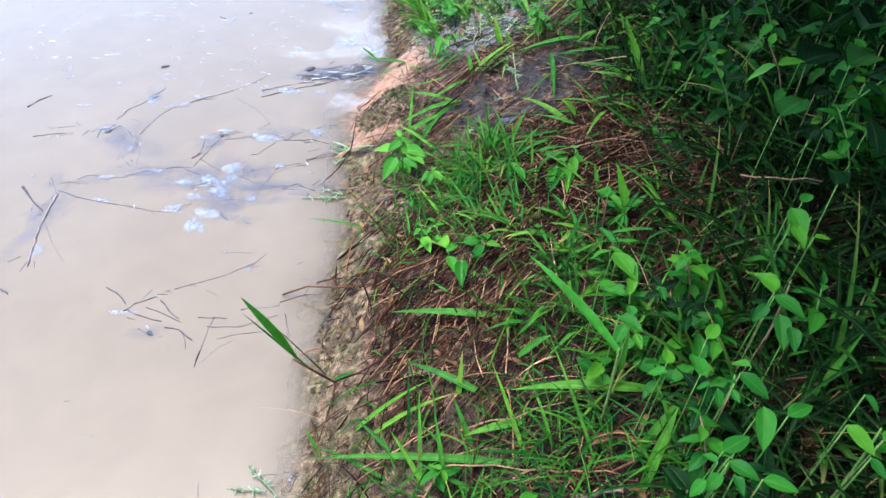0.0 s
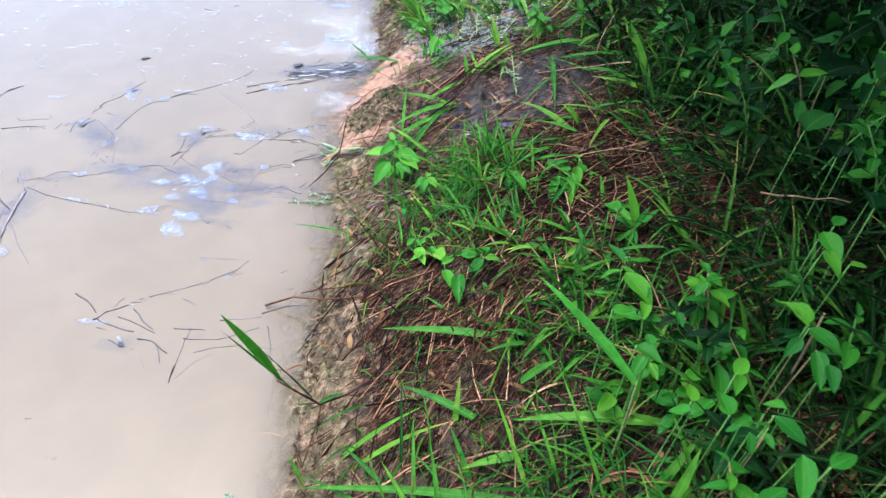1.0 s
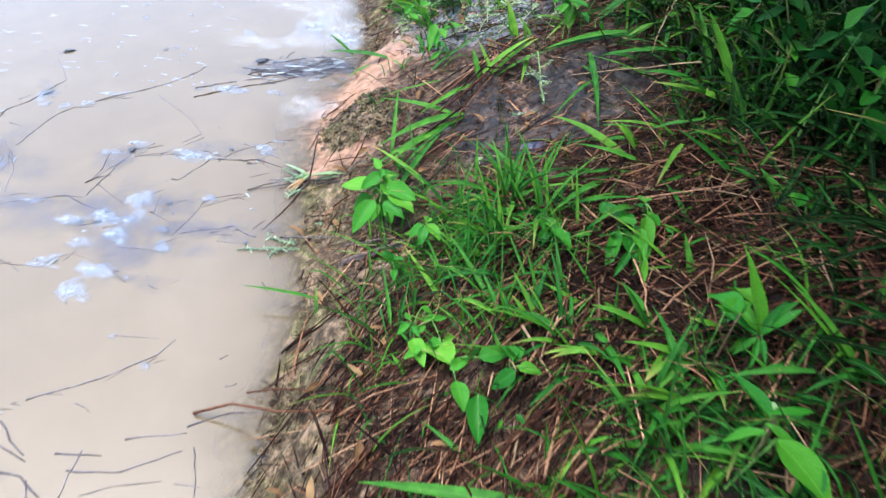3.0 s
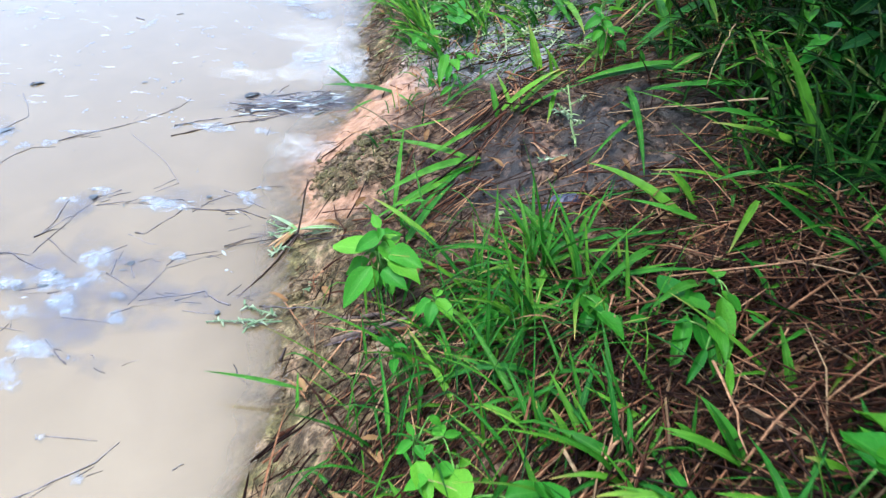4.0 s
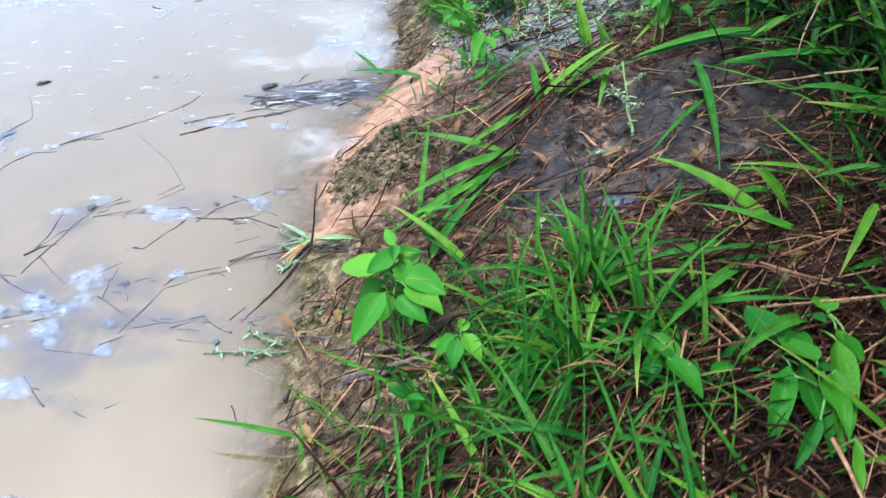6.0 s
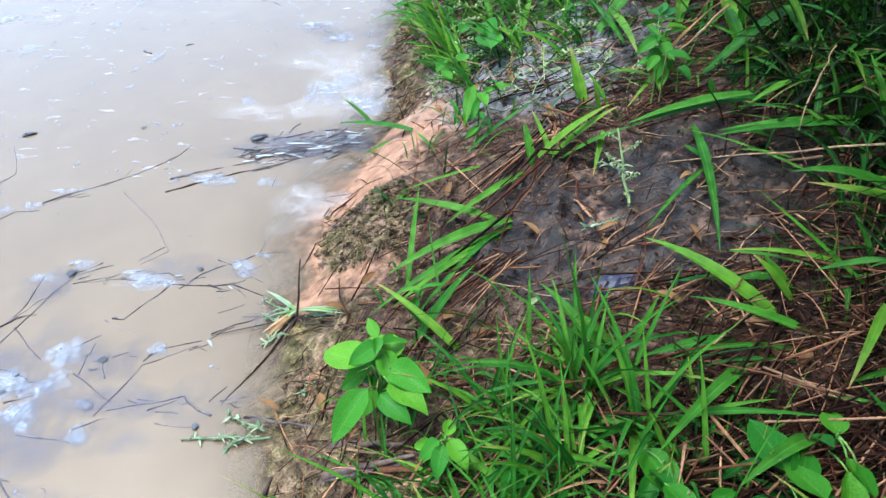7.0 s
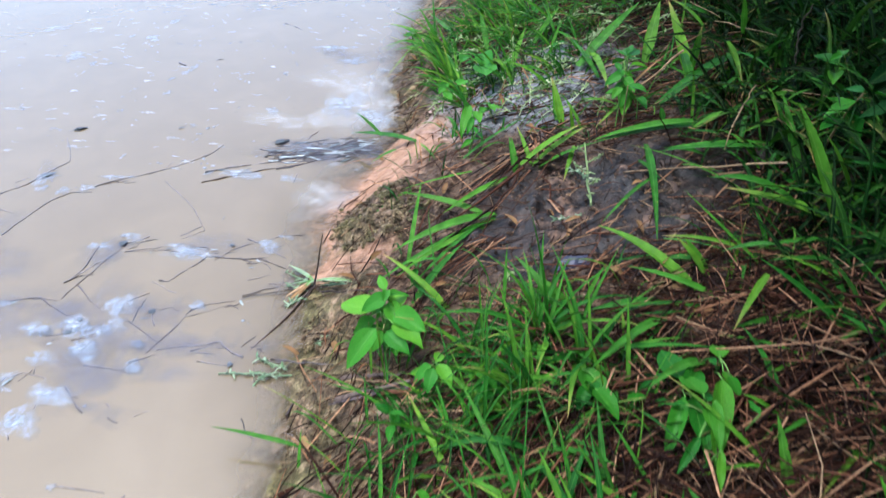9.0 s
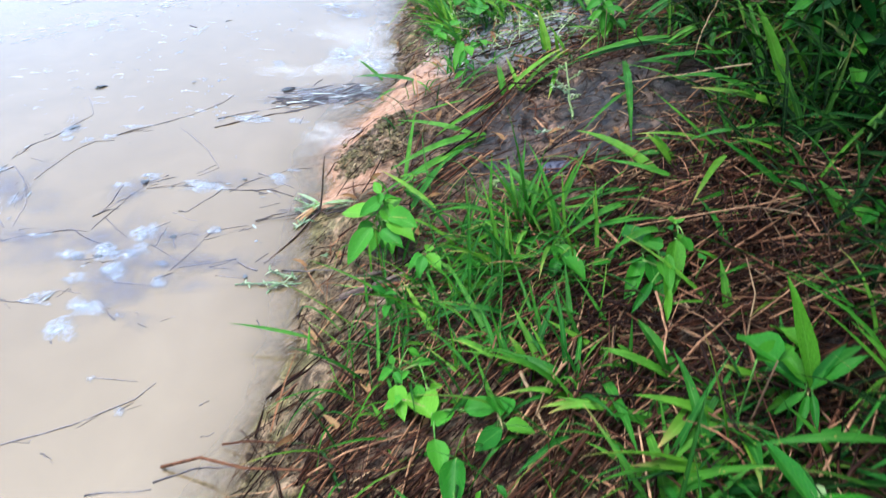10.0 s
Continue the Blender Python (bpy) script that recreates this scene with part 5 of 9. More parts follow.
grass_leaf((-0.104, 0.901, 0.096), (-0.069, 0.92, 0.097), 0.004, 0.008, reed, twist=0.2, mat=GRASS)
grass_leaf((-0.104, 0.901, 0.096), (-0.166, 0.967, -0.003), 0.0, 0.004, reed, twist=0.2, mat=SHADED_GRASS)
grass_leaf((0.271, 1.156, 0.199), (0.207, 1.184, 0.213), 0.017, 0.0101, twist=0.0)
grass_leaf((0.268, 1.152, 0.200), (0.232, 1.179, 0.252), 0.006, 0.0086, twist=0.0)
grass_leaf((0.294, 1.101, 0.226), (0.224, 1.115, 0.236), 0.011, 0.0104, twist=0.0)
grass_leaf((0.295, 1.105, 0.224), (0.296, 1.032, 0.245), 0.022, 0.0101, twist=0.0)
grass_leaf((0.228, 1.129, 0.186), (0.154, 1.143, 0.177), 0.028, 0.0093, twist=0.0)
grass_leaf((0.291, 1.107, 0.224), (0.249, 1.069, 0.218), 0.022, 0.0115, twist=0.0)
grass_leaf((0.370, 1.054, 0.277), (0.293, 1.059, 0.257), 0.011, 0.0087, twist=0.0)
grass_leaf((0.235, 1.222, 0.170), (0.187, 1.280, 0.216), 0.007, 0.0045, twist=0.0)
grass_leaf((0.204, 1.216, 0.159), (0.160, 1.266, 0.198), 0.006, 0.0050, twist=0.0)
grass_leaf((0.181, 1.177, 0.155), (0.144, 1.237, 0.195), 0.006, 0.0043, twist=0.0)
grass_leaf((0.163, 1.243, 0.142), (0.126, 1.354, 0.181), 0.010, 0.0043, twist=0.0)
grass_leaf((0.146, 1.203, 0.137), (0.072, 1.248, 0.147), 0.017, 0.0046, twist=0.0)
grass_leaf((0.103, 1.198, 0.123), (0.042, 1.249, 0.136), 0.006, 0.0041, twist=0.0)
grass_leaf((0.202, 1.134, 0.165), (0.158, 1.171, 0.206), 0.006, 0.0045, twist=0.0)
grass_leaf((0.233, 1.165, 0.174), (0.232, 1.196, 0.241), 0.006, 0.0046, twist=0.0)
grass_leaf((0.128, 1.348, 0.120), (-0.014, 1.412, 0.101), 0.017, 0.0049, twist=0.0)
grass_leaf((0.190, 1.364, 0.142), (0.112, 1.408, 0.154), 0.017, 0.0047, twist=0.0)
grass_leaf((0.145, 1.311, 0.127), (0.011, 1.300, 0.100), 0.039, 0.0052, twist=0.0)
grass_leaf((0.142, 1.271, 0.131), (0.051, 1.245, 0.130), 0.028, 0.0053, twist=0.0)
grass_leaf((-0.004, 1.375, 0.074), (-0.111, 1.442, 0.037), 0.011, 0.0044, twist=0.0)
grass_leaf((-0.043, 1.361, 0.061), (-0.053, 1.406, 0.096), 0.005, 0.0037, twist=0.0)
grass_leaf((0.168, 1.210, 0.146), (0.145, 1.277, 0.210), 0.008, 0.0050, twist=0.0)
grass_leaf((0.131, 1.208, 0.130), (0.108, 1.250, 0.200), 0.007, 0.0041, twist=0.0)
grass_leaf((0.204, 1.213, 0.159), (0.170, 1.257, 0.222), 0.007, 0.0045, twist=0.0)
grass_leaf((0.173, 1.403, 0.136), (0.118, 1.353, 0.147), 0.017, 0.0060, twist=0.0)
grass_leaf((0.210, 1.267, 0.164), (0.156, 1.284, 0.176), 0.005, 0.0053, twist=0.0)
grass_leaf((0.080, 1.218, 0.110), (0.072, 1.241, 0.168), 0.005, 0.0038, twist=0.0)
grass_leaf((0.252, 1.183, 0.181), (0.223, 1.195, 0.206), 0.003, 0.0101, twist=0.0)
grass_leaf((0.030, 1.379, 0.087), (-0.017, 1.397, 0.100), 0.017, 0.0047, twist=0.0)
grass_leaf((0.117, 1.367, 0.115), (0.029, 1.387, 0.105), 0.022, 0.0051, twist=0.0)
grass_leaf((0.245, 1.376, 0.159), (0.178, 1.428, 0.195), 0.007, 0.0050, twist=0.0)
grass_leaf((0.229, 1.408, 0.154), (0.223, 1.446, 0.190), 0.004, 0.0062, twist=0.0)
grass_leaf((0.454, 1.546, 0.257), (0.420, 1.647, 0.344), 0.011, 0.0192, twist=0.0)
grass_leaf((0.509, 1.884, 0.290), (0.539, 1.740, 0.272), 0.012, 0.0154, twist=0.0)

grass_leaf((0.480, 1.558, 0.238), (0.354, 1.616, 0.245), 0.012, 0.0206)
grass_leaf((0.332, 1.459, 0.199), (0.232, 1.499, 0.207), 0.012, 0.0117)
grass_leaf((0.374, 1.542, 0.208), (0.281, 1.565, 0.204), 0.012, 0.0088)
grass_leaf((0.464, 1.522, 0.240), (0.361, 1.496, 0.246), 0.015, 0.0101)
grass_leaf((0.450, 1.488, 0.239), (0.371, 1.483, 0.240), 0.010, 0.0092)
grass_leaf((0.321, 1.510, 0.195), (0.290, 1.538, 0.222), 0.006, 0.0118)
grass_leaf((0.392, 1.537, 0.215), (0.378, 1.572, 0.246), 0.006, 0.0075)
grass_leaf((0.502, 1.607, 0.240), (0.453, 1.631, 0.316), 0.010, 0.0184)
grass_leaf((0.400, 1.656, 0.214), (0.270, 1.798, 0.196), 0.020, 0.0049)
grass_leaf((0.476, 1.616, 0.234), (0.383, 1.618, 0.245), 0.020, 0.0063)
grass_leaf((0.460, 1.754, 0.234), (0.310, 1.756, 0.217), 0.010, 0.0118)
grass_leaf((0.172, 1.494, 0.148), (0.139, 1.521, 0.163), 0.006, 0.0113)
grass_leaf((0.191, 1.490, 0.154), (0.209, 1.508, 0.198), 0.005, 0.0064)
grass_leaf((0.438, 1.456, 0.236), (0.374, 1.480, 0.251), 0.010, 0.0073)
grass_leaf((0.407, 1.448, 0.224), (0.369, 1.462, 0.261), 0.010, 0.0062)
grass_leaf((0.226, 2.173, 0.155), (0.342, 2.294, 0.244), 0.010, 0.0240)
grass_leaf((0.339, 2.124, 0.190), (0.367, 2.228, 0.269), 0.010, 0.0224)
grass_leaf((0.389, 1.960, 0.210), (0.369, 2.173, 0.288), 0.012, 0.0230)
grass_leaf((0.258, 2.102, 0.165), (0.212, 2.260, 0.181), 0.008, 0.0124)
grass_leaf((0.470, 2.226, 0.234), (0.409, 2.273, 0.254), 0.010, 0.0240)
grass_leaf((0.119, 1.827, 0.134), (0.204, 1.849, 0.198), 0.012, 0.0152)
grass_leaf((0.385, 1.836, 0.215), (0.217, 1.791, 0.199), 0.015, 0.0169)
grass_leaf((0.178, 1.965, 0.144), (0.169, 2.030, 0.188), 0.006, 0.0089)
grass_leaf((0.110, 1.810, 0.130), (0.098, 1.857, 0.166), 0.005, 0.0090)
grass_leaf((0.026, 1.887, 0.104), (0.125, 1.945, 0.157), 0.010, 0.0084)
grass_leaf((-0.020, 2.685, 0.084), (-0.203, 2.781, 0.029), 0.006, 0.0150)
grass_leaf((-0.129, 2.656, 0.023), (-0.230, 2.721, 0.020), 0.004, 0.0098)
grass_leaf((-0.071, 2.640, 0.066), (-0.218, 2.543, 0.010), 0.012, 0.0045)
grass_leaf((-0.104, 2.636, 0.043), (-0.188, 2.383, 0.009), 0.015, 0.0041)
grass_leaf((0.370, 1.762, 0.206), (0.312, 1.755, 0.216), 0.008, 0.0141)
grass_leaf((0.096, 2.215, 0.112), (0.125, 2.320, 0.175), 0.008, 0.0129)
grass_leaf((0.048, 2.352, 0.104), (0.022, 2.488, 0.146), 0.008, 0.0144)
grass_leaf((0.146, 2.333, 0.135), (0.195, 2.377, 0.201), 0.008, 0.0152)
grass_leaf((-0.025, 2.465, 0.083), (-0.121, 2.691, 0.067), 0.006, 0.0142)
grass_leaf((0.275, 1.976, 0.174), (0.212, 1.969, 0.183), 0.008, 0.0099)

grass_leaf((0.268, 1.150, 0.206), (0.240, 1.206, 0.227), 0.010, 0.0154, mat=BRIGHT)
grass_leaf((0.187, 1.169, 0.172), (0.136, 1.204, 0.178), 0.010, 0.0149, mat=BRIGHT)
grass_leaf((0.270, 1.151, 0.208), (0.209, 1.175, 0.219), 0.012, 0.0100, mat=BRIGHT)
grass_leaf((0.228, 1.126, 0.192), (0.163, 1.134, 0.183), 0.030, 0.0119, mat=BRIGHT)
grass_leaf((0.296, 1.135, 0.219), (0.238, 1.075, 0.227), 0.012, 0.0178, mat=BRIGHT)
grass_leaf((0.300, 1.101, 0.225), (0.296, 1.040, 0.253), 0.012, 0.0136, mat=BRIGHT)
grass_leaf((0.285, 1.065, 0.220), (0.268, 1.079, 0.229), 0.006, 0.0099, mat=BRIGHT)
grass_leaf((0.353, 1.129, 0.240), (0.312, 1.144, 0.262), 0.010, 0.0152, mat=BRIGHT)
grass_leaf((0.356, 1.126, 0.245), (0.377, 1.124, 0.291), 0.010, 0.0150, mat=BRIGHT)
grass_leaf((0.353, 1.119, 0.243), (0.309, 1.088, 0.257), 0.010, 0.0126, mat=BRIGHT)
grass_leaf((0.329, 1.128, 0.233), (0.292, 1.141, 0.245), 0.008, 0.0115, mat=BRIGHT)
grass_leaf((0.384, 1.076, 0.260), (0.317, 1.067, 0.250), 0.012, 0.0080, mat=BRIGHT)
grass_leaf((0.275, 1.046, 0.213), (0.254, 1.072, 0.224), 0.008, 0.0045, mat=BRIGHT)
grass_leaf((0.333, 1.036, 0.236), (0.312, 1.049, 0.256), 0.008, 0.0061, mat=BRIGHT)
grass_leaf((0.207, 1.187, 0.180), (0.226, 1.076, 0.215), 0.020, 0.0108, mat=BRIGHT)
grass_leaf((0.120, 1.225, 0.142), (0.095, 1.288, 0.165), 0.008, 0.0059, mat=BRIGHT)
grass_leaf((0.148, 1.201, 0.154), (0.174, 1.270, 0.194), 0.010, 0.0068, mat=BRIGHT)
grass_leaf((0.097, 1.248, 0.132), (0.147, 1.255, 0.176), 0.012, 0.0056, mat=BRIGHT)
grass_leaf((0.183, 1.117, 0.178), (0.137, 1.078, 0.176), 0.012, 0.0075, mat=BRIGHT)
grass_leaf((0.131, 1.292, 0.137), (0.039, 1.300, 0.113), 0.040, 0.0094, mat=BRIGHT)
grass_leaf((0.131, 1.292, 0.137), (0.199, 1.249, 0.186), 0.025, 0.0070, mat=BRIGHT)
grass_leaf((0.225, 1.344, 0.169), (0.259, 1.344, 0.209), 0.015, 0.0068, mat=BRIGHT)
grass_leaf((0.277, 1.325, 0.188), (0.236, 1.320, 0.191), 0.008, 0.0077, mat=BRIGHT)
grass_leaf((0.339, 1.289, 0.214), (0.304, 1.305, 0.228), 0.008, 0.0071, mat=BRIGHT)
grass_leaf((0.378, 1.362, 0.222), (0.308, 1.394, 0.211), 0.010, 0.0056, mat=BRIGHT)
grass_leaf((0.242, 1.173, 0.194), (0.223, 1.191, 0.211), 0.006, 0.0112, mat=BRIGHT)
grass_leaf((0.152, 1.191, 0.156), (0.128, 1.221, 0.185), 0.012, 0.0088, mat=BRIGHT)
grass_leaf((0.130, 1.282, 0.139), (0.161, 1.200, 0.179), 0.020, 0.0071, mat=BRIGHT)
grass_leaf((0.116, 1.231, 0.140), (0.062, 1.259, 0.133), 0.020, 0.0059, mat=BRIGHT)
grass_leaf((0.133, 1.205, 0.151), (0.113, 1.247, 0.176), 0.010, 0.0064, mat=BRIGHT)
grass_leaf((0.107, 1.282, 0.130), (0.043, 1.327, 0.124), 0.020, 0.0053, mat=BRIGHT)
grass_leaf((0.107, 1.364, 0.125), (0.042, 1.411, 0.120), 0.020, 0.0046, mat=BRIGHT)
grass_leaf((0.164, 1.333, 0.148), (0.192, 1.344, 0.196), 0.012, 0.0041, mat=BRIGHT)
grass_leaf((0.133, 1.370, 0.136), (0.122, 1.428, 0.177), 0.008, 0.0050, mat=BRIGHT)

# ---- dense tufts and dead blades ----
grass_tuft(0.147, 1.455, 34, 0.15, 0.0062, random.Random(71), "dense tuft of arching green grass blades on the bank", (20, 80), (30, 120), mat=BRIGHT)
grass_tuft(0.185, 1.405, 26, 0.14, 0.0068, random.Random(72), "dense tuft of arching green grass blades on the bank", (20, 80), (30, 120), mat=BRIGHT)
grass_tuft(0.104, 1.400, 24, 0.13, 0.0055, random.Random(73), "dense tuft of arching green grass blades on the bank", (20, 80), (30, 120), mat=BRIGHT)
grass_tuft(0.129, 1.365, 24, 0.13, 0.0055, random.Random(74), "dense tuft of arching green grass blades on the bank", (20, 80), (30, 120), mat=BRIGHT)
grass_tuft(0.071, 1.445, 16, 0.12, 0.0045, random.Random(75), "dense tuft of arching green grass blades on the bank", (20, 80), (30, 120), mat=BRIGHT)
grass_tuft(0.217, 1.354, 18, 0.13, 0.0060, random.Random(76), "dense tuft of arching green grass blades on the bank", (20, 80), (30, 120), mat=BRIGHT)
grass_tuft(0.286, 1.052, 16, 0.12, 0.0090, random.Random(77), "dense tuft of arching green grass blades on the bank", (20, 75), (30, 120), mat=BRIGHT)
grass_tuft(0.248, 1.063, 14, 0.11, 0.0080, random.Random(78), "dense tuft of arching green grass blades on the bank", (20, 75), (30, 120), mat=BRIGHT)
grass_tuft(0.190, 1.168, 16, 0.11, 0.0060, random.Random(79), "dense tuft of arching green grass blades on the bank", (20, 75), (30, 120), mat=BRIGHT)
dead_leaf((0.001, 1.403, 0.088), (-0.101, 1.409, 0.036), 0.006, 0.0103, mat=MAUVE)
dead_leaf((0.023, 1.381, 0.096), (-0.016, 1.378, 0.085), 0.005, 0.0092, mat=TAN)

# ---- leafy plants ----
plant = stemmed("leafy_plant", (-0.039, 1.471, 0.064), 0.070, "bright green leafy plant with broad leaves at the water's edge", "plant")
leaf_between(plant, (-0.05, 1.474, 0.129), (-0.104, 1.513, 0.108), OVATE_LIME)
leaf_between(plant, (-0.045, 1.448, 0.130), (-0.077, 1.404, 0.106), OVATE_LIME)
leaf_between(plant, (-0.027, 1.475, 0.138), (-0.031, 1.521, 0.131), OVATE_LIME)
leaf_between(plant, (-0.025, 1.468, 0.137), (0.015, 1.435, 0.146), OVATE_LIME)
leaf_between(plant, (-0.031, 1.438, 0.135), (-0.003, 1.410, 0.139), OVATE_LIME)
leaf_between(plant, (-0.042, 1.478, 0.133), (-0.062, 1.511, 0.118), OVATE_LIME)
leaf_between(plant, (-0.025, 1.449, 0.137), (0.013, 1.421, 0.145), OVATE_LIME)
leaf_between(plant, (-0.051, 1.485, 0.109), (-0.084, 1.482, 0.084), OVATE_LIME)
leaf_between(plant, (-0.039, 1.459, 0.116), (-0.054, 1.444, 0.093), OVATE_LIME)
leaf_between(plant, (-0.028, 1.460, 0.115), (-0.021, 1.434, 0.100), OVATE_LIME)
leaf_between(plant, (-0.035, 1.480, 0.123), (-0.006, 1.485, 0.127), OVATE_LIME)
leaf_between(plant, (-0.043, 1.469, 0.136), (-0.064, 1.477, 0.121), OVATE_LIME)
leaf_between(plant, (-0.023, 1.468, 0.126), (-0.001, 1.477, 0.120), OVATE_LIME)
broadleaf("leafy_plant", -0.03, 1.485, 0.085, 5, 0.036, OVATE_LIME, "bright green leafy plant with broad leaves at the water's edge", "plant", random.Random(61), lean=0.1)
plant = stemmed("leafy_plant", (0.029, 1.398, 0.087), 0.050, "bright green leafy plant with broad leaves at the water's edge", "plant")
leaf_between(plant, (0.025, 1.394, 0.135), (0.002, 1.382, 0.120), OVATE_LIME)
leaf_between(plant, (0.027, 1.389, 0.136), (0.022, 1.362, 0.129), OVATE_LIME)
leaf_between(plant, (0.032, 1.395, 0.135), (0.049, 1.369, 0.136), OVATE_LIME)
leaf_between(plant, (0.029, 1.397, 0.136), (0.032, 1.423, 0.131), OVATE_LIME)
plant = stemmed("weed", (0.198, 1.320, 0.148), 0.050, "small green weed with one broad leaf in the straw", "weed")
leaf_between(plant, (0.184, 1.328, 0.192), (0.205, 1.293, 0.195), OVATE_FRESH)
leaf_between(plant, (0.186, 1.327, 0.192), (0.179, 1.350, 0.182), OVATE_FRESH)
plant = stemmed("weed", (0.278, 1.292, 0.179), 0.050, "green weed with mixed narrow and oval leaves in straw", "weed")
leaf_between(plant, (0.271, 1.301, 0.225), (0.260, 1.342, 0.210), OVATE_FRESH)
leaf_between(plant, (0.271, 1.288, 0.225), (0.272, 1.266, 0.223), OVATE_FRESH)
leaf_between(plant, (0.259, 1.257, 0.224), (0.237, 1.225, 0.214), LANCE_FRESH)
leaf_between(plant, (0.270, 1.238, 0.232), (0.264, 1.202, 0.228), LANCE_FRESH)
leaf_between(plant, (0.256, 1.293, 0.220), (0.235, 1.307, 0.205), LANCE_FRESH)
leaf_between(plant, (0.279, 1.293, 0.227), (0.274, 1.243, 0.227), LANCE_FRESH)
leaf_between(plant, (0.306, 1.269, 0.242), (0.306, 1.298, 0.232), LANCE_FRESH)
leaf_between(plant, (0.273, 1.294, 0.225), (0.277, 1.318, 0.221), OVATE_FRESH)
plant = stemmed("seedling", (0.089, 1.062, 0.126), 0.045, "single yellowish green leaf on a thin stem", "seedling")
leaf_between(plant, (0.089, 1.094, 0.170), (0.087, 1.043, 0.162), OVATE_FRESH)
plant = stemmed("weed", (0.062, 1.158, 0.110), 0.040, "low green weed with oval leaves among straw", "weed")
leaf_between(plant, (0.062, 1.146, 0.150), (0.036, 1.198, 0.131), OVATE_LIME)
leaf_between(plant, (0.062, 1.140, 0.149), (0.083, 1.158, 0.151), OVATE_LIME)
leaf_between(plant, (0.067, 1.122, 0.153), (0.077, 1.086, 0.155), OVATE_LIME)
leaf_between(plant, (0.091, 1.150, 0.160), (0.127, 1.156, 0.169), OVATE_LIME)
leaf_between(plant, (0.031, 1.176, 0.137), (0.006, 1.177, 0.122), OVATE_LIME)
leaf_between(plant, (0.020, 1.197, 0.131), (0.034, 1.157, 0.133), OVATE_LIME)
plant = stemmed("weed", (0.264, 1.335, 0.171), 0.040, "low green weed with oval leaves among straw", "weed")
leaf_between(plant, (0.262, 1.328, 0.210), (0.252, 1.385, 0.198), OVATE_FRESH)
leaf_between(plant, (0.264, 1.319, 0.211), (0.283, 1.354, 0.210), OVATE_FRESH)
leaf_between(plant, (0.260, 1.309, 0.211), (0.235, 1.252, 0.201), LANCE_FRESH)
leaf_between(plant, (0.265, 1.309, 0.211), (0.267, 1.236, 0.214), LANCE_FRESH)
plant = stemmed("weed", (0.189, 1.352, 0.144), 0.040, "low green weed with oval leaves among straw", "weed")
leaf_between(plant, (0.177, 1.365, 0.177), (0.201, 1.318, 0.182), OVATE_FRESH)
leaf_between(plant, (0.181, 1.343, 0.180), (0.170, 1.318, 0.171), OVATE_FRESH)
plant = stemmed("weed", (0.305, 0.990, 0.211), 0.100, "leafy green weed with drooping leaves on the bank", "weed")
leaf_between(plant, (0.296, 0.986, 0.308), (0.335, 0.991, 0.315), LANCE_FRESH)
leaf_between(plant, (0.292, 0.979, 0.304), (0.321, 0.937, 0.311), LANCE_FRESH)
leaf_between(plant, (0.293, 0.964, 0.306), (0.321, 0.912, 0.309), OVATE_FRESH)
leaf_between(plant, (0.291, 0.973, 0.303), (0.259, 0.981, 0.285), LANCE_FRESH)
leaf_between(plant, (0.295, 0.981, 0.307), (0.286, 1.043, 0.296), LANCE_FRESH)
leaf_between(plant, (0.303, 1.086, 0.310), (0.291, 1.134, 0.295), OVATE_FRESH)
leaf_between(plant, (0.292, 1.091, 0.306), (0.323, 1.107, 0.311), OVATE_FRESH)
leaf_between(plant, (0.300, 0.986, 0.308), (0.301, 1.012, 0.302), PALE_SET)
plant = stemmed("weed", (0.306, 0.872, 0.211), 0.080, "green weed with round leaves on the upper bank", "weed")
leaf_between(plant, (0.268, 0.807, 0.350), (0.291, 0.782, 0.355), OVATE_FRESH)
leaf_between(plant, (0.274, 0.792, 0.353), (0.257, 0.772, 0.340), OVATE_FRESH)
leaf_between(plant, (0.282, 0.802, 0.356), (0.283, 0.827, 0.354), OVATE_FRESH)
leaf_between(plant, (0.252, 0.861, 0.348), (0.277, 0.862, 0.351), OVATE_FRESH)
plant = stemmed("weed", (0.382, 0.732, 0.241), 0.100, "clump of round-leaved green weed on the upper bank", "weed")
leaf_between(plant, (0.387, 0.638, 0.399), (0.415, 0.650, 0.404), OVATE_FRESH)
leaf_between(plant, (0.372, 0.653, 0.392), (0.363, 0.611, 0.381), OVATE_FRESH)
leaf_between(plant, (0.363, 0.695, 0.389), (0.384, 0.666, 0.393), OVATE_FRESH)
leaf_between(plant, (0.355, 0.684, 0.386), (0.346, 0.703, 0.376), OVATE_FRESH)
leaf_between(plant, (0.353, 0.681, 0.382), (0.357, 0.666, 0.379), OVATE_FRESH)
leaf_between(plant, (0.339, 0.682, 0.381), (0.340, 0.663, 0.373), OVATE_FRESH)
leaf_between(plant, (0.329, 0.704, 0.374), (0.331, 0.741, 0.371), OVATE_FRESH)
leaf_between(plant, (0.335, 0.692, 0.377), (0.323, 0.692, 0.367), OVATE_FRESH)
leaf_between(plant, (0.301, 0.717, 0.362), (0.281, 0.729, 0.351), OVATE_FRESH)
leaf_between(plant, (0.301, 0.725, 0.365), (0.312, 0.754, 0.363), OVATE_FRESH)
leaf_between(plant, (0.374, 0.700, 0.394), (0.359, 0.716, 0.383), OVATE_FRESH)
plant = stemmed("weed", (0.354, 0.638, 0.230), 0.120, "clump of round-leaved green weed on the upper bank", "weed")
leaf_between(plant, (0.327, 0.614, 0.376), (0.357, 0.630, 0.381), OVATE_FRESH)
leaf_between(plant, (0.330, 0.604, 0.375), (0.353, 0.585, 0.380), OVATE_FRESH)
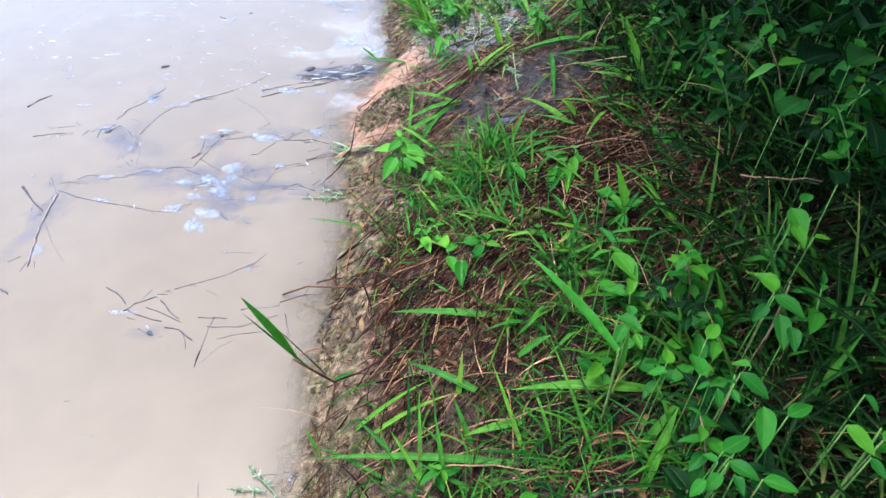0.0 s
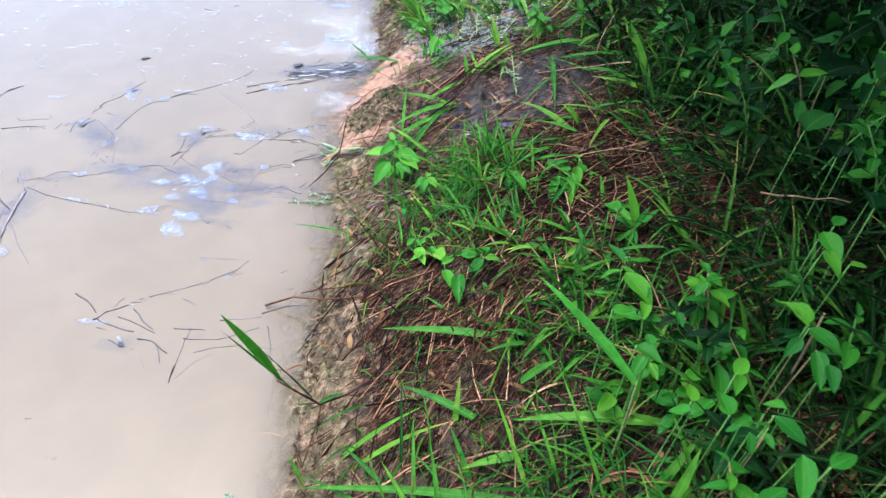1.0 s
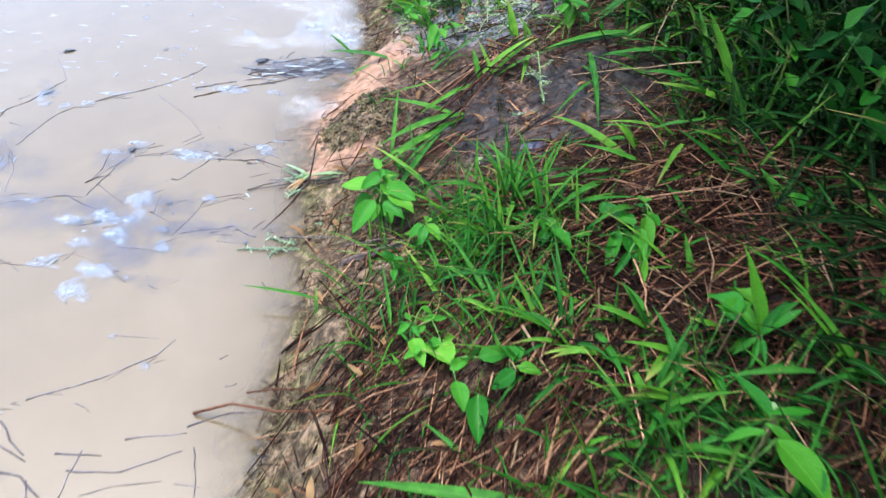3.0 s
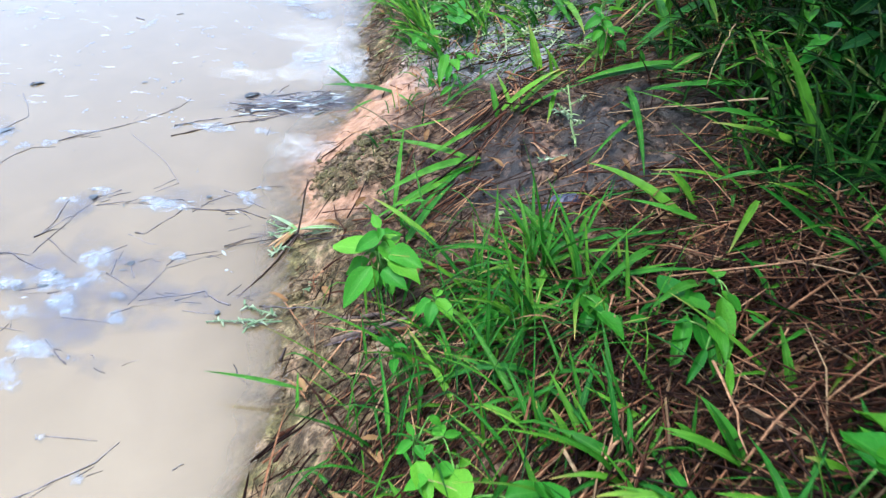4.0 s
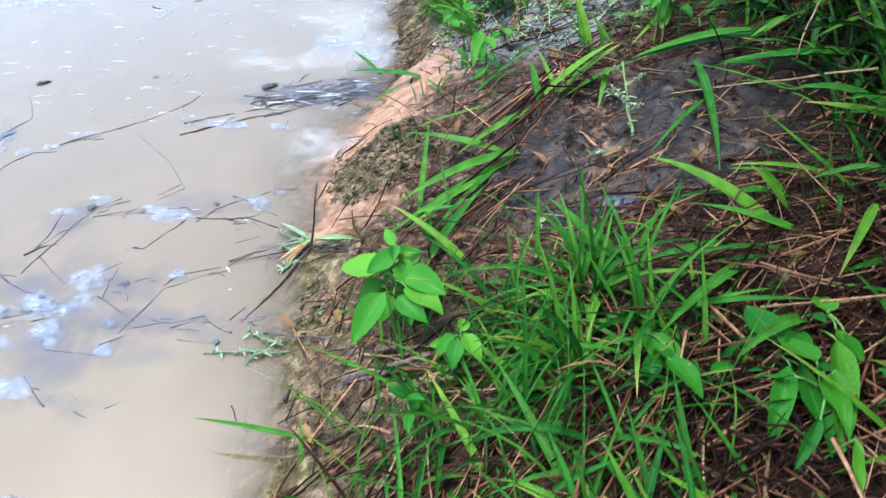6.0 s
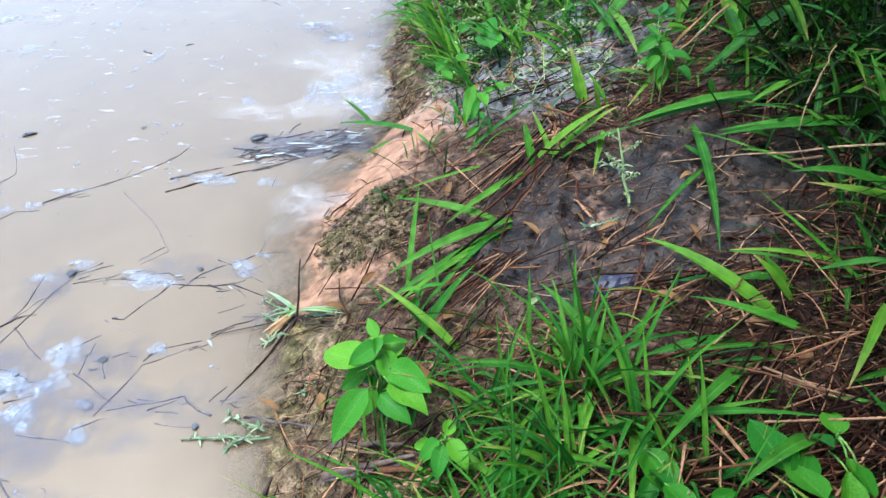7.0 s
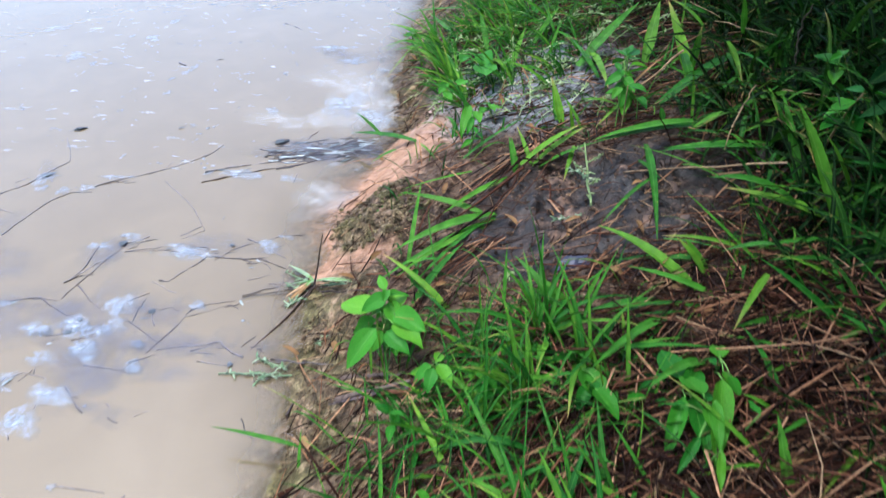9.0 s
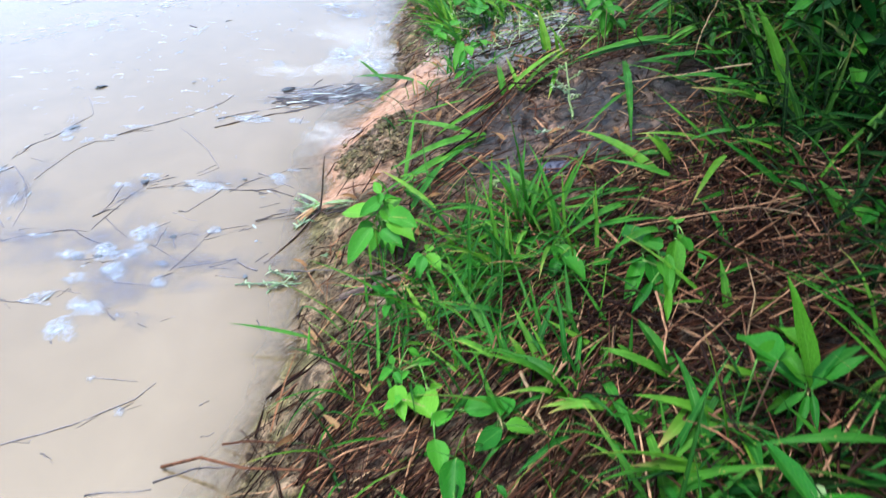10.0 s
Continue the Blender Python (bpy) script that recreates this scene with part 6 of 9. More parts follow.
leaf_between(plant, (0.322, 0.607, 0.369), (0.313, 0.623, 0.362), OVATE_FRESH)
leaf_between(plant, (0.323, 0.594, 0.371), (0.304, 0.585, 0.358), OVATE_FRESH)
leaf_between(plant, (0.332, 0.592, 0.374), (0.337, 0.573, 0.370), OVATE_FRESH)
leaf_between(plant, (0.332, 0.609, 0.375), (0.333, 0.637, 0.369), OVATE_FRESH)
leaf_between(plant, (0.352, 0.583, 0.382), (0.379, 0.569, 0.389), OVATE_FRESH)
leaf_between(plant, (0.309, 0.592, 0.364), (0.292, 0.582, 0.352), OVATE_FRESH)
plant = stemmed("weed", (0.458, 0.618, 0.273), 0.140, "clump of round-leaved green weed on the upper bank", "weed")
leaf_between(plant, (0.428, 0.619, 0.414), (0.443, 0.590, 0.416), OVATE_FRESH)
leaf_between(plant, (0.433, 0.585, 0.417), (0.439, 0.566, 0.414), OVATE_FRESH)
leaf_between(plant, (0.446, 0.598, 0.423), (0.468, 0.609, 0.425), OVATE_FRESH)
leaf_between(plant, (0.449, 0.644, 0.426), (0.459, 0.629, 0.421), OVATE_FRESH)
plant = stemmed("weed", (0.446, 0.809, 0.268), 0.140, "large-leaved green weed on the upper bank", "weed")
leaf_between(plant, (0.419, 0.783, 0.411), (0.441, 0.750, 0.416), OVATE_FRESH)
leaf_between(plant, (0.418, 0.785, 0.413), (0.408, 0.841, 0.403), OVATE_FRESH)
leaf_between(plant, (0.410, 0.774, 0.408), (0.392, 0.760, 0.395), OVATE_FRESH)
leaf_between(plant, (0.415, 0.755, 0.411), (0.410, 0.716, 0.402), OVATE_FRESH)
leaf_between(plant, (0.345, 0.747, 0.381), (0.365, 0.770, 0.384), OVATE_FRESH)
leaf_between(plant, (0.419, 0.737, 0.414), (0.418, 0.709, 0.406), OVATE_FRESH)
plant = stemmed("weed", (0.507, 0.918, 0.293), 0.120, "green weed with round leaves on the upper bank", "weed")
leaf_between(plant, (0.470, 0.903, 0.436), (0.475, 0.859, 0.432), OVATE_FRESH)
leaf_between(plant, (0.463, 0.878, 0.432), (0.470, 0.843, 0.429), OVATE_FRESH)
leaf_between(plant, (0.477, 0.851, 0.437), (0.497, 0.850, 0.440), OVATE_FRESH)
leaf_between(plant, (0.483, 0.909, 0.440), (0.503, 0.930, 0.442), OVATE_FRESH)
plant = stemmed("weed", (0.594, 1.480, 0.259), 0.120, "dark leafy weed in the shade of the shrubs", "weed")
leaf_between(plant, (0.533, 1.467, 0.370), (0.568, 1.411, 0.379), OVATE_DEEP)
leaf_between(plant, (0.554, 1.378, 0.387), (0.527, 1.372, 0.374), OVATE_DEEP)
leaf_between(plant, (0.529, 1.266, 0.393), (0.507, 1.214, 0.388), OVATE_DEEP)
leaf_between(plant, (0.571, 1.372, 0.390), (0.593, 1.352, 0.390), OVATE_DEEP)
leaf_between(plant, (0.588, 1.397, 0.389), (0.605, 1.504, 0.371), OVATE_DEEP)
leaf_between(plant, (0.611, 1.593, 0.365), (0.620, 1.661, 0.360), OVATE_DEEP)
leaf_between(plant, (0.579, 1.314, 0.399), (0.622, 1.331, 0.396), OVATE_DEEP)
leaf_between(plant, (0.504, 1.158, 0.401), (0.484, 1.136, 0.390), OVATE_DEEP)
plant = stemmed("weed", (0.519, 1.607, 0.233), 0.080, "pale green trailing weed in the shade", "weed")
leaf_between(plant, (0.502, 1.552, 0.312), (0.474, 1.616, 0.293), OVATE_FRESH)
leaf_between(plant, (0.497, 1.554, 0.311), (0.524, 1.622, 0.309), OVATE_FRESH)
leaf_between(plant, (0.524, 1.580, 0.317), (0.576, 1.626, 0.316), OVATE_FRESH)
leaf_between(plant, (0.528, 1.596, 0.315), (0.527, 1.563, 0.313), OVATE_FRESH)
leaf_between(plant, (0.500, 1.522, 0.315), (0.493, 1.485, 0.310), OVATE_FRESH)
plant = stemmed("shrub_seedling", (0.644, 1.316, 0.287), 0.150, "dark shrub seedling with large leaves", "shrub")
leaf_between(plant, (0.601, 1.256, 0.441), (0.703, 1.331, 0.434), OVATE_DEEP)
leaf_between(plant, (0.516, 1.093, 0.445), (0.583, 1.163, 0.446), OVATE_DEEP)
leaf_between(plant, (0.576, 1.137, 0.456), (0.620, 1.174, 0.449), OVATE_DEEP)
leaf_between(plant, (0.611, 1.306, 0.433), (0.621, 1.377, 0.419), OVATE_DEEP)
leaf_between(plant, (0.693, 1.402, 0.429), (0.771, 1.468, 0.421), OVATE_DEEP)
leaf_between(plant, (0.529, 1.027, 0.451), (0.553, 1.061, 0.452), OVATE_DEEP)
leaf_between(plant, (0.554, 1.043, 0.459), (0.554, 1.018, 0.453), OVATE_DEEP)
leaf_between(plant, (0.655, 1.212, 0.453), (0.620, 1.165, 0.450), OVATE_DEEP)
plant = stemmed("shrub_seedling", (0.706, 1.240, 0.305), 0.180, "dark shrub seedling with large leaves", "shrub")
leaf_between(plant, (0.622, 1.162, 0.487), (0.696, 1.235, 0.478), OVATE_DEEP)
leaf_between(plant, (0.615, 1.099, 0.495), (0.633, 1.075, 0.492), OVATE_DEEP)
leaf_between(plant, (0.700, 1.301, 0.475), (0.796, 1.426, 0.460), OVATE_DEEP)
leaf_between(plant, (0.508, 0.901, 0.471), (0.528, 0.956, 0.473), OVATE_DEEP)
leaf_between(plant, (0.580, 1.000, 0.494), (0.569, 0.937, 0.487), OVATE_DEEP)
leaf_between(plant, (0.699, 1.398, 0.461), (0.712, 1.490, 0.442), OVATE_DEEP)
plant = stemmed("leafy_plant", (0.278, 1.967, 0.164), 0.080, "bright green leafy plant standing on grey silt", "plant")
leaf_between(plant, (0.284, 2.011, 0.244), (0.281, 2.074, 0.236), OVATE_FRESH)
leaf_between(plant, (0.285, 2.010, 0.244), (0.311, 2.048, 0.245), OVATE_FRESH)
leaf_between(plant, (0.284, 1.998, 0.245), (0.309, 2.001, 0.246), OVATE_FRESH)
leaf_between(plant, (0.279, 1.994, 0.243), (0.266, 2.031, 0.232), OVATE_FRESH)
leaf_between(plant, (0.269, 1.951, 0.242), (0.254, 1.967, 0.231), OVATE_FRESH)
leaf_between(plant, (0.272, 1.950, 0.242), (0.284, 1.934, 0.241), OVATE_FRESH)
leaf_between(plant, (0.263, 1.934, 0.241), (0.245, 1.924, 0.230), OVATE_FRESH)
leaf_between(plant, (0.285, 1.967, 0.246), (0.314, 1.969, 0.249), OVATE_FRESH)
leaf_between(plant, (0.272, 1.890, 0.246), (0.300, 1.871, 0.251), OVATE_FRESH)
leaf_between(plant, (0.262, 1.887, 0.244), (0.246, 1.867, 0.234), OVATE_FRESH)
leaf_between(plant, (0.292, 1.900, 0.222), (0.303, 1.870, 0.222), OVATE_FRESH)
plant = stemmed("weed", (0.035, 1.992, 0.088), 0.050, "small green weed with hanging oval leaves", "weed")
leaf_between(plant, (0.028, 2.016, 0.134), (0.017, 1.934, 0.128), LANCE_FRESH)
leaf_between(plant, (0.039, 1.991, 0.138), (0.050, 1.959, 0.137), OVATE_LIME)
leaf_between(plant, (0.036, 1.964, 0.139), (0.029, 1.919, 0.132), LANCE_FRESH)
leaf_between(plant, (0.047, 1.984, 0.142), (0.060, 2.009, 0.138), OVATE_LIME)
plant = stemmed("weed", (-0.014, 2.168, 0.066), 0.050, "small green weed with oval leaves", "weed")
leaf_between(plant, (-0.023, 2.158, 0.113), (-0.040, 2.129, 0.102), OVATE_LIME)
leaf_between(plant, (-0.025, 2.114, 0.114), (-0.009, 2.084, 0.114), OVATE_LIME)
leaf_between(plant, (-0.004, 2.246, 0.120), (0.015, 2.291, 0.122), OVATE_LIME)
leaf_between(plant, (0.041, 2.259, 0.135), (0.052, 2.187, 0.130), OVATE_LIME)
leaf_between(plant, (0.053, 2.138, 0.138), (0.042, 2.225, 0.129), OVATE_LIME)
leaf_between(plant, (-0.002, 2.132, 0.120), (0.015, 2.168, 0.119), OVATE_LIME)
plant = stemmed("rosette_weed", (0.342, 1.106, 0.226), 0.050, "green rosette plant with long narrow leaves", "weed")
leaf_between(plant, (0.337, 1.099, 0.271), (0.331, 1.146, 0.339), STRAP_FRESH)
leaf_between(plant, (0.335, 1.099, 0.270), (0.309, 1.133, 0.277), LANCE_FRESH)
leaf_between(plant, (0.339, 1.095, 0.275), (0.364, 1.102, 0.314), LANCE_FRESH)
leaf_between(plant, (0.336, 1.102, 0.273), (0.314, 1.143, 0.289), LANCE_FRESH)
leaf_between(plant, (0.334, 1.095, 0.272), (0.311, 1.085, 0.258), LANCE_FRESH)
leaf_between(plant, (0.335, 1.093, 0.271), (0.323, 1.067, 0.260), LANCE_FRESH)
leaf_between(plant, (0.338, 1.093, 0.272), (0.335, 1.066, 0.266), LANCE_FRESH)
leaf_between(plant, (0.340, 1.099, 0.273), (0.357, 1.113, 0.308), LANCE_FRESH)
leaf_between(plant, (0.344, 1.135, 0.272), (0.338, 1.183, 0.256), OVATE_FRESH)
plant = stemmed("weed", (0.121, 1.130, 0.135), 0.050, "bright green weed with broad oval leaves in straw", "weed")
leaf_between(plant, (0.126, 1.112, 0.188), (0.098, 1.101, 0.171), OVATE_FRESH)
leaf_between(plant, (0.123, 1.124, 0.187), (0.115, 1.165, 0.173), OVATE_FRESH)
leaf_between(plant, (0.128, 1.118, 0.187), (0.153, 1.109, 0.191), OVATE_FRESH)
leaf_between(plant, (0.130, 1.126, 0.188), (0.120, 1.162, 0.176), OVATE_FRESH)
leaf_between(plant, (0.123, 1.061, 0.187), (0.131, 1.052, 0.186), OVATE_FRESH)
leaf_between(plant, (0.110, 1.059, 0.181), (0.106, 1.054, 0.173), OVATE_FRESH)
plant = stemmed("weed", (0.299, 1.356, 0.182), 0.040, "low green weed with oval leaves among straw", "weed")
leaf_between(plant, (0.292, 1.344, 0.219), (0.286, 1.365, 0.210), OVATE_FRESH)
leaf_between(plant, (0.297, 1.353, 0.219), (0.306, 1.388, 0.215), OVATE_FRESH)
leaf_between(plant, (0.296, 1.335, 0.222), (0.302, 1.319, 0.217), OVATE_FRESH)
leaf_between(plant, (0.300, 1.329, 0.223), (0.305, 1.305, 0.221), OVATE_FRESH)
leaf_between(plant, (0.292, 1.324, 0.220), (0.271, 1.234, 0.215), LANCE_FRESH)
leaf_between(plant, (0.213, 1.318, 0.191), (0.234, 1.327, 0.193), OVATE_FRESH)
plant = stemmed("seedling", (0.054, 1.189, 0.106), 0.035, "low green seedling at the edge of bare soil", "seedling")
leaf_between(plant, (0.053, 1.181, 0.140), (0.028, 1.194, 0.122), OVATE_LIME)
leaf_between(plant, (0.059, 1.177, 0.141), (0.066, 1.158, 0.141), OVATE_LIME)
leaf_between(plant, (0.055, 1.188, 0.140), (0.067, 1.199, 0.136), OVATE_LIME)
leaf_between(plant, (0.042, 1.222, 0.133), (0.033, 1.245, 0.123), OVATE_LIME)
plant = stemmed("seedling", (0.017, 1.403, 0.083), 0.030, "low green seedling at the edge of bare soil", "seedling")
leaf_between(plant, (0.011, 1.399, 0.111), (0.002, 1.421, 0.100), OVATE_LIME)
leaf_between(plant, (0.020, 1.394, 0.112), (0.034, 1.405, 0.111), OVATE_LIME)
leaf_between(plant, (0.015, 1.392, 0.110), (0.018, 1.383, 0.107), OVATE_LIME)
leaf_between(plant, (0.023, 1.406, 0.112), (0.028, 1.421, 0.110), OVATE_LIME)
plant = stemmed("weed", (0.016, 1.216, 0.089), 0.050, "bright green weed with broad oval leaves in straw", "weed")
leaf_between(plant, (0.016, 1.213, 0.137), (-0.001, 1.207, 0.125), OVATE_LIME)
leaf_between(plant, (0.018, 1.208, 0.139), (0.028, 1.195, 0.136), OVATE_LIME)
leaf_between(plant, (0.016, 1.215, 0.139), (0.007, 1.246, 0.126), LANCE_FRESH)
leaf_between(plant, (0.028, 1.236, 0.143), (0.042, 1.231, 0.139), OVATE_LIME)
leaf_between(plant, (0.042, 1.213, 0.147), (0.059, 1.219, 0.147), OVATE_LIME)
leaf_between(plant, (0.034, 1.204, 0.146), (0.025, 1.199, 0.138), OVATE_LIME)

# ---- pale herb in flower ----
flower_herb((0.217, 1.700, 0.144), (0.205, 1.780, 0.205))
flower_sprig((0.213, 1.695, 0.143), (0.160, 1.662, 0.146))
flower_sprig((0.214, 1.728, 0.175), (0.181, 1.727, 0.194))
flower_sprig((-0.169, 1.655, 0.006), (-0.121, 1.641, 0.027))
flower_sprig((-0.180, 1.656, 0.005), (-0.232, 1.685, 0.003))
flower_sprig((-0.184, 1.641, 0.004), (-0.220, 1.655, 0.004))
flower_sprig((-0.191, 1.627, 0.005), (-0.211, 1.609, 0.003))
flower_sprig((-0.167, 1.479, 0.003), (-0.264, 1.473, 0.002))
flower_sprig((-0.175, 1.485, 0.006), (-0.222, 1.505, 0.002))
flower_sprig((-0.188, 1.480, 0.006), (-0.211, 1.465, 0.001))
flower_sprig((-0.149, 1.529, 0.007), (-0.131, 1.551, 0.012))
flower_sprig((-0.174, 0.761, 0.006), (-0.228, 0.811, 0.003))
flower_sprig((-0.193, 0.769, 0.006), (-0.253, 0.775, 0.000))

# ---- stalks lying on the bank ----
twig("stalk", (0.443, 1.673, 0.252), (0.262, 1.748, 0.180), 0.0040, "long tan dead grass stalk lying on the bank", "stalk", TAN, 0, 0.01)
twig("stalk", (0.210, 1.670, 0.149), (0.133, 1.585, 0.127), 0.0031, "long tan dead grass stalk lying on the bank", "stalk", TAN, 0, 0.04)
twig("stalk", (0.294, 1.570, 0.173), (0.310, 1.510, 0.185), 0.0034, "long tan dead grass stalk lying on the bank", "stalk", TAN, 0, 0.02)
twig("stalk", (0.122, 1.793, 0.150), (-0.030, 1.662, 0.078), 0.0041, "reddish brown dead stalk lying on the bank", "stalk", STRAW, 0, 0.01)
twig("stalk", (0.084, 1.724, 0.126), (-0.051, 1.608, 0.073), 0.0039, "reddish brown dead stalk lying on the bank", "stalk", STRAW, 0, 0.01)
twig("stalk", (0.114, 1.777, 0.148), (0.068, 1.662, 0.118), 0.0033, "reddish brown dead stalk lying on the bank", "stalk", STRAW, 0, 0.04)
twig("stalk", (0.063, 1.621, 0.103), (0.143, 1.570, 0.130), 0.0024, "long tan dead grass stalk lying on the bank", "stalk", TAN, 0, 0.04)
twig("stalk", (0.022, 1.573, 0.089), (0.113, 1.521, 0.124), 0.0023, "long tan dead grass stalk lying on the bank", "stalk", TAN, 0, 0.04)
twig("stalk", (-0.100, 2.420, 0.058), (0.063, 2.068, 0.113), 0.0040, "long tan dead grass stalk lying on the bank", "stalk", TAN, 0, 0.04)
twig("stalk", (0.378, 2.028, 0.253), (0.289, 1.975, 0.187), 0.0060, "long tan dead grass stalk lying on the bank", "stalk", TAN, 0, 0.04)
twig("stalk", (0.291, 1.783, 0.179), (0.318, 1.710, 0.188), 0.0028, "long tan dead grass stalk lying on the bank", "stalk", TAN, 0, 0.04)
twig("stalk", (0.149, 1.760, 0.135), (0.228, 1.730, 0.162), 0.0027, "reddish brown dead stalk lying on the bank", "stalk", STRAW, 0, 0.04)
twig("stalk", (0.151, 1.795, 0.136), (0.187, 1.634, 0.144), 0.0033, "reddish brown dead stalk lying on the bank", "stalk", STRAW, 0, 0.04)
twig("stalk", (0.419, 1.817, 0.262), (0.425, 1.801, 0.264), 0.0029, "reddish brown dead stalk lying on the bank", "stalk", STRAW, 0, 0.04)
twig("stalk", (0.395, 1.746, 0.291), (0.377, 1.714, 0.243), 0.0040, "long tan dead grass stalk lying on the bank", "stalk", TAN, 0, 0.04)
twig("stalk", (0.414, 1.774, 0.308), (0.395, 1.746, 0.291), 0.0027, "long tan dead grass stalk lying on the bank", "stalk", TAN, 0, 0.04)
twig("stalk", (0.347, 1.465, 0.197), (0.368, 1.384, 0.214), 0.0054, "long tan dead grass stalk lying on the bank", "stalk", TAN, 0, 0.04)
twig("stick", (0.242, 1.179, 0.184), (0.359, 1.251, 0.223), 0.0062, "grey weathered stick lying in straw", "stick", TWIG, 0, 0.04)
twig("stalk", (0.260, 1.241, 0.228), (0.252, 1.142, 0.244), 0.0030, "purplish weed stalk leaning over straw", "stalk", STRAW, 0, 0.04)
twig("stalk", (0.354, 1.318, 0.211), (0.363, 1.263, 0.225), 0.0073, "long tan dead grass stalk lying on the bank", "stalk", TAN, 0, 0.03)
twig("stalk", (-0.152, 1.275, 0.005), (-0.042, 1.330, 0.072), 0.0035, "reddish brown dead stalk lying on the bank", "stalk", STRAW, 0, 0.02)
twig("stalk", (-0.145, 1.270, 0.005), (-0.050, 1.324, 0.069), 0.0029, "reddish brown dead stalk lying on the bank", "stalk", STRAW, 0, 0.02)
twig("stalk", (-0.158, 1.271, 0.004), (-0.067, 1.327, 0.059), 0.0029, "reddish brown dead stalk lying on the bank", "stalk", STRAW, 0, 0.03)
twig("stalk", (-0.138, 1.267, 0.006), (-0.038, 1.313, 0.074), 0.0023, "long tan dead grass stalk lying on the bank", "stalk", TAN, 0, 0.02)
twig("stalk", (-0.132, 1.268, 0.010), (-0.064, 1.307, 0.059), 0.0052, "reddish brown dead stalk lying on the bank", "stalk", STRAW, 0, 0.04)
twig("stalk", (-0.001, 1.342, 0.083), (-0.042, 1.243, 0.076), 0.0043, "long tan dead grass stalk lying on the bank", "stalk", TAN, 0, 0.04)
twig("stalk", (-0.072, 1.281, 0.052), (-0.094, 1.253, 0.039), 0.0067, "long tan dead grass stalk lying on the bank", "stalk", TAN, 0, 0.04)
twig("stalk", (-0.091, 1.444, 0.045), (-0.007, 1.424, 0.086), 0.0081, "purplish grey dead stalk lying on the bank", "stalk", TWIG, 0, 0.02)
twig("stalk", (-0.109, 1.428, 0.024), (-0.026, 1.432, 0.079), 0.0032, "long tan dead grass stalk lying on the bank", "stalk", TAN, 0, 0.04)
twig("stalk", (0.075, 1.439, 0.107), (0.147, 1.368, 0.139), 0.0034, "long tan dead grass stalk lying on the bank", "stalk", TAN, 0, 0.04)
twig("stalk", (-0.095, 1.345, 0.032), (-0.047, 1.346, 0.070), 0.0041, "reddish brown dead stalk lying on the bank", "stalk", STRAW, 0, 0.04)
twig("stalk", (0.248, 1.374, 0.170), (0.322, 1.421, 0.195), 0.0034, "long tan dead grass stalk lying on the bank", "stalk", TAN, 0, 0.04)
twig("stalk", (0.207, 1.273, 0.163), (0.277, 1.316, 0.188), 0.0036, "long tan dead grass stalk lying on the bank", "stalk", TAN, 0, 0.04)
twig("stalk", (0.217, 1.260, 0.167), (0.231, 1.316, 0.171), 0.0035, "reddish brown dead stalk lying on the bank", "stalk", STRAW, 0, 0.04)
twig("stalk", (0.317, 1.283, 0.201), (0.357, 1.248, 0.225), 0.0030, "long tan dead grass stalk lying on the bank", "stalk", TAN, 0, 0.04)
twig("stalk", (0.316, 1.258, 0.203), (0.328, 1.202, 0.220), 0.0029, "long tan dead grass stalk lying on the bank", "stalk", TAN, 0, 0.04)
twig("stalk", (0.224, 1.223, 0.175), (0.235, 1.184, 0.185), 0.0023, "long tan dead grass stalk lying on the bank", "stalk", TAN, 0, 0.04)
twig("stalk", (0.290, 1.272, 0.192), (0.208, 1.209, 0.173), 0.0029, "long tan dead grass stalk lying on the bank", "stalk", TAN, 0, 0.04)
twig("stalk", (0.252, 1.224, 0.183), (0.343, 1.220, 0.221), 0.0024, "reddish brown dead stalk lying on the bank", "stalk", STRAW, 0, 0.04)
twig("stalk", (0.279, 1.350, 0.181), (0.280, 1.473, 0.178), 0.0029, "reddish brown dead stalk lying on the bank", "stalk", STRAW, 0, 0.04)
twig("stalk", (-0.070, 1.433, 0.058), (0.074, 1.393, 0.113), 0.0042, "long tan dead grass stalk lying on the bank", "stalk", TAN, 0, 0.02)
twig("stalk", (-0.016, 1.378, 0.078), (0.094, 1.353, 0.121), 0.0028, "long tan dead grass stalk lying on the bank", "stalk", TAN, 0, 0.04)
twig("stalk", (0.140, 1.191, 0.168), (0.179, 1.077, 0.170), 0.0057, "long tan dead grass stalk lying on the bank", "stalk", TAN, 0, 0.01)
twig("stalk", (0.066, 0.795, 0.118), (0.221, 0.793, 0.203), 0.0054, "long tan dead grass stalk lying on the bank", "stalk", TAN, 0, 0.04)
twig("stalk", (0.134, 0.698, 0.145), (0.224, 0.740, 0.187), 0.0037, "long tan dead grass stalk lying on the bank", "stalk", TAN, 0, 0.04)
twig("stalk", (0.147, 0.689, 0.151), (0.230, 0.731, 0.187), 0.0029, "long tan dead grass stalk lying on the bank", "stalk", TAN, 0, 0.04)
twig("stalk", (0.219, 0.756, 0.192), (0.354, 0.683, 0.268), 0.0043, "reddish brown dead stalk lying on the bank", "stalk", STRAW, 0, 0.04)
twig("stalk", (-0.119, 0.953, 0.020), (-0.008, 0.945, 0.094), 0.0037, "reddish brown dead stalk lying on the bank", "stalk", STRAW, 0, 0.04)
twig("stalk", (-0.248, 1.173, 0.003), (0.034, 1.117, 0.113), 0.0041, "reddish brown dead stalk lying on the bank", "stalk", STRAW, 0, 0.04)
twig("stalk", (-0.189, 1.205, 0.005), (-0.029, 1.157, 0.085), 0.0026, "reddish brown dead stalk lying on the bank", "stalk", STRAW, 0, 0.04)
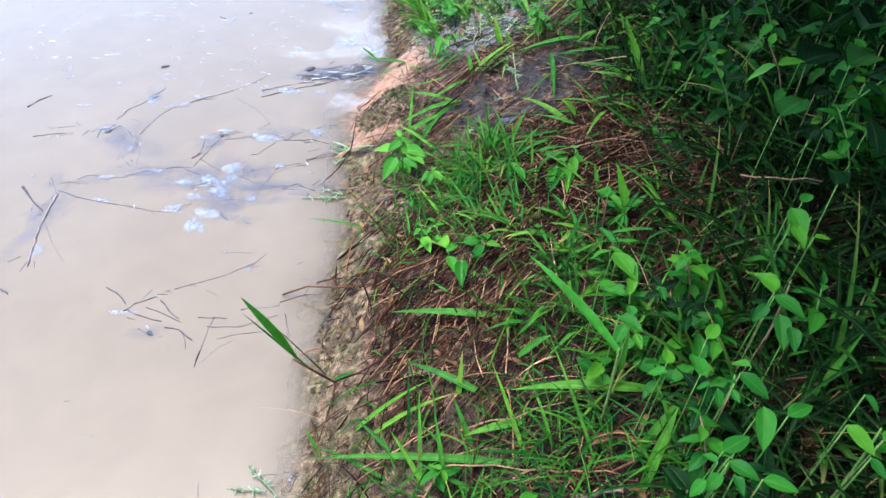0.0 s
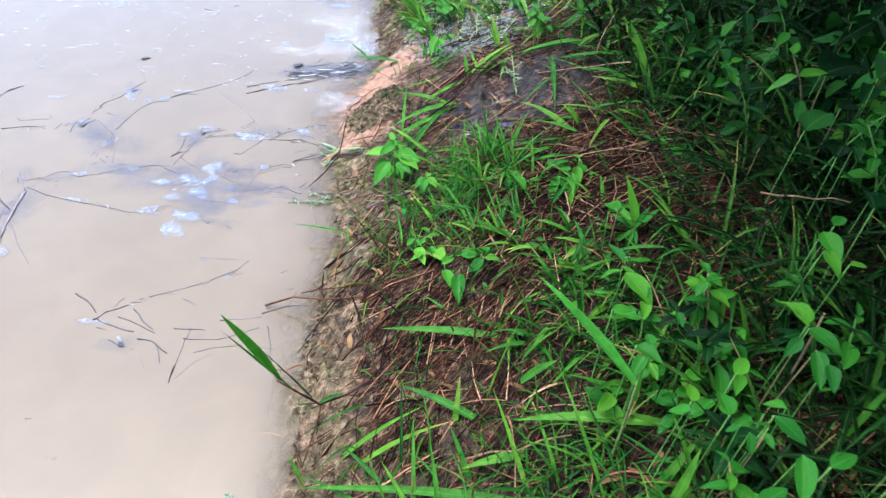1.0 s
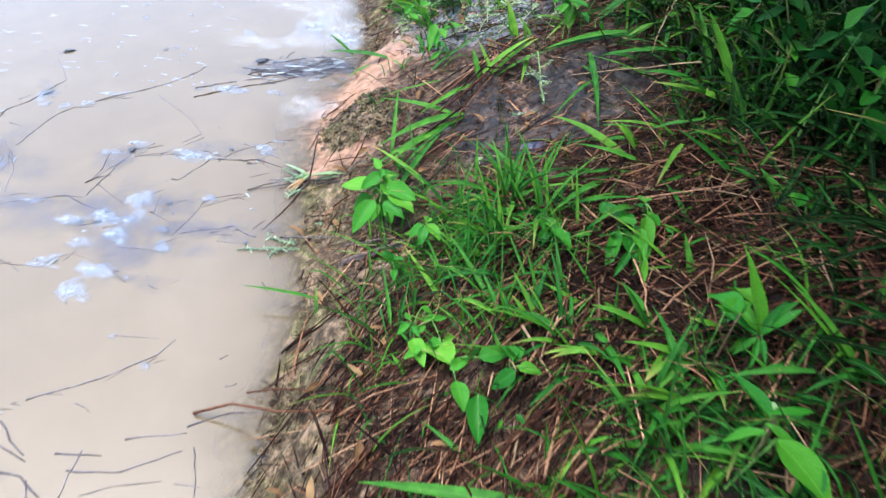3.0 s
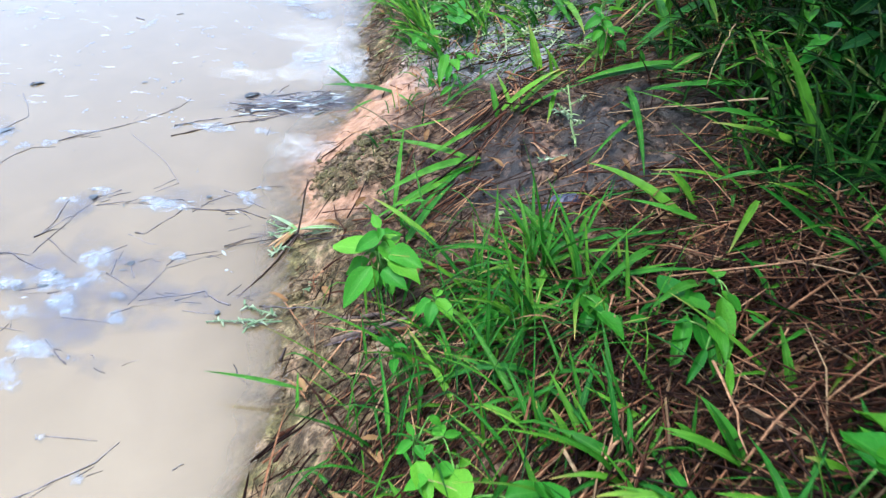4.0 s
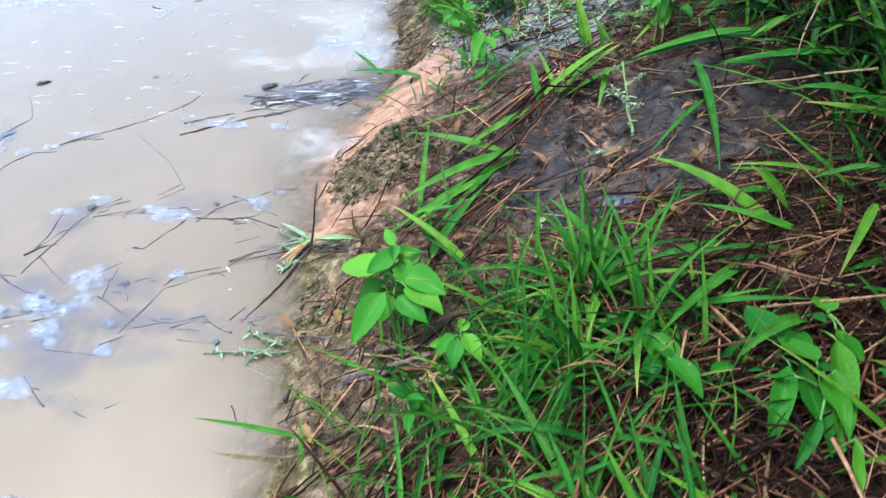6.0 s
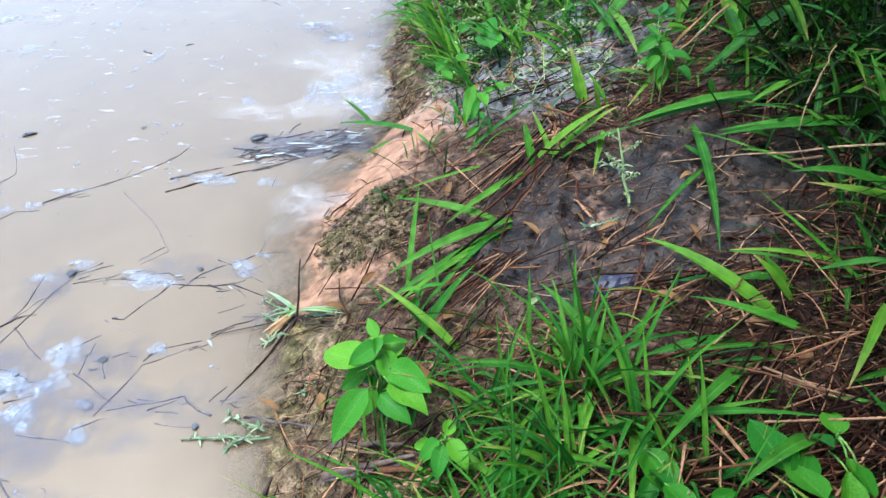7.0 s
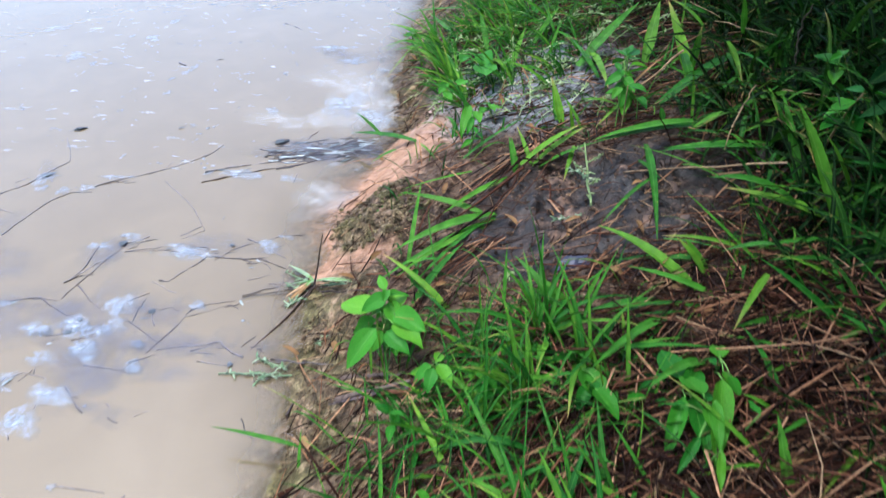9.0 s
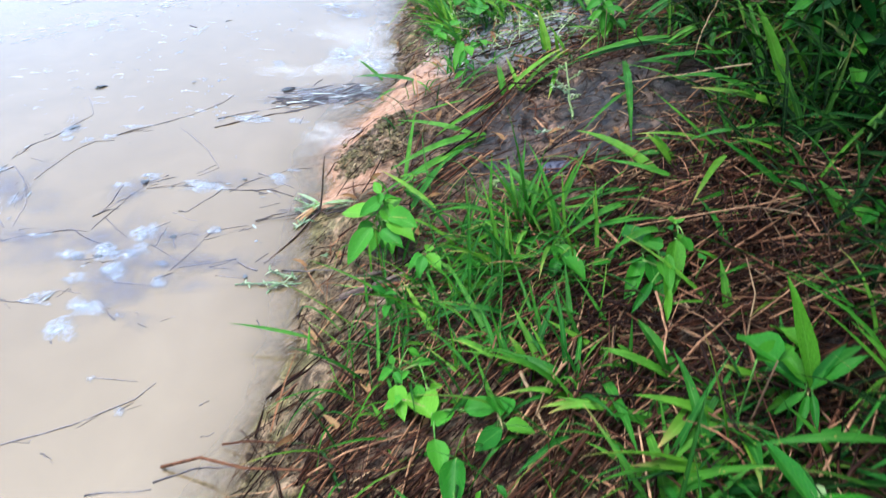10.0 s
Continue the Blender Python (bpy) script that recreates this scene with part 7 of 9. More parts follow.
twig("stalk", (0.472, 1.055, 0.377), (0.551, 0.996, 0.410), 0.0042, "long tan dead grass stalk lying on the bank", "stalk", TAN, 0, 0.04)
twig("stalk", (0.570, 1.430, 0.383), (0.625, 1.437, 0.407), 0.0036, "long tan dead grass stalk lying on the bank", "stalk", TAN, 0, 0.04)
twig("stalk", (-0.021, 0.927, 0.086), (0.047, 1.019, 0.117), 0.0036, "long tan dead grass stalk lying on the bank", "stalk", TAN, 0, 0.04)
twig("stalk", (-0.107, 1.016, 0.032), (-0.030, 1.045, 0.087), 0.0039, "long tan dead grass stalk lying on the bank", "stalk", TAN, 0, 0.04)
twig("stalk", (0.190, 0.718, 0.168), (0.276, 0.690, 0.206), 0.0036, "reddish brown dead stalk lying on the bank", "stalk", STRAW, 0, 0.04)
twig("stalk", (-0.135, 1.303, 0.007), (-0.020, 1.324, 0.081), 0.0057, "reddish brown dead stalk lying on the bank", "stalk", STRAW, 0, 0.04)
twig("stalk", (-0.112, 0.848, 0.019), (-0.045, 0.900, 0.078), 0.0036, "reddish brown dead stalk lying on the bank", "stalk", STRAW, 0, 0.04)
twig("stalk", (-0.054, 0.749, 0.062), (-0.037, 0.828, 0.081), 0.0025, "reddish brown dead stalk lying on the bank", "stalk", STRAW, 0, 0.04)
twig("stalk", (0.218, 0.675, 0.180), (0.278, 0.668, 0.208), 0.0085, "purplish grey dead stalk lying on the bank", "stalk", TWIG, 0, 0.04)
twig("stalk", (0.056, 0.730, 0.143), (0.185, 0.699, 0.198), 0.0029, "reddish brown dead stalk lying on the bank", "stalk", STRAW, 0, 0.04)
twig("stalk", (-0.165, 1.144, 0.000), (-0.049, 1.118, 0.074), 0.0025, "long tan dead grass stalk lying on the bank", "stalk", TAN, 0, 0.01)
twig("stalk", (-0.048, 1.116, 0.077), (0.132, 1.077, 0.154), 0.0021, "long tan dead grass stalk lying on the bank", "stalk", TAN, 0, 0.01)
twig("stalk", (0.118, 1.094, 0.142), (0.043, 1.098, 0.117), 0.0026, "long tan dead grass stalk lying on the bank", "stalk", TAN, 0, 0.01)
twig("stalk", (0.098, 1.193, 0.129), (0.026, 1.145, 0.107), 0.0044, "reddish brown dead stalk lying on the bank", "stalk", STRAW, 0, 0.04)
twig("stalk", (0.000, 1.266, 0.088), (-0.023, 1.219, 0.087), 0.0037, "long tan dead grass stalk lying on the bank", "stalk", TAN, 0, 0.04)
twig("stick", (0.317, 1.174, 0.214), (0.281, 1.128, 0.210), 0.0050, "grey weathered stick lying in straw", "stick", TWIG, 0, 0.04)
twig("stalk", (0.282, 1.164, 0.243), (0.285, 1.078, 0.262), 0.0028, "purplish weed stalk leaning over straw", "stalk", STRAW, 0, 0.04)

# ---- drift on the water ----
twig("floating_twig", (-0.458, 1.955, -0.001), (-0.310, 2.013, -0.001), 0.0044, "dark wet twig floating on muddy water", "twig", DRIFT, 0, 0.03)
twig("floating_twig", (-0.204, 0.799, -0.002), (-0.148, 0.800, -0.003), 0.0018, "dark wet twig floating on muddy water", "twig", DRIFT, 0, 0.03)
twig("floating_twig", (-0.299, 0.786, -0.001), (-0.290, 0.759, 0.000), 0.0020, "dark wet twig floating on muddy water", "twig", DRIFT, 0, 0.03)
twig("floating_twig", (-0.556, 0.922, -0.001), (-0.546, 0.926, 0.000), 0.0023, "dark wet twig floating on muddy water", "twig", DRIFT, 0, 0.03)
twig("floating_twig", (-0.238, 1.259, -0.001), (-0.228, 1.267, -0.001), 0.0023, "dark wet twig floating on muddy water", "twig", DRIFT, 0, 0.03)
twig("floating_twig", (-0.794, 1.179, 0.000), (-0.772, 1.164, -0.002), 0.0055, "dark wet twig floating on muddy water", "twig", DRIFT, 0, 0.03)
twig("floating_twig", (-0.705, 2.443, -0.001), (-0.681, 2.424, 0.000), 0.0055, "dark wet twig floating on muddy water", "twig", DRIFT, 0, 0.03)
twig("floating_twig", (-0.281, 1.624, -0.000), (-0.198, 1.667, 0.000), 0.0020, "dark wet twig floating on muddy water", "twig", DRIFT, 0, 0.03)
twig("floating_twig", (-0.156, 1.411, 0.000), (-0.154, 1.434, -0.002), 0.0023, "dark wet twig floating on muddy water", "twig", DRIFT, 0, 0.03)
twig("floating_twig", (-0.219, 2.265, -0.000), (-0.219, 2.176, -0.000), 0.0022, "dark wet twig floating on muddy water", "twig", DRIFT, 0, 0.03)
twig("floating_twig", (-0.779, 2.088, -0.001), (-0.758, 2.095, 0.000), 0.0058, "dark wet twig floating on muddy water", "twig", DRIFT, 0, 0.03)
twig("floating_twig", (-0.358, 2.086, -0.001), (-0.336, 2.095, -0.000), 0.0078, "dark wet twig floating on muddy water", "twig", DRIFT, 0, 0.03)
twig("floating_twig", (-0.279, 2.258, -0.001), (-0.230, 2.266, -0.001), 0.0015, "dark wet twig floating on muddy water", "twig", DRIFT, 0, 0.03)
twig("floating_twig", (-0.618, 2.465, -0.000), (-0.606, 2.476, 0.000), 0.0030, "dark wet twig floating on muddy water", "twig", DRIFT, 0, 0.03)
twig("floating_twig", (-0.521, 2.736, -0.001), (-0.459, 2.690, -0.000), 0.0030, "dark wet twig floating on muddy water", "twig", DRIFT, 0, 0.03)
twig("floating_twig", (-0.353, 2.579, -0.001), (-0.310, 2.532, -0.001), 0.0029, "dark wet twig floating on muddy water", "twig", DRIFT, 0, 0.03)
twig("floating_twig", (-0.281, 2.057, -0.001), (-0.132, 2.112, 0.001), 0.0032, "dark wet twig floating on muddy water", "twig", DRIFT, 0, 0.03)
twig("floating_twig", (-0.254, 2.026, -0.001), (-0.166, 2.075, 0.000), 0.0021, "dark wet twig floating on muddy water", "twig", DRIFT, 0, 0.03)
twig("floating_twig", (-0.246, 2.078, -0.000), (-0.140, 2.095, -0.000), 0.0032, "dark wet twig floating on muddy water", "twig", DRIFT, 0, 0.03)
twig("floating_twig", (-0.198, 2.034, 0.000), (-0.142, 2.123, -0.001), 0.0021, "dark wet twig floating on muddy water", "twig", DRIFT, 0, 0.03)
twig("floating_twig", (-0.188, 2.026, -0.001), (-0.163, 2.028, -0.000), 0.0014, "dark wet twig floating on muddy water", "twig", DRIFT, 0, 0.03)
twig("floating_twig", (-0.188, 2.075, -0.001), (-0.145, 2.070, -0.000), 0.0013, "dark wet twig floating on muddy water", "twig", DRIFT, 0, 0.03)
twig("floating_twig", (-0.323, 2.076, -0.001), (-0.310, 2.110, -0.000), 0.0020, "dark wet twig floating on muddy water", "twig", DRIFT, 0, 0.03)
twig("floating_twig", (-0.300, 2.104, 0.000), (-0.286, 2.138, -0.001), 0.0023, "dark wet twig floating on muddy water", "twig", DRIFT, 0, 0.03)
twig("floating_twig", (-0.188, 2.065, -0.001), (-0.171, 2.074, -0.001), 0.0014, "dark wet twig floating on muddy water", "twig", DRIFT, 0, 0.03)
twig("floating_twig", (-0.327, 2.095, 0.000), (-0.287, 2.064, -0.002), 0.0014, "dark wet twig floating on muddy water", "twig", DRIFT, 0, 0.03)
twig("floating_twig", (-0.156, 2.087, -0.000), (-0.110, 2.077, 0.016), 0.0015, "dark wet twig floating on muddy water", "twig", DRIFT, 0, 0.03)
twig("floating_twig", (-0.137, 2.138, 0.000), (-0.154, 2.172, -0.001), 0.0013, "dark wet twig floating on muddy water", "twig", DRIFT, 0, 0.03)
twig("floating_twig", (-0.184, 2.080, -0.001), (-0.154, 2.091, -0.002), 0.0018, "dark wet twig floating on muddy water", "twig", DRIFT, 0, 0.03)
twig("floating_twig", (-0.424, 1.644, -0.002), (-0.376, 1.622, -0.001), 0.0012, "dark wet twig floating on muddy water", "twig", DRIFT, 0, 0.03)
twig("floating_twig", (-0.220, 1.215, -0.000), (-0.206, 1.225, -0.001), 0.0019, "dark wet twig floating on muddy water", "twig", DRIFT, 0, 0.03)
twig("floating_twig", (-0.397, 1.181, 0.000), (-0.375, 1.172, -0.001), 0.0015, "dark wet twig floating on muddy water", "twig", DRIFT, 0, 0.03)
twig("floating_twig", (-0.210, 1.404, -0.001), (-0.184, 1.375, -0.001), 0.0017, "dark wet twig floating on muddy water", "twig", DRIFT, 0, 0.03)
snag = twig("drift_twig", (-0.180, 1.655, 0.004), (-0.241, 1.503, -0.002), 0.0042, "dark forked twig stranded at the water's edge", "twig", TWIG, 0, 0.02)
snag_branch(snag, (-0.150, 1.630, 0.123), 0.0035)
snag_branch(snag, (-0.279, 1.621, 0.002), 0.0022)
snag_branch(snag, (-0.207, 1.688, 0.001), 0.0022)
snag_branch(snag, (-0.211, 1.609, 0.003), 0.0022)
snag_branch(snag, (-0.118, 1.626, 0.028), 0.0022)
snag_branch(snag, (-0.148, 1.624, 0.009), 0.0022)
foam_patch(-0.481, 1.534, 0.082, 0.039, 0.00, "patch of bluish white froth floating on muddy water")
foam_patch(-0.442, 1.586, 0.047, 0.041, 0.00, "patch of bluish white froth floating on muddy water")
foam_patch(-0.467, 1.368, 0.041, 0.038, 0.00, "patch of bluish white froth floating on muddy water")
foam_patch(-0.455, 1.416, 0.065, 0.026, 0.00, "patch of bluish white froth floating on muddy water")
foam_patch(-0.740, 1.899, 0.050, 0.037, 0.00, "patch of bluish white froth floating on muddy water")
foam_patch(-0.375, 1.471, 0.021, 0.022, 0.00, "patch of bluish white froth floating on muddy water")
foam_patch(-0.540, 1.527, 0.036, 0.030, 0.00, "patch of bluish white froth floating on muddy water")
foam_patch(-0.505, 1.475, 0.054, 0.023, 0.00, "patch of bluish white froth floating on muddy water")
foam_patch(-0.398, 1.713, 0.088, 0.028, 0.00, "patch of bluish white froth floating on muddy water")
foam_patch(-0.274, 1.747, 0.044, 0.028, 0.00, "patch of bluish white froth floating on muddy water")
foam_patch(-0.687, 1.865, 0.033, 0.021, 0.00, "patch of bluish white froth floating on muddy water")
foam_patch(-0.728, 1.544, 0.044, 0.022, 0.00, "patch of bluish white froth floating on muddy water")
foam_patch(-0.914, 1.864, 0.041, 0.019, 0.00, "patch of bluish white froth floating on muddy water")
foam_patch(-0.967, 2.446, 0.055, 0.047, 0.00, "patch of bluish white froth floating on muddy water")
foam_patch(-1.158, 2.324, 0.038, 0.035, 0.00, "patch of bluish white froth floating on muddy water")
foam_patch(-0.537, 1.437, 0.040, 0.021, 0.00, "patch of bluish white froth floating on muddy water")
foam_patch(-0.538, 1.121, 0.046, 0.017, 0.00, "patch of bluish white froth floating on muddy water")
foam_patch(-0.142, 1.078, 0.010, 0.031, 0.00, "patch of bluish white froth floating on muddy water")
foam_patch(-0.256, 2.268, 0.091, 0.131, 0.00, "patch of bluish white froth floating on muddy water")
foam_patch(-0.181, 2.212, 0.071, 0.091, 0.00, "patch of bluish white froth floating on muddy water")
foam_patch(-0.493, 1.541, 0.047, 0.032, 0.00, "patch of bluish white froth floating on muddy water")
foam_patch(-0.459, 1.583, 0.039, 0.032, 0.00, "patch of bluish white froth floating on muddy water")
foam_patch(-0.439, 1.545, 0.046, 0.030, 0.00, "patch of bluish white froth floating on muddy water")
foam_patch(-0.454, 1.495, 0.045, 0.044, 0.00, "patch of bluish white froth floating on muddy water")
foam_patch(-0.382, 1.474, 0.024, 0.024, 0.00, "patch of bluish white froth floating on muddy water")
foam_patch(-0.394, 1.719, 0.058, 0.022, 0.00, "patch of bluish white froth floating on muddy water")
foam_patch(-0.280, 1.756, 0.028, 0.018, 0.00, "patch of bluish white froth floating on muddy water")
foam_patch(-0.254, 1.774, 0.024, 0.013, 0.00, "patch of bluish white froth floating on muddy water")
foam_patch(-0.389, 1.949, 0.067, 0.025, 0.00, "patch of bluish white froth floating on muddy water")
foam_patch(-0.615, 1.919, 0.062, 0.017, 0.00, "patch of bluish white froth floating on muddy water")
foam_patch(-0.649, 1.879, 0.041, 0.020, 0.00, "patch of bluish white froth floating on muddy water")
foam_patch(-0.338, 1.597, 0.030, 0.020, 0.00, "patch of bluish white froth floating on muddy water")
foam_patch(-0.296, 1.950, 0.037, 0.027, 0.00, "patch of bluish white froth floating on muddy water")
foam_patch(-0.504, 1.747, 0.044, 0.022, 0.00, "patch of bluish white froth floating on muddy water")
foam_patch(-0.545, 1.717, 0.036, 0.025, 0.00, "patch of bluish white froth floating on muddy water")
foam_patch(-0.822, 2.709, 0.032, 0.030, 0.00, "patch of bluish white froth floating on muddy water")
foam_patch(-0.831, 2.583, 0.040, 0.046, 0.00, "patch of bluish white froth floating on muddy water")
foam_patch(-0.905, 2.407, 0.023, 0.024, 0.00, "patch of bluish white froth floating on muddy water")
foam_patch(-0.663, 2.387, 0.024, 0.028, 0.00, "patch of bluish white froth floating on muddy water")
foam_patch(-0.683, 2.347, 0.018, 0.020, 0.00, "patch of bluish white froth floating on muddy water")
foam_patch(-0.656, 2.416, 0.022, 0.029, 0.00, "patch of bluish white froth floating on muddy water")
foam_patch(-0.663, 2.272, 0.020, 0.019, 0.00, "patch of bluish white froth floating on muddy water")
foam_patch(-0.405, 2.214, 0.034, 0.035, 0.00, "patch of bluish white froth floating on muddy water")
foam_patch(-0.451, 1.953, 0.016, 0.019, 0.00, "patch of bluish white froth floating on muddy water")
foam_patch(-0.549, 2.129, 0.016, 0.015, 0.00, "patch of bluish white froth floating on muddy water")
foam_patch(-1.114, 2.616, 0.060, 0.055, 0.00, "patch of bluish white froth floating on muddy water")
foam_patch(-0.353, 2.579, 0.110, 0.045, 0.00, "patch of bluish white froth floating on muddy water")
foam_patch(-0.286, 2.502, 0.065, 0.054, 0.00, "patch of bluish white froth floating on muddy water")
foam_patch(-0.204, 2.458, 0.025, 0.031, 0.00, "patch of bluish white froth floating on muddy water")
foam_patch(-0.391, 1.513, 0.022, 0.017, 0.00, "patch of bluish white froth floating on muddy water")
foam_patch(-0.481, 1.372, 0.039, 0.035, 0.00, "patch of bluish white froth floating on muddy water")
foam_patch(-0.465, 1.416, 0.054, 0.039, 0.00, "patch of bluish white froth floating on muddy water")
foam_patch(-0.486, 1.382, 0.036, 0.029, 0.00, "patch of bluish white froth floating on muddy water")
foam_patch(-0.391, 1.291, 0.011, 0.012, 0.00, "patch of bluish white froth floating on muddy water")
foam_patch(-0.331, 1.243, 0.015, 0.015, 0.00, "patch of bluish white froth floating on muddy water")
foam_patch(-0.461, 1.496, 0.047, 0.032, 0.00, "patch of bluish white froth floating on muddy water")
foam_patch(-0.539, 1.526, 0.049, 0.029, 0.00, "patch of bluish white froth floating on muddy water")
foam_patch(-0.452, 1.588, 0.033, 0.025, 0.00, "patch of bluish white froth floating on muddy water")
foam_patch(-0.543, 1.423, 0.047, 0.016, 0.00, "patch of bluish white froth floating on muddy water")
foam_patch(-0.377, 1.467, 0.018, 0.015, 0.00, "patch of bluish white froth floating on muddy water")
foam_patch(-0.338, 1.596, 0.023, 0.013, 0.00, "patch of bluish white froth floating on muddy water")
foam_patch(-0.416, 1.729, 0.063, 0.016, 0.00, "patch of bluish white froth floating on muddy water")
foam_patch(-0.386, 1.962, 0.071, 0.026, 0.00, "patch of bluish white froth floating on muddy water")
foam_patch(-0.435, 1.475, 0.225, 0.137, 0.30, "thin grey scum drifting on muddy water", SCUM, "scum_film", "scum", 0.001)
foam_patch(-0.723, 1.672, 0.214, 0.122, -0.40, "thin grey scum drifting on muddy water", SCUM, "scum_film", "scum", 0.001)
foam_patch(-0.601, 1.557, 0.284, 0.132, 0.20, "thin grey scum drifting on muddy water", SCUM, "scum_film", "scum", 0.001)
foam_patch(-0.263, 2.064, 0.269, 0.126, 0.10, "thin grey scum drifting on muddy water", SCUM, "scum_film", "scum", 0.001)
foam_patch(-0.470, 1.075, 0.089, 0.042, 0.00, "thin grey scum drifting on muddy water", SCUM, "scum_film", "scum", 0.001)
foam_patch(-0.378, 1.396, 0.076, 0.046, 0.00, "thin grey scum drifting on muddy water", SCUM, "scum_film", "scum", 0.001)
foam_patch(-0.805, 1.368, 0.069, 0.276, -0.40, "thin grey scum drifting on muddy water", SCUM, "scum_film", "scum", 0.001)
foam_patch(-0.292, 1.521, 0.158, 0.091, 0.20, "thin grey scum drifting on muddy water", SCUM, "scum_film", "scum", 0.001)
foam_patch(-0.145, 1.123, 0.042, 0.102, 0.00, "thin grey scum drifting on muddy water", SCUM, "scum_film", "scum", 0.001)
foam_patch(-0.418, 1.542, 0.166, 0.122, 0.20, "thin grey scum drifting on muddy water", SCUM, "scum_film", "scum", 0.001)
foam_patch(-0.354, 1.740, 0.214, 0.067, -0.10, "thin grey scum drifting on muddy water", SCUM, "scum_film", "scum", 0.001)
foam_patch(-0.244, 2.069, 0.259, 0.137, 0.10, "thin grey scum drifting on muddy water", SCUM, "scum_film", "scum", 0.001)
foam_patch(-0.358, 1.514, 0.201, 0.050, 0.00, "thin grey scum drifting on muddy water", SCUM, "scum_film", "scum", 0.001)
foam_patch(-0.525, 1.710, 0.123, 0.076, 0.50, "thin grey scum drifting on muddy water", SCUM, "scum_film", "scum", 0.001)
foam_patch(-0.403, 1.460, 0.185, 0.090, 0.10, "thin grey scum drifting on muddy water", SCUM, "scum_film", "scum", 0.001)
foam_patch(-0.483, 1.574, 0.159, 0.149, 0.30, "thin grey scum drifting on muddy water", SCUM, "scum_film", "scum", 0.001)
foam_patch(-0.372, 1.578, 0.120, 0.066, 0.00, "thin grey scum drifting on muddy water", SCUM, "scum_film", "scum", 0.001)
foam_patch(-0.291, 2.532, 0.160, 0.139, 0.00, "thin grey scum drifting on muddy water", SCUM, "scum_film", "scum", 0.001)
foam_patch(-0.215, 1.659, 0.059, 0.043, 0.30, "thin grey scum drifting on muddy water", SCUM, "scum_film", "scum", 0.001)
foam_patch(-0.271, 2.362, 0.205, 0.200, 0.30, "milky white film spread thin on muddy water", WASH, "milky_film", "scum", 0.0008)
foam_patch(-0.214, 1.888, 0.175, 0.090, 0.40, "milky white film spread thin on muddy water", WASH, "milky_film", "scum", 0.0008)
foam_patch(-0.211, 1.914, 0.098, 0.062, 0.20, "milky white film spread thin on muddy water", WASH, "milky_film", "scum", 0.0008)
foam_patch(-0.185, 2.226, 0.142, 0.141, 0.30, "milky white film spread thin on muddy water", WASH, "milky_film", "scum", 0.0008)
foam_patch(-0.160, 2.199, 0.075, 0.090, 0.30, "milky white film spread thin on muddy water", WASH, "milky_film", "scum", 0.0008)
foam_patch(-0.352, 2.177, 0.175, 0.094, 0.20, "milky white film spread thin on muddy water", WASH, "milky_film", "scum", 0.0008)
foam_patch(-0.224, 2.287, 0.184, 0.265, 0.00, "milky white film spread thin on muddy water", WASH, "milky_film", "scum", 0.0008)
snag_branch(snag, (-0.217, 1.606, 0.003), 0.0016)
snag_branch(snag, (-0.234, 1.627, 0.002), 0.0016)
snag_branch(snag, (-0.194, 1.584, 0.002), 0.0016)
snag_branch(snag, (-0.250, 1.656, 0.001), 0.0016)
snag_branch(snag, (-0.226, 1.676, 0.003), 0.0016)
twig("dead_reed", (-0.090, 1.412, 0.043), (0.008, 1.406, 0.099), 0.0092, "thick purplish grey dead reed lying on the bank", "reed", TWIG, 0, 0.01)
twig("dead_reed", (-0.033, 1.403, 0.073), (0.026, 1.389, 0.100), 0.0073, "split green brown reed leaf lying on soil", "reed", STRAW, 0, 0.01)
twig("stalk", (0.041, 1.384, 0.111), (0.104, 1.385, 0.133), 0.0044, "long tan dead grass stalk lying on the bank", "stalk", TAN, 0, 0.02)
twig("stalk", (-0.013, 1.377, 0.091), (0.026, 1.383, 0.106), 0.0045, "long tan dead grass stalk lying on the bank", "stalk", TAN, 0, 0.02)
twig("stalk", (0.015, 1.472, 0.100), (0.053, 1.481, 0.111), 0.0033, "reddish brown dead stalk lying on the bank", "stalk", STRAW, 0, 0.04)
twig("stalk", (0.020, 1.479, 0.090), (0.074, 1.481, 0.111), 0.0028, "long tan dead grass stalk lying on the bank", "stalk", TAN, 0, 0.04)
twig("stalk", (0.042, 1.542, 0.097), (0.128, 1.511, 0.127), 0.0034, "long tan dead grass stalk lying on the bank", "stalk", TAN, 0, 0.02)
twig("stalk", (0.079, 1.478, 0.130), (0.126, 1.434, 0.149), 0.0031, "long tan dead grass stalk lying on the bank", "stalk", TAN, 0, 0.04)
twig("stalk", (0.083, 1.312, 0.113), (0.104, 1.321, 0.124), 0.0046, "long tan dead grass stalk lying on the bank", "stalk", TAN, 0, 0.04)
twig("stalk", (0.195, 1.347, 0.173), (0.189, 1.304, 0.153), 0.0040, "long tan dead grass stalk lying on the bank", "stalk", TAN, 0, 0.04)
twig("stalk", (0.054, 1.647, 0.121), (-0.007, 1.593, 0.089), 0.0022, "reddish brown dead stalk lying on the bank", "stalk", STRAW, 0, 0.01)
twig("stalk", (0.057, 1.653, 0.104), (-0.053, 1.602, 0.074), 0.0023, "reddish brown dead stalk lying on the bank", "stalk", STRAW, 0, 0.01)
twig("stalk", (0.068, 1.634, 0.118), (-0.040, 1.581, 0.068), 0.0027, "reddish brown dead stalk lying on the bank", "stalk", STRAW, 0, 0.01)
twig("stalk", (0.072, 1.663, 0.109), (0.008, 1.582, 0.083), 0.0017, "reddish brown dead stalk lying on the bank", "stalk", STRAW, 0, 0.01)
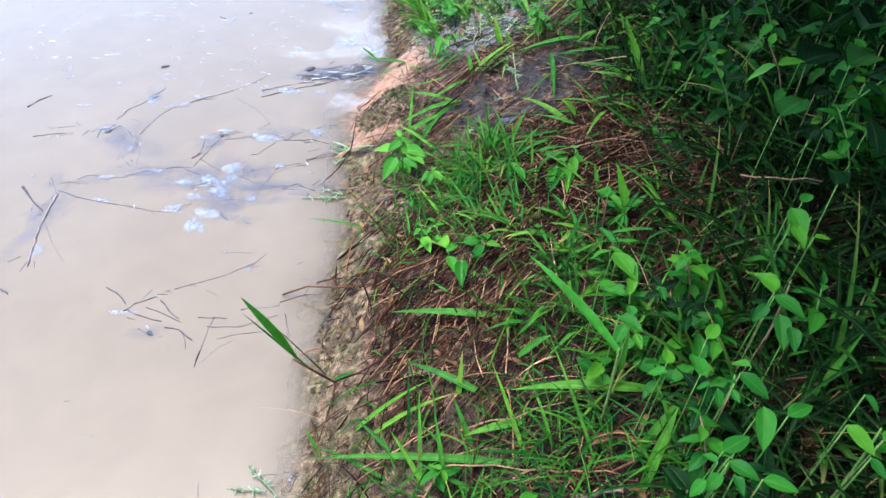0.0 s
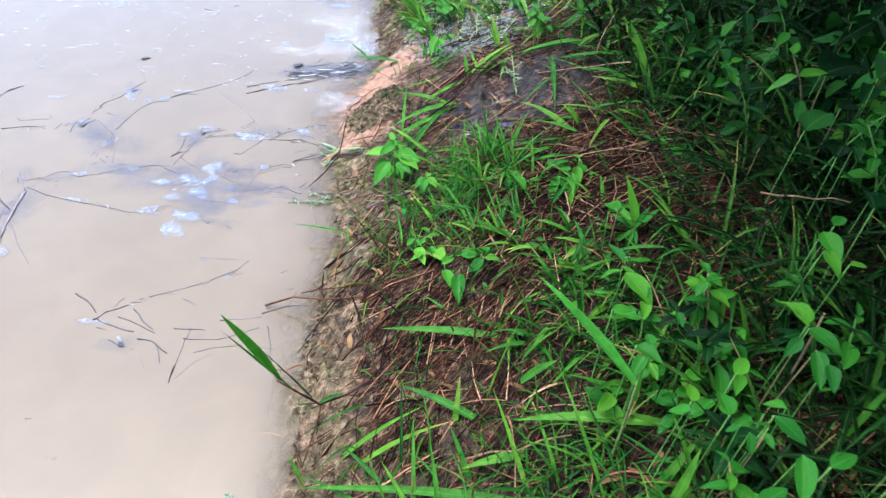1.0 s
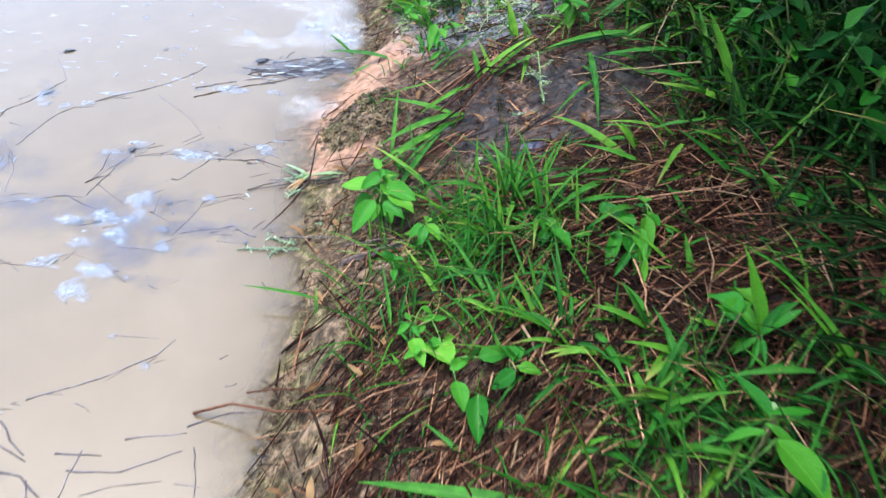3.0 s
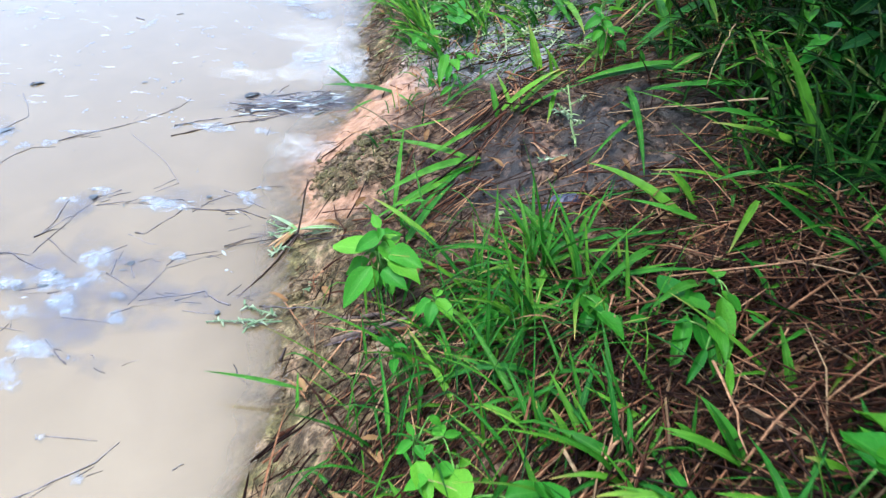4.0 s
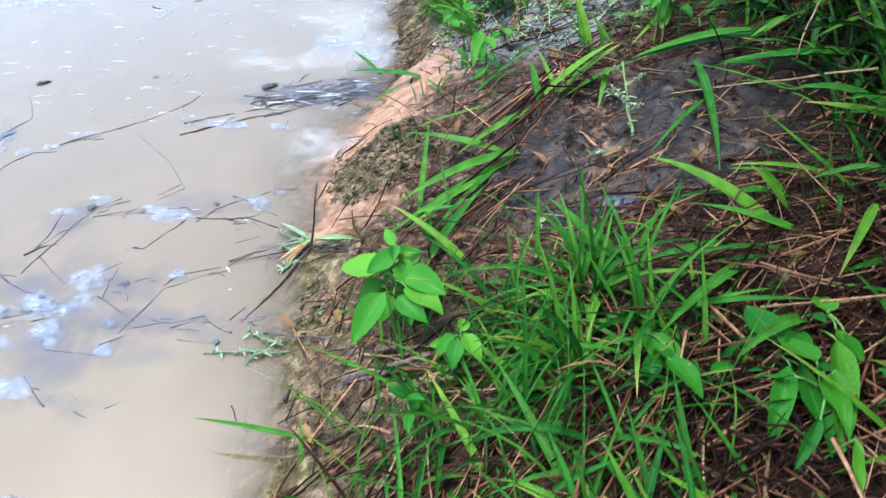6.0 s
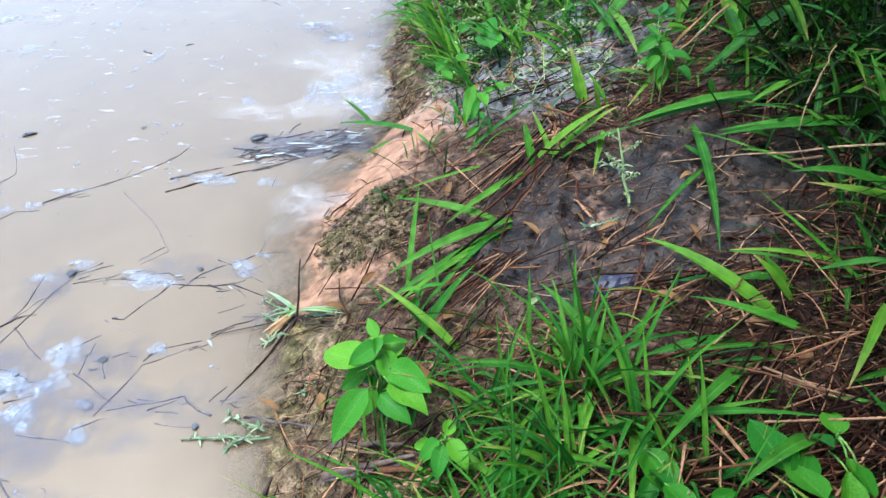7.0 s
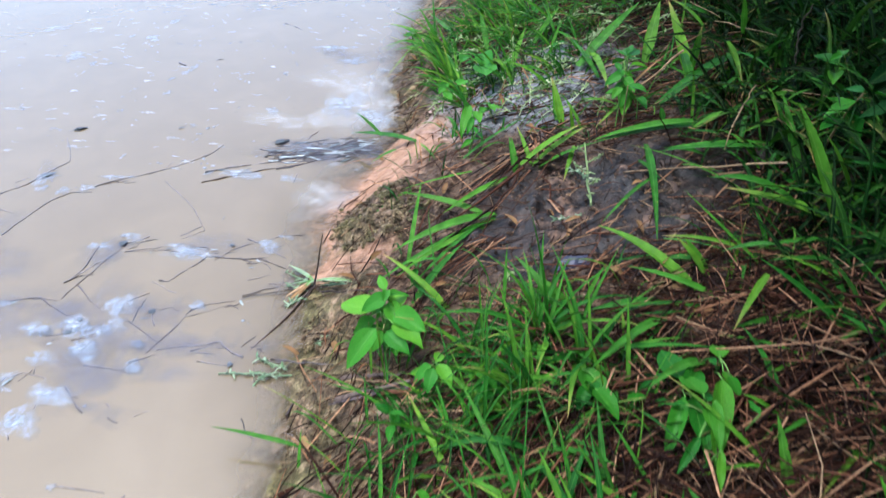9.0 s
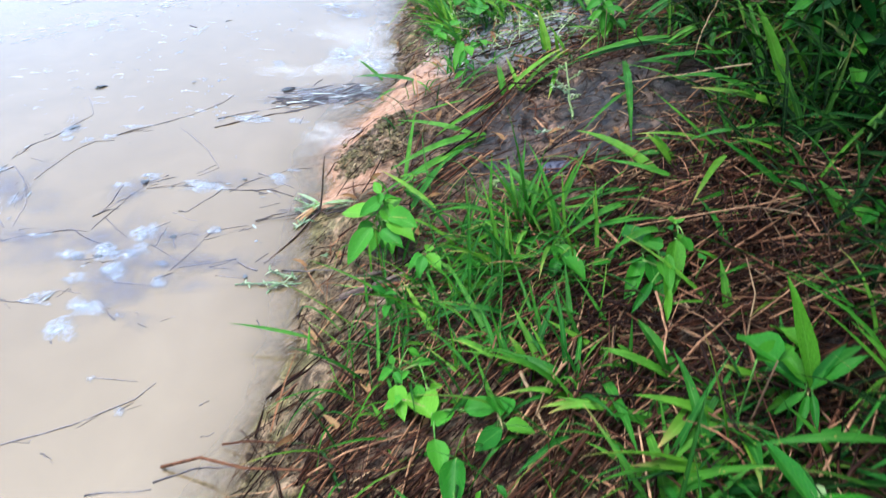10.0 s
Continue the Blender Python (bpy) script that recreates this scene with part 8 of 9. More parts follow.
twig("stalk", (0.083, 1.632, 0.128), (0.028, 1.558, 0.097), 0.0018, "reddish brown dead stalk lying on the bank", "stalk", STRAW, 0, 0.01)
twig("stalk", (0.088, 1.636, 0.127), (-0.004, 1.571, 0.085), 0.0017, "reddish brown dead stalk lying on the bank", "stalk", STRAW, 0, 0.01)
twig("stalk", (0.092, 1.662, 0.120), (-0.012, 1.580, 0.083), 0.0018, "reddish brown dead stalk lying on the bank", "stalk", STRAW, 0, 0.01)
twig("stalk", (0.100, 1.640, 0.131), (0.031, 1.602, 0.094), 0.0025, "reddish brown dead stalk lying on the bank", "stalk", STRAW, 0, 0.01)
twig("stalk", (0.051, 1.648, 0.111), (-0.027, 1.589, 0.083), 0.0018, "reddish brown dead stalk lying on the bank", "stalk", STRAW, 0, 0.01)
twig("stalk", (0.059, 1.627, 0.117), (-0.005, 1.563, 0.083), 0.0026, "reddish brown dead stalk lying on the bank", "stalk", STRAW, 0, 0.01)
twig("stalk", (0.065, 1.648, 0.122), (-0.056, 1.620, 0.075), 0.0018, "reddish brown dead stalk lying on the bank", "stalk", STRAW, 0, 0.01)
twig("stalk", (0.071, 1.663, 0.109), (-0.036, 1.619, 0.075), 0.0021, "reddish brown dead stalk lying on the bank", "stalk", STRAW, 0, 0.01)
twig("stalk", (0.075, 1.648, 0.122), (-0.025, 1.576, 0.077), 0.0021, "reddish brown dead stalk lying on the bank", "stalk", STRAW, 0, 0.01)
twig("stalk", (0.089, 1.636, 0.120), (0.014, 1.594, 0.088), 0.0017, "reddish brown dead stalk lying on the bank", "stalk", STRAW, 0, 0.01)
twig("stalk", (0.085, 1.624, 0.131), (0.011, 1.564, 0.088), 0.0018, "reddish brown dead stalk lying on the bank", "stalk", STRAW, 0, 0.01)
twig("stalk", (0.097, 1.654, 0.123), (-0.013, 1.581, 0.085), 0.0024, "reddish brown dead stalk lying on the bank", "stalk", STRAW, 0, 0.01)
twig("stalk", (0.255, 1.572, 0.163), (0.309, 1.578, 0.185), 0.0019, "long tan dead grass stalk lying on the bank", "stalk", TAN, 0, 0.02)
twig("stalk", (0.204, 1.490, 0.149), (0.226, 1.595, 0.154), 0.0019, "reddish brown dead stalk lying on the bank", "stalk", STRAW, 0, 0.02)
twig("stalk", (0.089, 1.555, 0.113), (0.132, 1.510, 0.129), 0.0028, "reddish brown dead stalk lying on the bank", "stalk", STRAW, 0, 0.02)
twig("stalk", (0.231, 1.639, 0.156), (0.260, 1.684, 0.169), 0.0031, "long tan dead grass stalk lying on the bank", "stalk", TAN, 0, 0.02)
twig("stalk", (0.186, 1.540, 0.142), (0.232, 1.500, 0.165), 0.0022, "reddish brown dead stalk lying on the bank", "stalk", STRAW, 0, 0.02)
twig("stalk", (0.277, 1.567, 0.171), (0.332, 1.560, 0.194), 0.0017, "reddish brown dead stalk lying on the bank", "stalk", STRAW, 0, 0.02)
twig("stalk", (0.071, 1.521, 0.114), (0.154, 1.499, 0.142), 0.0020, "long tan dead grass stalk lying on the bank", "stalk", TAN, 0, 0.02)
twig("stalk", (0.117, 1.553, 0.123), (0.184, 1.559, 0.149), 0.0028, "reddish brown dead stalk lying on the bank", "stalk", STRAW, 0, 0.02)
twig("stalk", (0.269, 1.516, 0.175), (0.321, 1.534, 0.192), 0.0020, "reddish brown dead stalk lying on the bank", "stalk", STRAW, 0, 0.02)
twig("stalk", (0.189, 1.631, 0.143), (0.257, 1.625, 0.173), 0.0027, "long tan dead grass stalk lying on the bank", "stalk", TAN, 0, 0.02)
twig("stalk", (0.211, 1.631, 0.154), (0.262, 1.610, 0.170), 0.0028, "reddish brown dead stalk lying on the bank", "stalk", STRAW, 0, 0.02)
twig("stalk", (0.205, 1.575, 0.146), (0.252, 1.574, 0.170), 0.0018, "reddish brown dead stalk lying on the bank", "stalk", STRAW, 0, 0.02)
twig("stalk", (0.226, 1.543, 0.165), (0.275, 1.558, 0.167), 0.0021, "long tan dead grass stalk lying on the bank", "stalk", TAN, 0, 0.02)
twig("stalk", (0.172, 1.620, 0.140), (0.241, 1.673, 0.163), 0.0023, "reddish brown dead stalk lying on the bank", "stalk", STRAW, 0, 0.02)
twig("stalk", (0.176, 1.527, 0.138), (0.208, 1.558, 0.147), 0.0019, "reddish brown dead stalk lying on the bank", "stalk", STRAW, 0, 0.02)
twig("stalk", (0.229, 1.519, 0.159), (0.254, 1.473, 0.176), 0.0017, "long tan dead grass stalk lying on the bank", "stalk", TAN, 0, 0.02)
twig("stalk", (0.236, 1.511, 0.165), (0.286, 1.530, 0.178), 0.0018, "reddish brown dead stalk lying on the bank", "stalk", STRAW, 0, 0.02)
twig("stalk", (0.091, 1.632, 0.122), (0.171, 1.648, 0.147), 0.0017, "reddish brown dead stalk lying on the bank", "stalk", STRAW, 0, 0.02)
twig("stalk", (0.274, 1.565, 0.174), (0.334, 1.630, 0.187), 0.0032, "long tan dead grass stalk lying on the bank", "stalk", TAN, 0, 0.02)
twig("stalk", (0.254, 1.559, 0.161), (0.312, 1.570, 0.189), 0.0027, "reddish brown dead stalk lying on the bank", "stalk", STRAW, 0, 0.02)
twig("stalk", (0.208, 1.569, 0.146), (0.245, 1.598, 0.163), 0.0024, "reddish brown dead stalk lying on the bank", "stalk", STRAW, 0, 0.02)
twig("stalk", (0.203, 1.568, 0.156), (0.268, 1.586, 0.164), 0.0031, "long tan dead grass stalk lying on the bank", "stalk", TAN, 0, 0.02)
twig("stalk", (0.234, 1.533, 0.163), (0.269, 1.502, 0.179), 0.0016, "reddish brown dead stalk lying on the bank", "stalk", STRAW, 0, 0.02)
twig("stalk", (0.123, 1.511, 0.133), (0.190, 1.501, 0.150), 0.0017, "reddish brown dead stalk lying on the bank", "stalk", STRAW, 0, 0.02)
twig("stalk", (0.259, 1.508, 0.176), (0.328, 1.517, 0.190), 0.0028, "long tan dead grass stalk lying on the bank", "stalk", TAN, 0, 0.02)
twig("stalk", (0.231, 1.565, 0.154), (0.266, 1.589, 0.166), 0.0016, "reddish brown dead stalk lying on the bank", "stalk", STRAW, 0, 0.02)
twig("stalk", (0.127, 1.923, 0.140), (0.168, 1.887, 0.148), 0.0034, "reddish brown dead stalk lying on the bank", "stalk", STRAW, 0, 0.03)
twig("stalk", (0.141, 1.886, 0.150), (0.147, 1.830, 0.144), 0.0042, "reddish brown dead stalk lying on the bank", "stalk", STRAW, 0, 0.03)
twig("stalk", (0.135, 1.927, 0.132), (0.151, 1.841, 0.155), 0.0025, "reddish brown dead stalk lying on the bank", "stalk", STRAW, 0, 0.03)
twig("stalk", (0.139, 1.867, 0.143), (0.178, 1.839, 0.149), 0.0027, "reddish brown dead stalk lying on the bank", "stalk", STRAW, 0, 0.03)
twig("stalk", (0.152, 1.855, 0.139), (0.178, 1.829, 0.156), 0.0025, "reddish brown dead stalk lying on the bank", "stalk", STRAW, 0, 0.03)
twig("stalk", (0.168, 1.902, 0.141), (0.177, 1.803, 0.167), 0.0032, "reddish brown dead stalk lying on the bank", "stalk", STRAW, 0, 0.03)
twig("stalk", (0.132, 1.888, 0.138), (0.154, 1.865, 0.141), 0.0037, "reddish brown dead stalk lying on the bank", "stalk", STRAW, 0, 0.03)
twig("stalk", (0.120, 1.821, 0.150), (0.175, 1.816, 0.150), 0.0032, "reddish brown dead stalk lying on the bank", "stalk", STRAW, 0, 0.03)
twig("stalk", (0.156, 1.937, 0.136), (0.177, 1.866, 0.162), 0.0032, "reddish brown dead stalk lying on the bank", "stalk", STRAW, 0, 0.03)
twig("stalk", (0.185, 1.864, 0.153), (0.135, 1.889, 0.131), 0.0026, "reddish brown dead stalk lying on the bank", "stalk", STRAW, 0, 0.03)
twig("stalk", (0.139, 1.887, 0.144), (0.189, 1.841, 0.169), 0.0044, "reddish brown dead stalk lying on the bank", "stalk", STRAW, 0, 0.03)
twig("stalk", (0.199, 1.834, 0.174), (0.140, 1.868, 0.137), 0.0036, "reddish brown dead stalk lying on the bank", "stalk", STRAW, 0, 0.03)
twig("stalk", (0.150, 1.869, 0.153), (0.183, 1.797, 0.167), 0.0030, "reddish brown dead stalk lying on the bank", "stalk", STRAW, 0, 0.03)
twig("stalk", (0.126, 1.940, 0.145), (0.177, 1.897, 0.151), 0.0037, "reddish brown dead stalk lying on the bank", "stalk", STRAW, 0, 0.03)
twig("stalk", (0.157, 1.934, 0.138), (0.162, 1.861, 0.159), 0.0030, "reddish brown dead stalk lying on the bank", "stalk", STRAW, 0, 0.03)
twig("stalk", (0.146, 1.868, 0.153), (0.128, 1.841, 0.131), 0.0027, "reddish brown dead stalk lying on the bank", "stalk", STRAW, 0, 0.03)
twig("stalk", (0.148, 1.902, 0.154), (0.152, 1.835, 0.154), 0.0029, "reddish brown dead stalk lying on the bank", "stalk", STRAW, 0, 0.03)
twig("stalk", (0.144, 1.871, 0.142), (0.083, 1.863, 0.126), 0.0039, "reddish brown dead stalk lying on the bank", "stalk", STRAW, 0, 0.03)
twig("stalk", (0.145, 1.895, 0.135), (0.184, 1.863, 0.150), 0.0036, "reddish brown dead stalk lying on the bank", "stalk", STRAW, 0, 0.03)
twig("stalk", (0.173, 1.865, 0.158), (0.158, 1.855, 0.141), 0.0037, "reddish brown dead stalk lying on the bank", "stalk", STRAW, 0, 0.03)
twig("stalk", (0.132, 1.789, 0.148), (0.071, 1.710, 0.109), 0.0023, "reddish brown dead stalk lying on the bank", "stalk", STRAW, 0, 0.01)
twig("stalk", (0.132, 1.868, 0.151), (0.068, 1.812, 0.109), 0.0021, "reddish brown dead stalk lying on the bank", "stalk", STRAW, 0, 0.01)
twig("stalk", (0.169, 1.830, 0.155), (0.107, 1.719, 0.119), 0.0020, "reddish brown dead stalk lying on the bank", "stalk", STRAW, 0, 0.01)
twig("stalk", (0.139, 1.885, 0.141), (0.048, 1.769, 0.106), 0.0030, "reddish brown dead stalk lying on the bank", "stalk", STRAW, 0, 0.01)
twig("stalk", (0.120, 1.863, 0.134), (0.018, 1.765, 0.096), 0.0029, "reddish brown dead stalk lying on the bank", "stalk", STRAW, 0, 0.01)
twig("stalk", (0.100, 1.871, 0.124), (0.045, 1.772, 0.104), 0.0025, "reddish brown dead stalk lying on the bank", "stalk", STRAW, 0, 0.01)
twig("stalk", (0.126, 1.884, 0.138), (0.035, 1.778, 0.105), 0.0022, "reddish brown dead stalk lying on the bank", "stalk", STRAW, 0, 0.01)
twig("stalk", (0.117, 1.824, 0.148), (0.062, 1.763, 0.111), 0.0021, "reddish brown dead stalk lying on the bank", "stalk", STRAW, 0, 0.01)
twig("stalk", (0.164, 1.894, 0.150), (0.073, 1.763, 0.116), 0.0026, "reddish brown dead stalk lying on the bank", "stalk", STRAW, 0, 0.01)
twig("stalk", (0.160, 1.855, 0.164), (0.080, 1.759, 0.118), 0.0024, "reddish brown dead stalk lying on the bank", "stalk", STRAW, 0, 0.01)
twig("stalk", (0.117, 1.815, 0.134), (0.056, 1.750, 0.107), 0.0027, "reddish brown dead stalk lying on the bank", "stalk", STRAW, 0, 0.01)
twig("stalk", (0.124, 1.865, 0.138), (0.026, 1.790, 0.102), 0.0025, "reddish brown dead stalk lying on the bank", "stalk", STRAW, 0, 0.01)
twig("stalk", (0.128, 1.890, 0.132), (0.068, 1.793, 0.110), 0.0025, "reddish brown dead stalk lying on the bank", "stalk", STRAW, 0, 0.01)
twig("stalk", (0.130, 1.898, 0.138), (0.018, 1.773, 0.094), 0.0030, "reddish brown dead stalk lying on the bank", "stalk", STRAW, 0, 0.01)
twig("stalk", (0.119, 1.823, 0.147), (0.039, 1.749, 0.100), 0.0023, "reddish brown dead stalk lying on the bank", "stalk", STRAW, 0, 0.01)
twig("stalk", (0.092, 1.844, 0.140), (-0.010, 1.794, 0.085), 0.0023, "reddish brown dead stalk lying on the bank", "stalk", STRAW, 0, 0.01)

# ---- odd things on the silt ----
wet_stone((0.187, 1.591, 0.132), 0.045, 0.03)
plant = stemmed("fallen_leaf_sprig", (0.107, 1.575, 0.109), 0.004, "pale green fallen leaf lying on wet silt", "leaf")
leaf_between(plant, (0.103, 1.570, 0.114), (0.113, 1.585, 0.119), PALE_ROUND)

# crooked twigs afloat, thread by thread
bent_twig(((-0.404, 1.787), (-0.429, 1.759)), 0.0016)
bent_twig(((-0.453, 1.922), (-0.409, 1.947), (-0.357, 1.977), (-0.292, 2.005), (-0.246, 2.031)), 0.0034, TWIG)
bent_twig(((-0.383, 2.052), (-0.3, 2.037)), 0.0030)
bent_twig(((-0.355, 2.041), (-0.316, 2.036), (-0.259, 2.042)), 0.0025)
bent_twig(((-0.366, 2.026), (-0.318, 2.005)), 0.0028)
bent_twig(((-0.318, 2.005), (-0.288, 2.032), (-0.243, 2.043), (-0.212, 2.075)), 0.0024)
bent_twig(((-0.281, 2.093), (-0.209, 2.061)), 0.0020)
bent_twig(((-0.267, 2.103), (-0.249, 2.035)), 0.0030)
bent_twig(((-0.294, 2.014), (-0.226, 2.038)), 0.0024)
bent_twig(((-0.247, 2.035), (-0.191, 2.051)), 0.0020)
bent_twig(((-0.288, 2.052), (-0.231, 2.089)), 0.0022)
bent_twig(((-0.288, 1.94), (-0.288, 1.97)), 0.0026)
bent_twig(((-0.25, 2.074), (-0.189, 2.1)), 0.0020)
bent_twig(((-0.339, 2.021), (-0.298, 2.028), (-0.265, 2.024)), 0.0020)
bent_twig(((-0.317, 2.061), (-0.273, 2.056)), 0.0020)
bent_twig(((-0.279, 2.039), (-0.236, 2.064)), 0.0020)
bent_twig(((-0.24, 2.053), (-0.202, 2.083)), 0.0018)
bent_twig(((-0.439, 1.719), (-0.402, 1.716), (-0.371, 1.713), (-0.353, 1.712)), 0.0022)
bent_twig(((-0.353, 1.712), (-0.318, 1.71), (-0.281, 1.714), (-0.234, 1.695)), 0.0028)
bent_twig(((-0.367, 1.709), (-0.375, 1.692), (-0.383, 1.68), (-0.402, 1.646)), 0.0024)
bent_twig(((-0.415, 1.647), (-0.401, 1.645)), 0.0016)
bent_twig(((-0.401, 1.73), (-0.377, 1.734), (-0.368, 1.728)), 0.0018)
bent_twig(((-0.351, 1.702), (-0.334, 1.73), (-0.314, 1.747), (-0.28, 1.766), (-0.265, 1.778), (-0.26, 1.804)), 0.0018)
bent_twig(((-0.317, 1.764), (-0.293, 1.753)), 0.0026)
bent_twig(((-0.265, 1.778), (-0.227, 1.785), (-0.237, 1.779)), 0.0016)
bent_twig(((-0.274, 1.739), (-0.241, 1.72)), 0.0018)
bent_twig(((-0.285, 1.662), (-0.254, 1.678)), 0.0014)
bent_twig(((-0.478, 1.752), (-0.499, 1.736), (-0.515, 1.723)), 0.0022)
bent_twig(((-0.501, 1.707), (-0.462, 1.722)), 0.0018)
bent_twig(((-0.548, 1.719), (-0.543, 1.668), (-0.552, 1.631)), 0.0024)
bent_twig(((-0.549, 1.634), (-0.53, 1.675), (-0.522, 1.681)), 0.0022)
bent_twig(((-0.5, 1.709), (-0.439, 1.72)), 0.0014)
bent_twig(((-0.557, 1.625), (-0.538, 1.646)), 0.0024)
bent_twig(((-0.537, 1.626), (-0.501, 1.595), (-0.476, 1.576)), 0.0018)
bent_twig(((-0.442, 1.598), (-0.419, 1.618)), 0.0020)
bent_twig(((-0.347, 1.588), (-0.328, 1.602), (-0.289, 1.614)), 0.0022)
bent_twig(((-0.417, 1.646), (-0.401, 1.645)), 0.0018)
bent_twig(((-0.241, 1.505), (-0.273, 1.521), (-0.282, 1.53), (-0.301, 1.523), (-0.339, 1.513), (-0.362, 1.507)), 0.0026)
bent_twig(((-0.315, 1.509), (-0.286, 1.526)), 0.0020)
bent_twig(((-0.3, 1.492), (-0.258, 1.489)), 0.0016)
bent_twig(((-0.306, 1.508), (-0.279, 1.507)), 0.0013)
bent_twig(((-0.389, 1.481), (-0.365, 1.495)), 0.0024)
bent_twig(((-0.447, 1.471), (-0.415, 1.469), (-0.382, 1.464)), 0.0024)
bent_twig(((-0.422, 1.556), (-0.39, 1.535), (-0.361, 1.518)), 0.0020)
bent_twig(((-0.418, 1.553), (-0.422, 1.587)), 0.0020)
bent_twig(((-0.511, 1.547), (-0.474, 1.532)), 0.0022)
bent_twig(((-0.386, 1.552), (-0.399, 1.579)), 0.0022)
bent_twig(((-0.222, 1.52), (-0.214, 1.518)), 0.0016)
bent_twig(((-0.468, 1.523), (-0.439, 1.548)), 0.0016)
bent_twig(((-0.484, 1.511), (-0.452, 1.525)), 0.0016)
soaked_leaf((-0.361, 2.078), (-0.333, 2.094), 0.0200)
soaked_leaf((-0.515, 1.722), (-0.507, 1.735), 0.0140)
soaked_leaf((-0.495, 1.548), (-0.489, 1.555), 0.01)
soaked_leaf((-0.782, 2.083), (-0.757, 2.097), 0.0120)
soaked_leaf((-0.397, 1.574), (-0.400, 1.584), 0.0120)
soaked_leaf((-0.337, 1.740), (-0.334, 1.747), 0.0100)
soaked_leaf((-0.257, 1.489), (-0.250, 1.492), 0.0100)
soaked_leaf((-0.496, 1.522), (-0.497, 1.529), 0.0140)
soaked_leaf((-0.575, 2.116), (-0.563, 2.118), 0.0050)
tuft = thing("uprooted_grass", (-0.180, 1.659, 0.011), "uprooted tuft of faded grass caught at the water's edge", "grass")
grass_leaf((-0.180, 1.659, 0.011), (-0.232, 1.701, 0.004), 0.006, 0.0070, tuft, mat=FADED)
grass_leaf((-0.180, 1.659, 0.011), (-0.222, 1.689, 0.005), 0.006, 0.0035, tuft, mat=FADED)
grass_leaf((-0.180, 1.659, 0.011), (-0.209, 1.651, 0.004), 0.006, 0.0042, tuft, mat=STEM)
grass_leaf((-0.180, 1.659, 0.011), (-0.212, 1.687, 0.005), 0.006, 0.0042, tuft, mat=STEM)
grass_leaf((-0.180, 1.659, 0.011), (-0.226, 1.649, 0.003), 0.006, 0.0035, tuft, mat=FADED)
grass_leaf((-0.180, 1.659, 0.011), (-0.198, 1.639, 0.005), 0.006, 0.0042, tuft, mat=STEM)
grass_leaf((-0.180, 1.659, 0.011), (-0.192, 1.642, 0.006), 0.006, 0.0035, tuft, mat=FADED)
grass_leaf((-0.180, 1.659, 0.011), (-0.207, 1.682, 0.004), 0.006, 0.0035, tuft, mat=FADED)
grass_leaf((-0.180, 1.659, 0.011), (-0.113, 1.635, 0.038), 0.006, 0.0042, tuft, mat=STEM)
grass_leaf((-0.180, 1.659, 0.011), (-0.132, 1.644, 0.025), 0.006, 0.0042, tuft, mat=STEM)
grass_leaf((-0.180, 1.659, 0.011), (-0.125, 1.647, 0.031), 0.006, 0.0035, tuft, mat=FADED)
grass_leaf((-0.180, 1.659, 0.011), (-0.137, 1.640, 0.022), 0.006, 0.0035, tuft, mat=FADED)
grass_leaf((-0.180, 1.659, 0.011), (-0.104, 1.622, 0.046), 0.006, 0.0035, tuft, mat=FADED)
grass_leaf((-0.180, 1.659, 0.011), (-0.216, 1.608, 0.002), 0.004, 0.0060, tuft, mat=DEADLEAF)
grass_leaf((-0.180, 1.659, 0.011), (-0.212, 1.617, 0.002), 0.004, 0.0070, tuft, mat=DEADLEAF)
grass_leaf((-0.180, 1.659, 0.011), (-0.218, 1.627, 0.002), 0.004, 0.0050, tuft, mat=TAN)
grass_leaf((-0.180, 1.659, 0.011), (-0.203, 1.622, 0.003), 0.004, 0.0060, tuft, mat=DEADLEAF)
grass_leaf((-0.180, 1.659, 0.011), (-0.207, 1.612, 0.001), 0.004, 0.0040, tuft, mat=TAN)
grass_leaf((-0.180, 1.659, 0.011), (-0.204, 1.638, 0.001), 0.004, 0.0060, tuft, mat=DEADLEAF)
twig("stalk", (-0.162, 1.633, 0.014), (-0.080, 1.584, 0.065), 0.0030, "dry stalk lying on the wet shore", "stalk", TWIG, 0, 0.03)
twig("stalk", (-0.201, 1.500, 0.007), (-0.165, 1.499, 0.007), 0.0030, "dry stalk lying on the wet shore", "stalk", DRIFT, 0, 0.03)
twig("stalk", (-0.165, 1.499, 0.007), (-0.110, 1.489, 0.042), 0.0025, "dry stalk lying on the wet shore", "stalk", TAN, 0, 0.03)
twig("stalk", (-0.194, 1.498, 0.007), (-0.107, 1.471, 0.039), 0.0025, "dry stalk lying on the wet shore", "stalk", DRIFT, 0, 0.03)
twig("stalk", (-0.135, 1.462, 0.016), (-0.073, 1.430, 0.056), 0.0030, "dry stalk lying on the wet shore", "stalk", TAN, 0, 0.03)
twig("stalk", (-0.097, 1.441, 0.040), (-0.060, 1.411, 0.060), 0.0025, "dry stalk lying on the wet shore", "stalk", TAN, 0, 0.03)
twig("stalk", (-0.156, 1.413, 0.003), (-0.153, 1.432, 0.004), 0.0050, "dry stalk lying on the wet shore", "stalk", TWIG, 0, 0.03)
grass_leaf((0.334, 1.929, 0.199), (0.444, 1.971, 0.275), 0.010, 0.0122, mat=LIME)
grass_leaf((0.428, 1.978, 0.290), (0.439, 1.895, 0.259), 0.010, 0.0115, mat=GRASS)
grass_leaf((0.436, 1.950, 0.284), (0.477, 1.884, 0.280), 0.012, 0.0086, mat=BRIGHT)
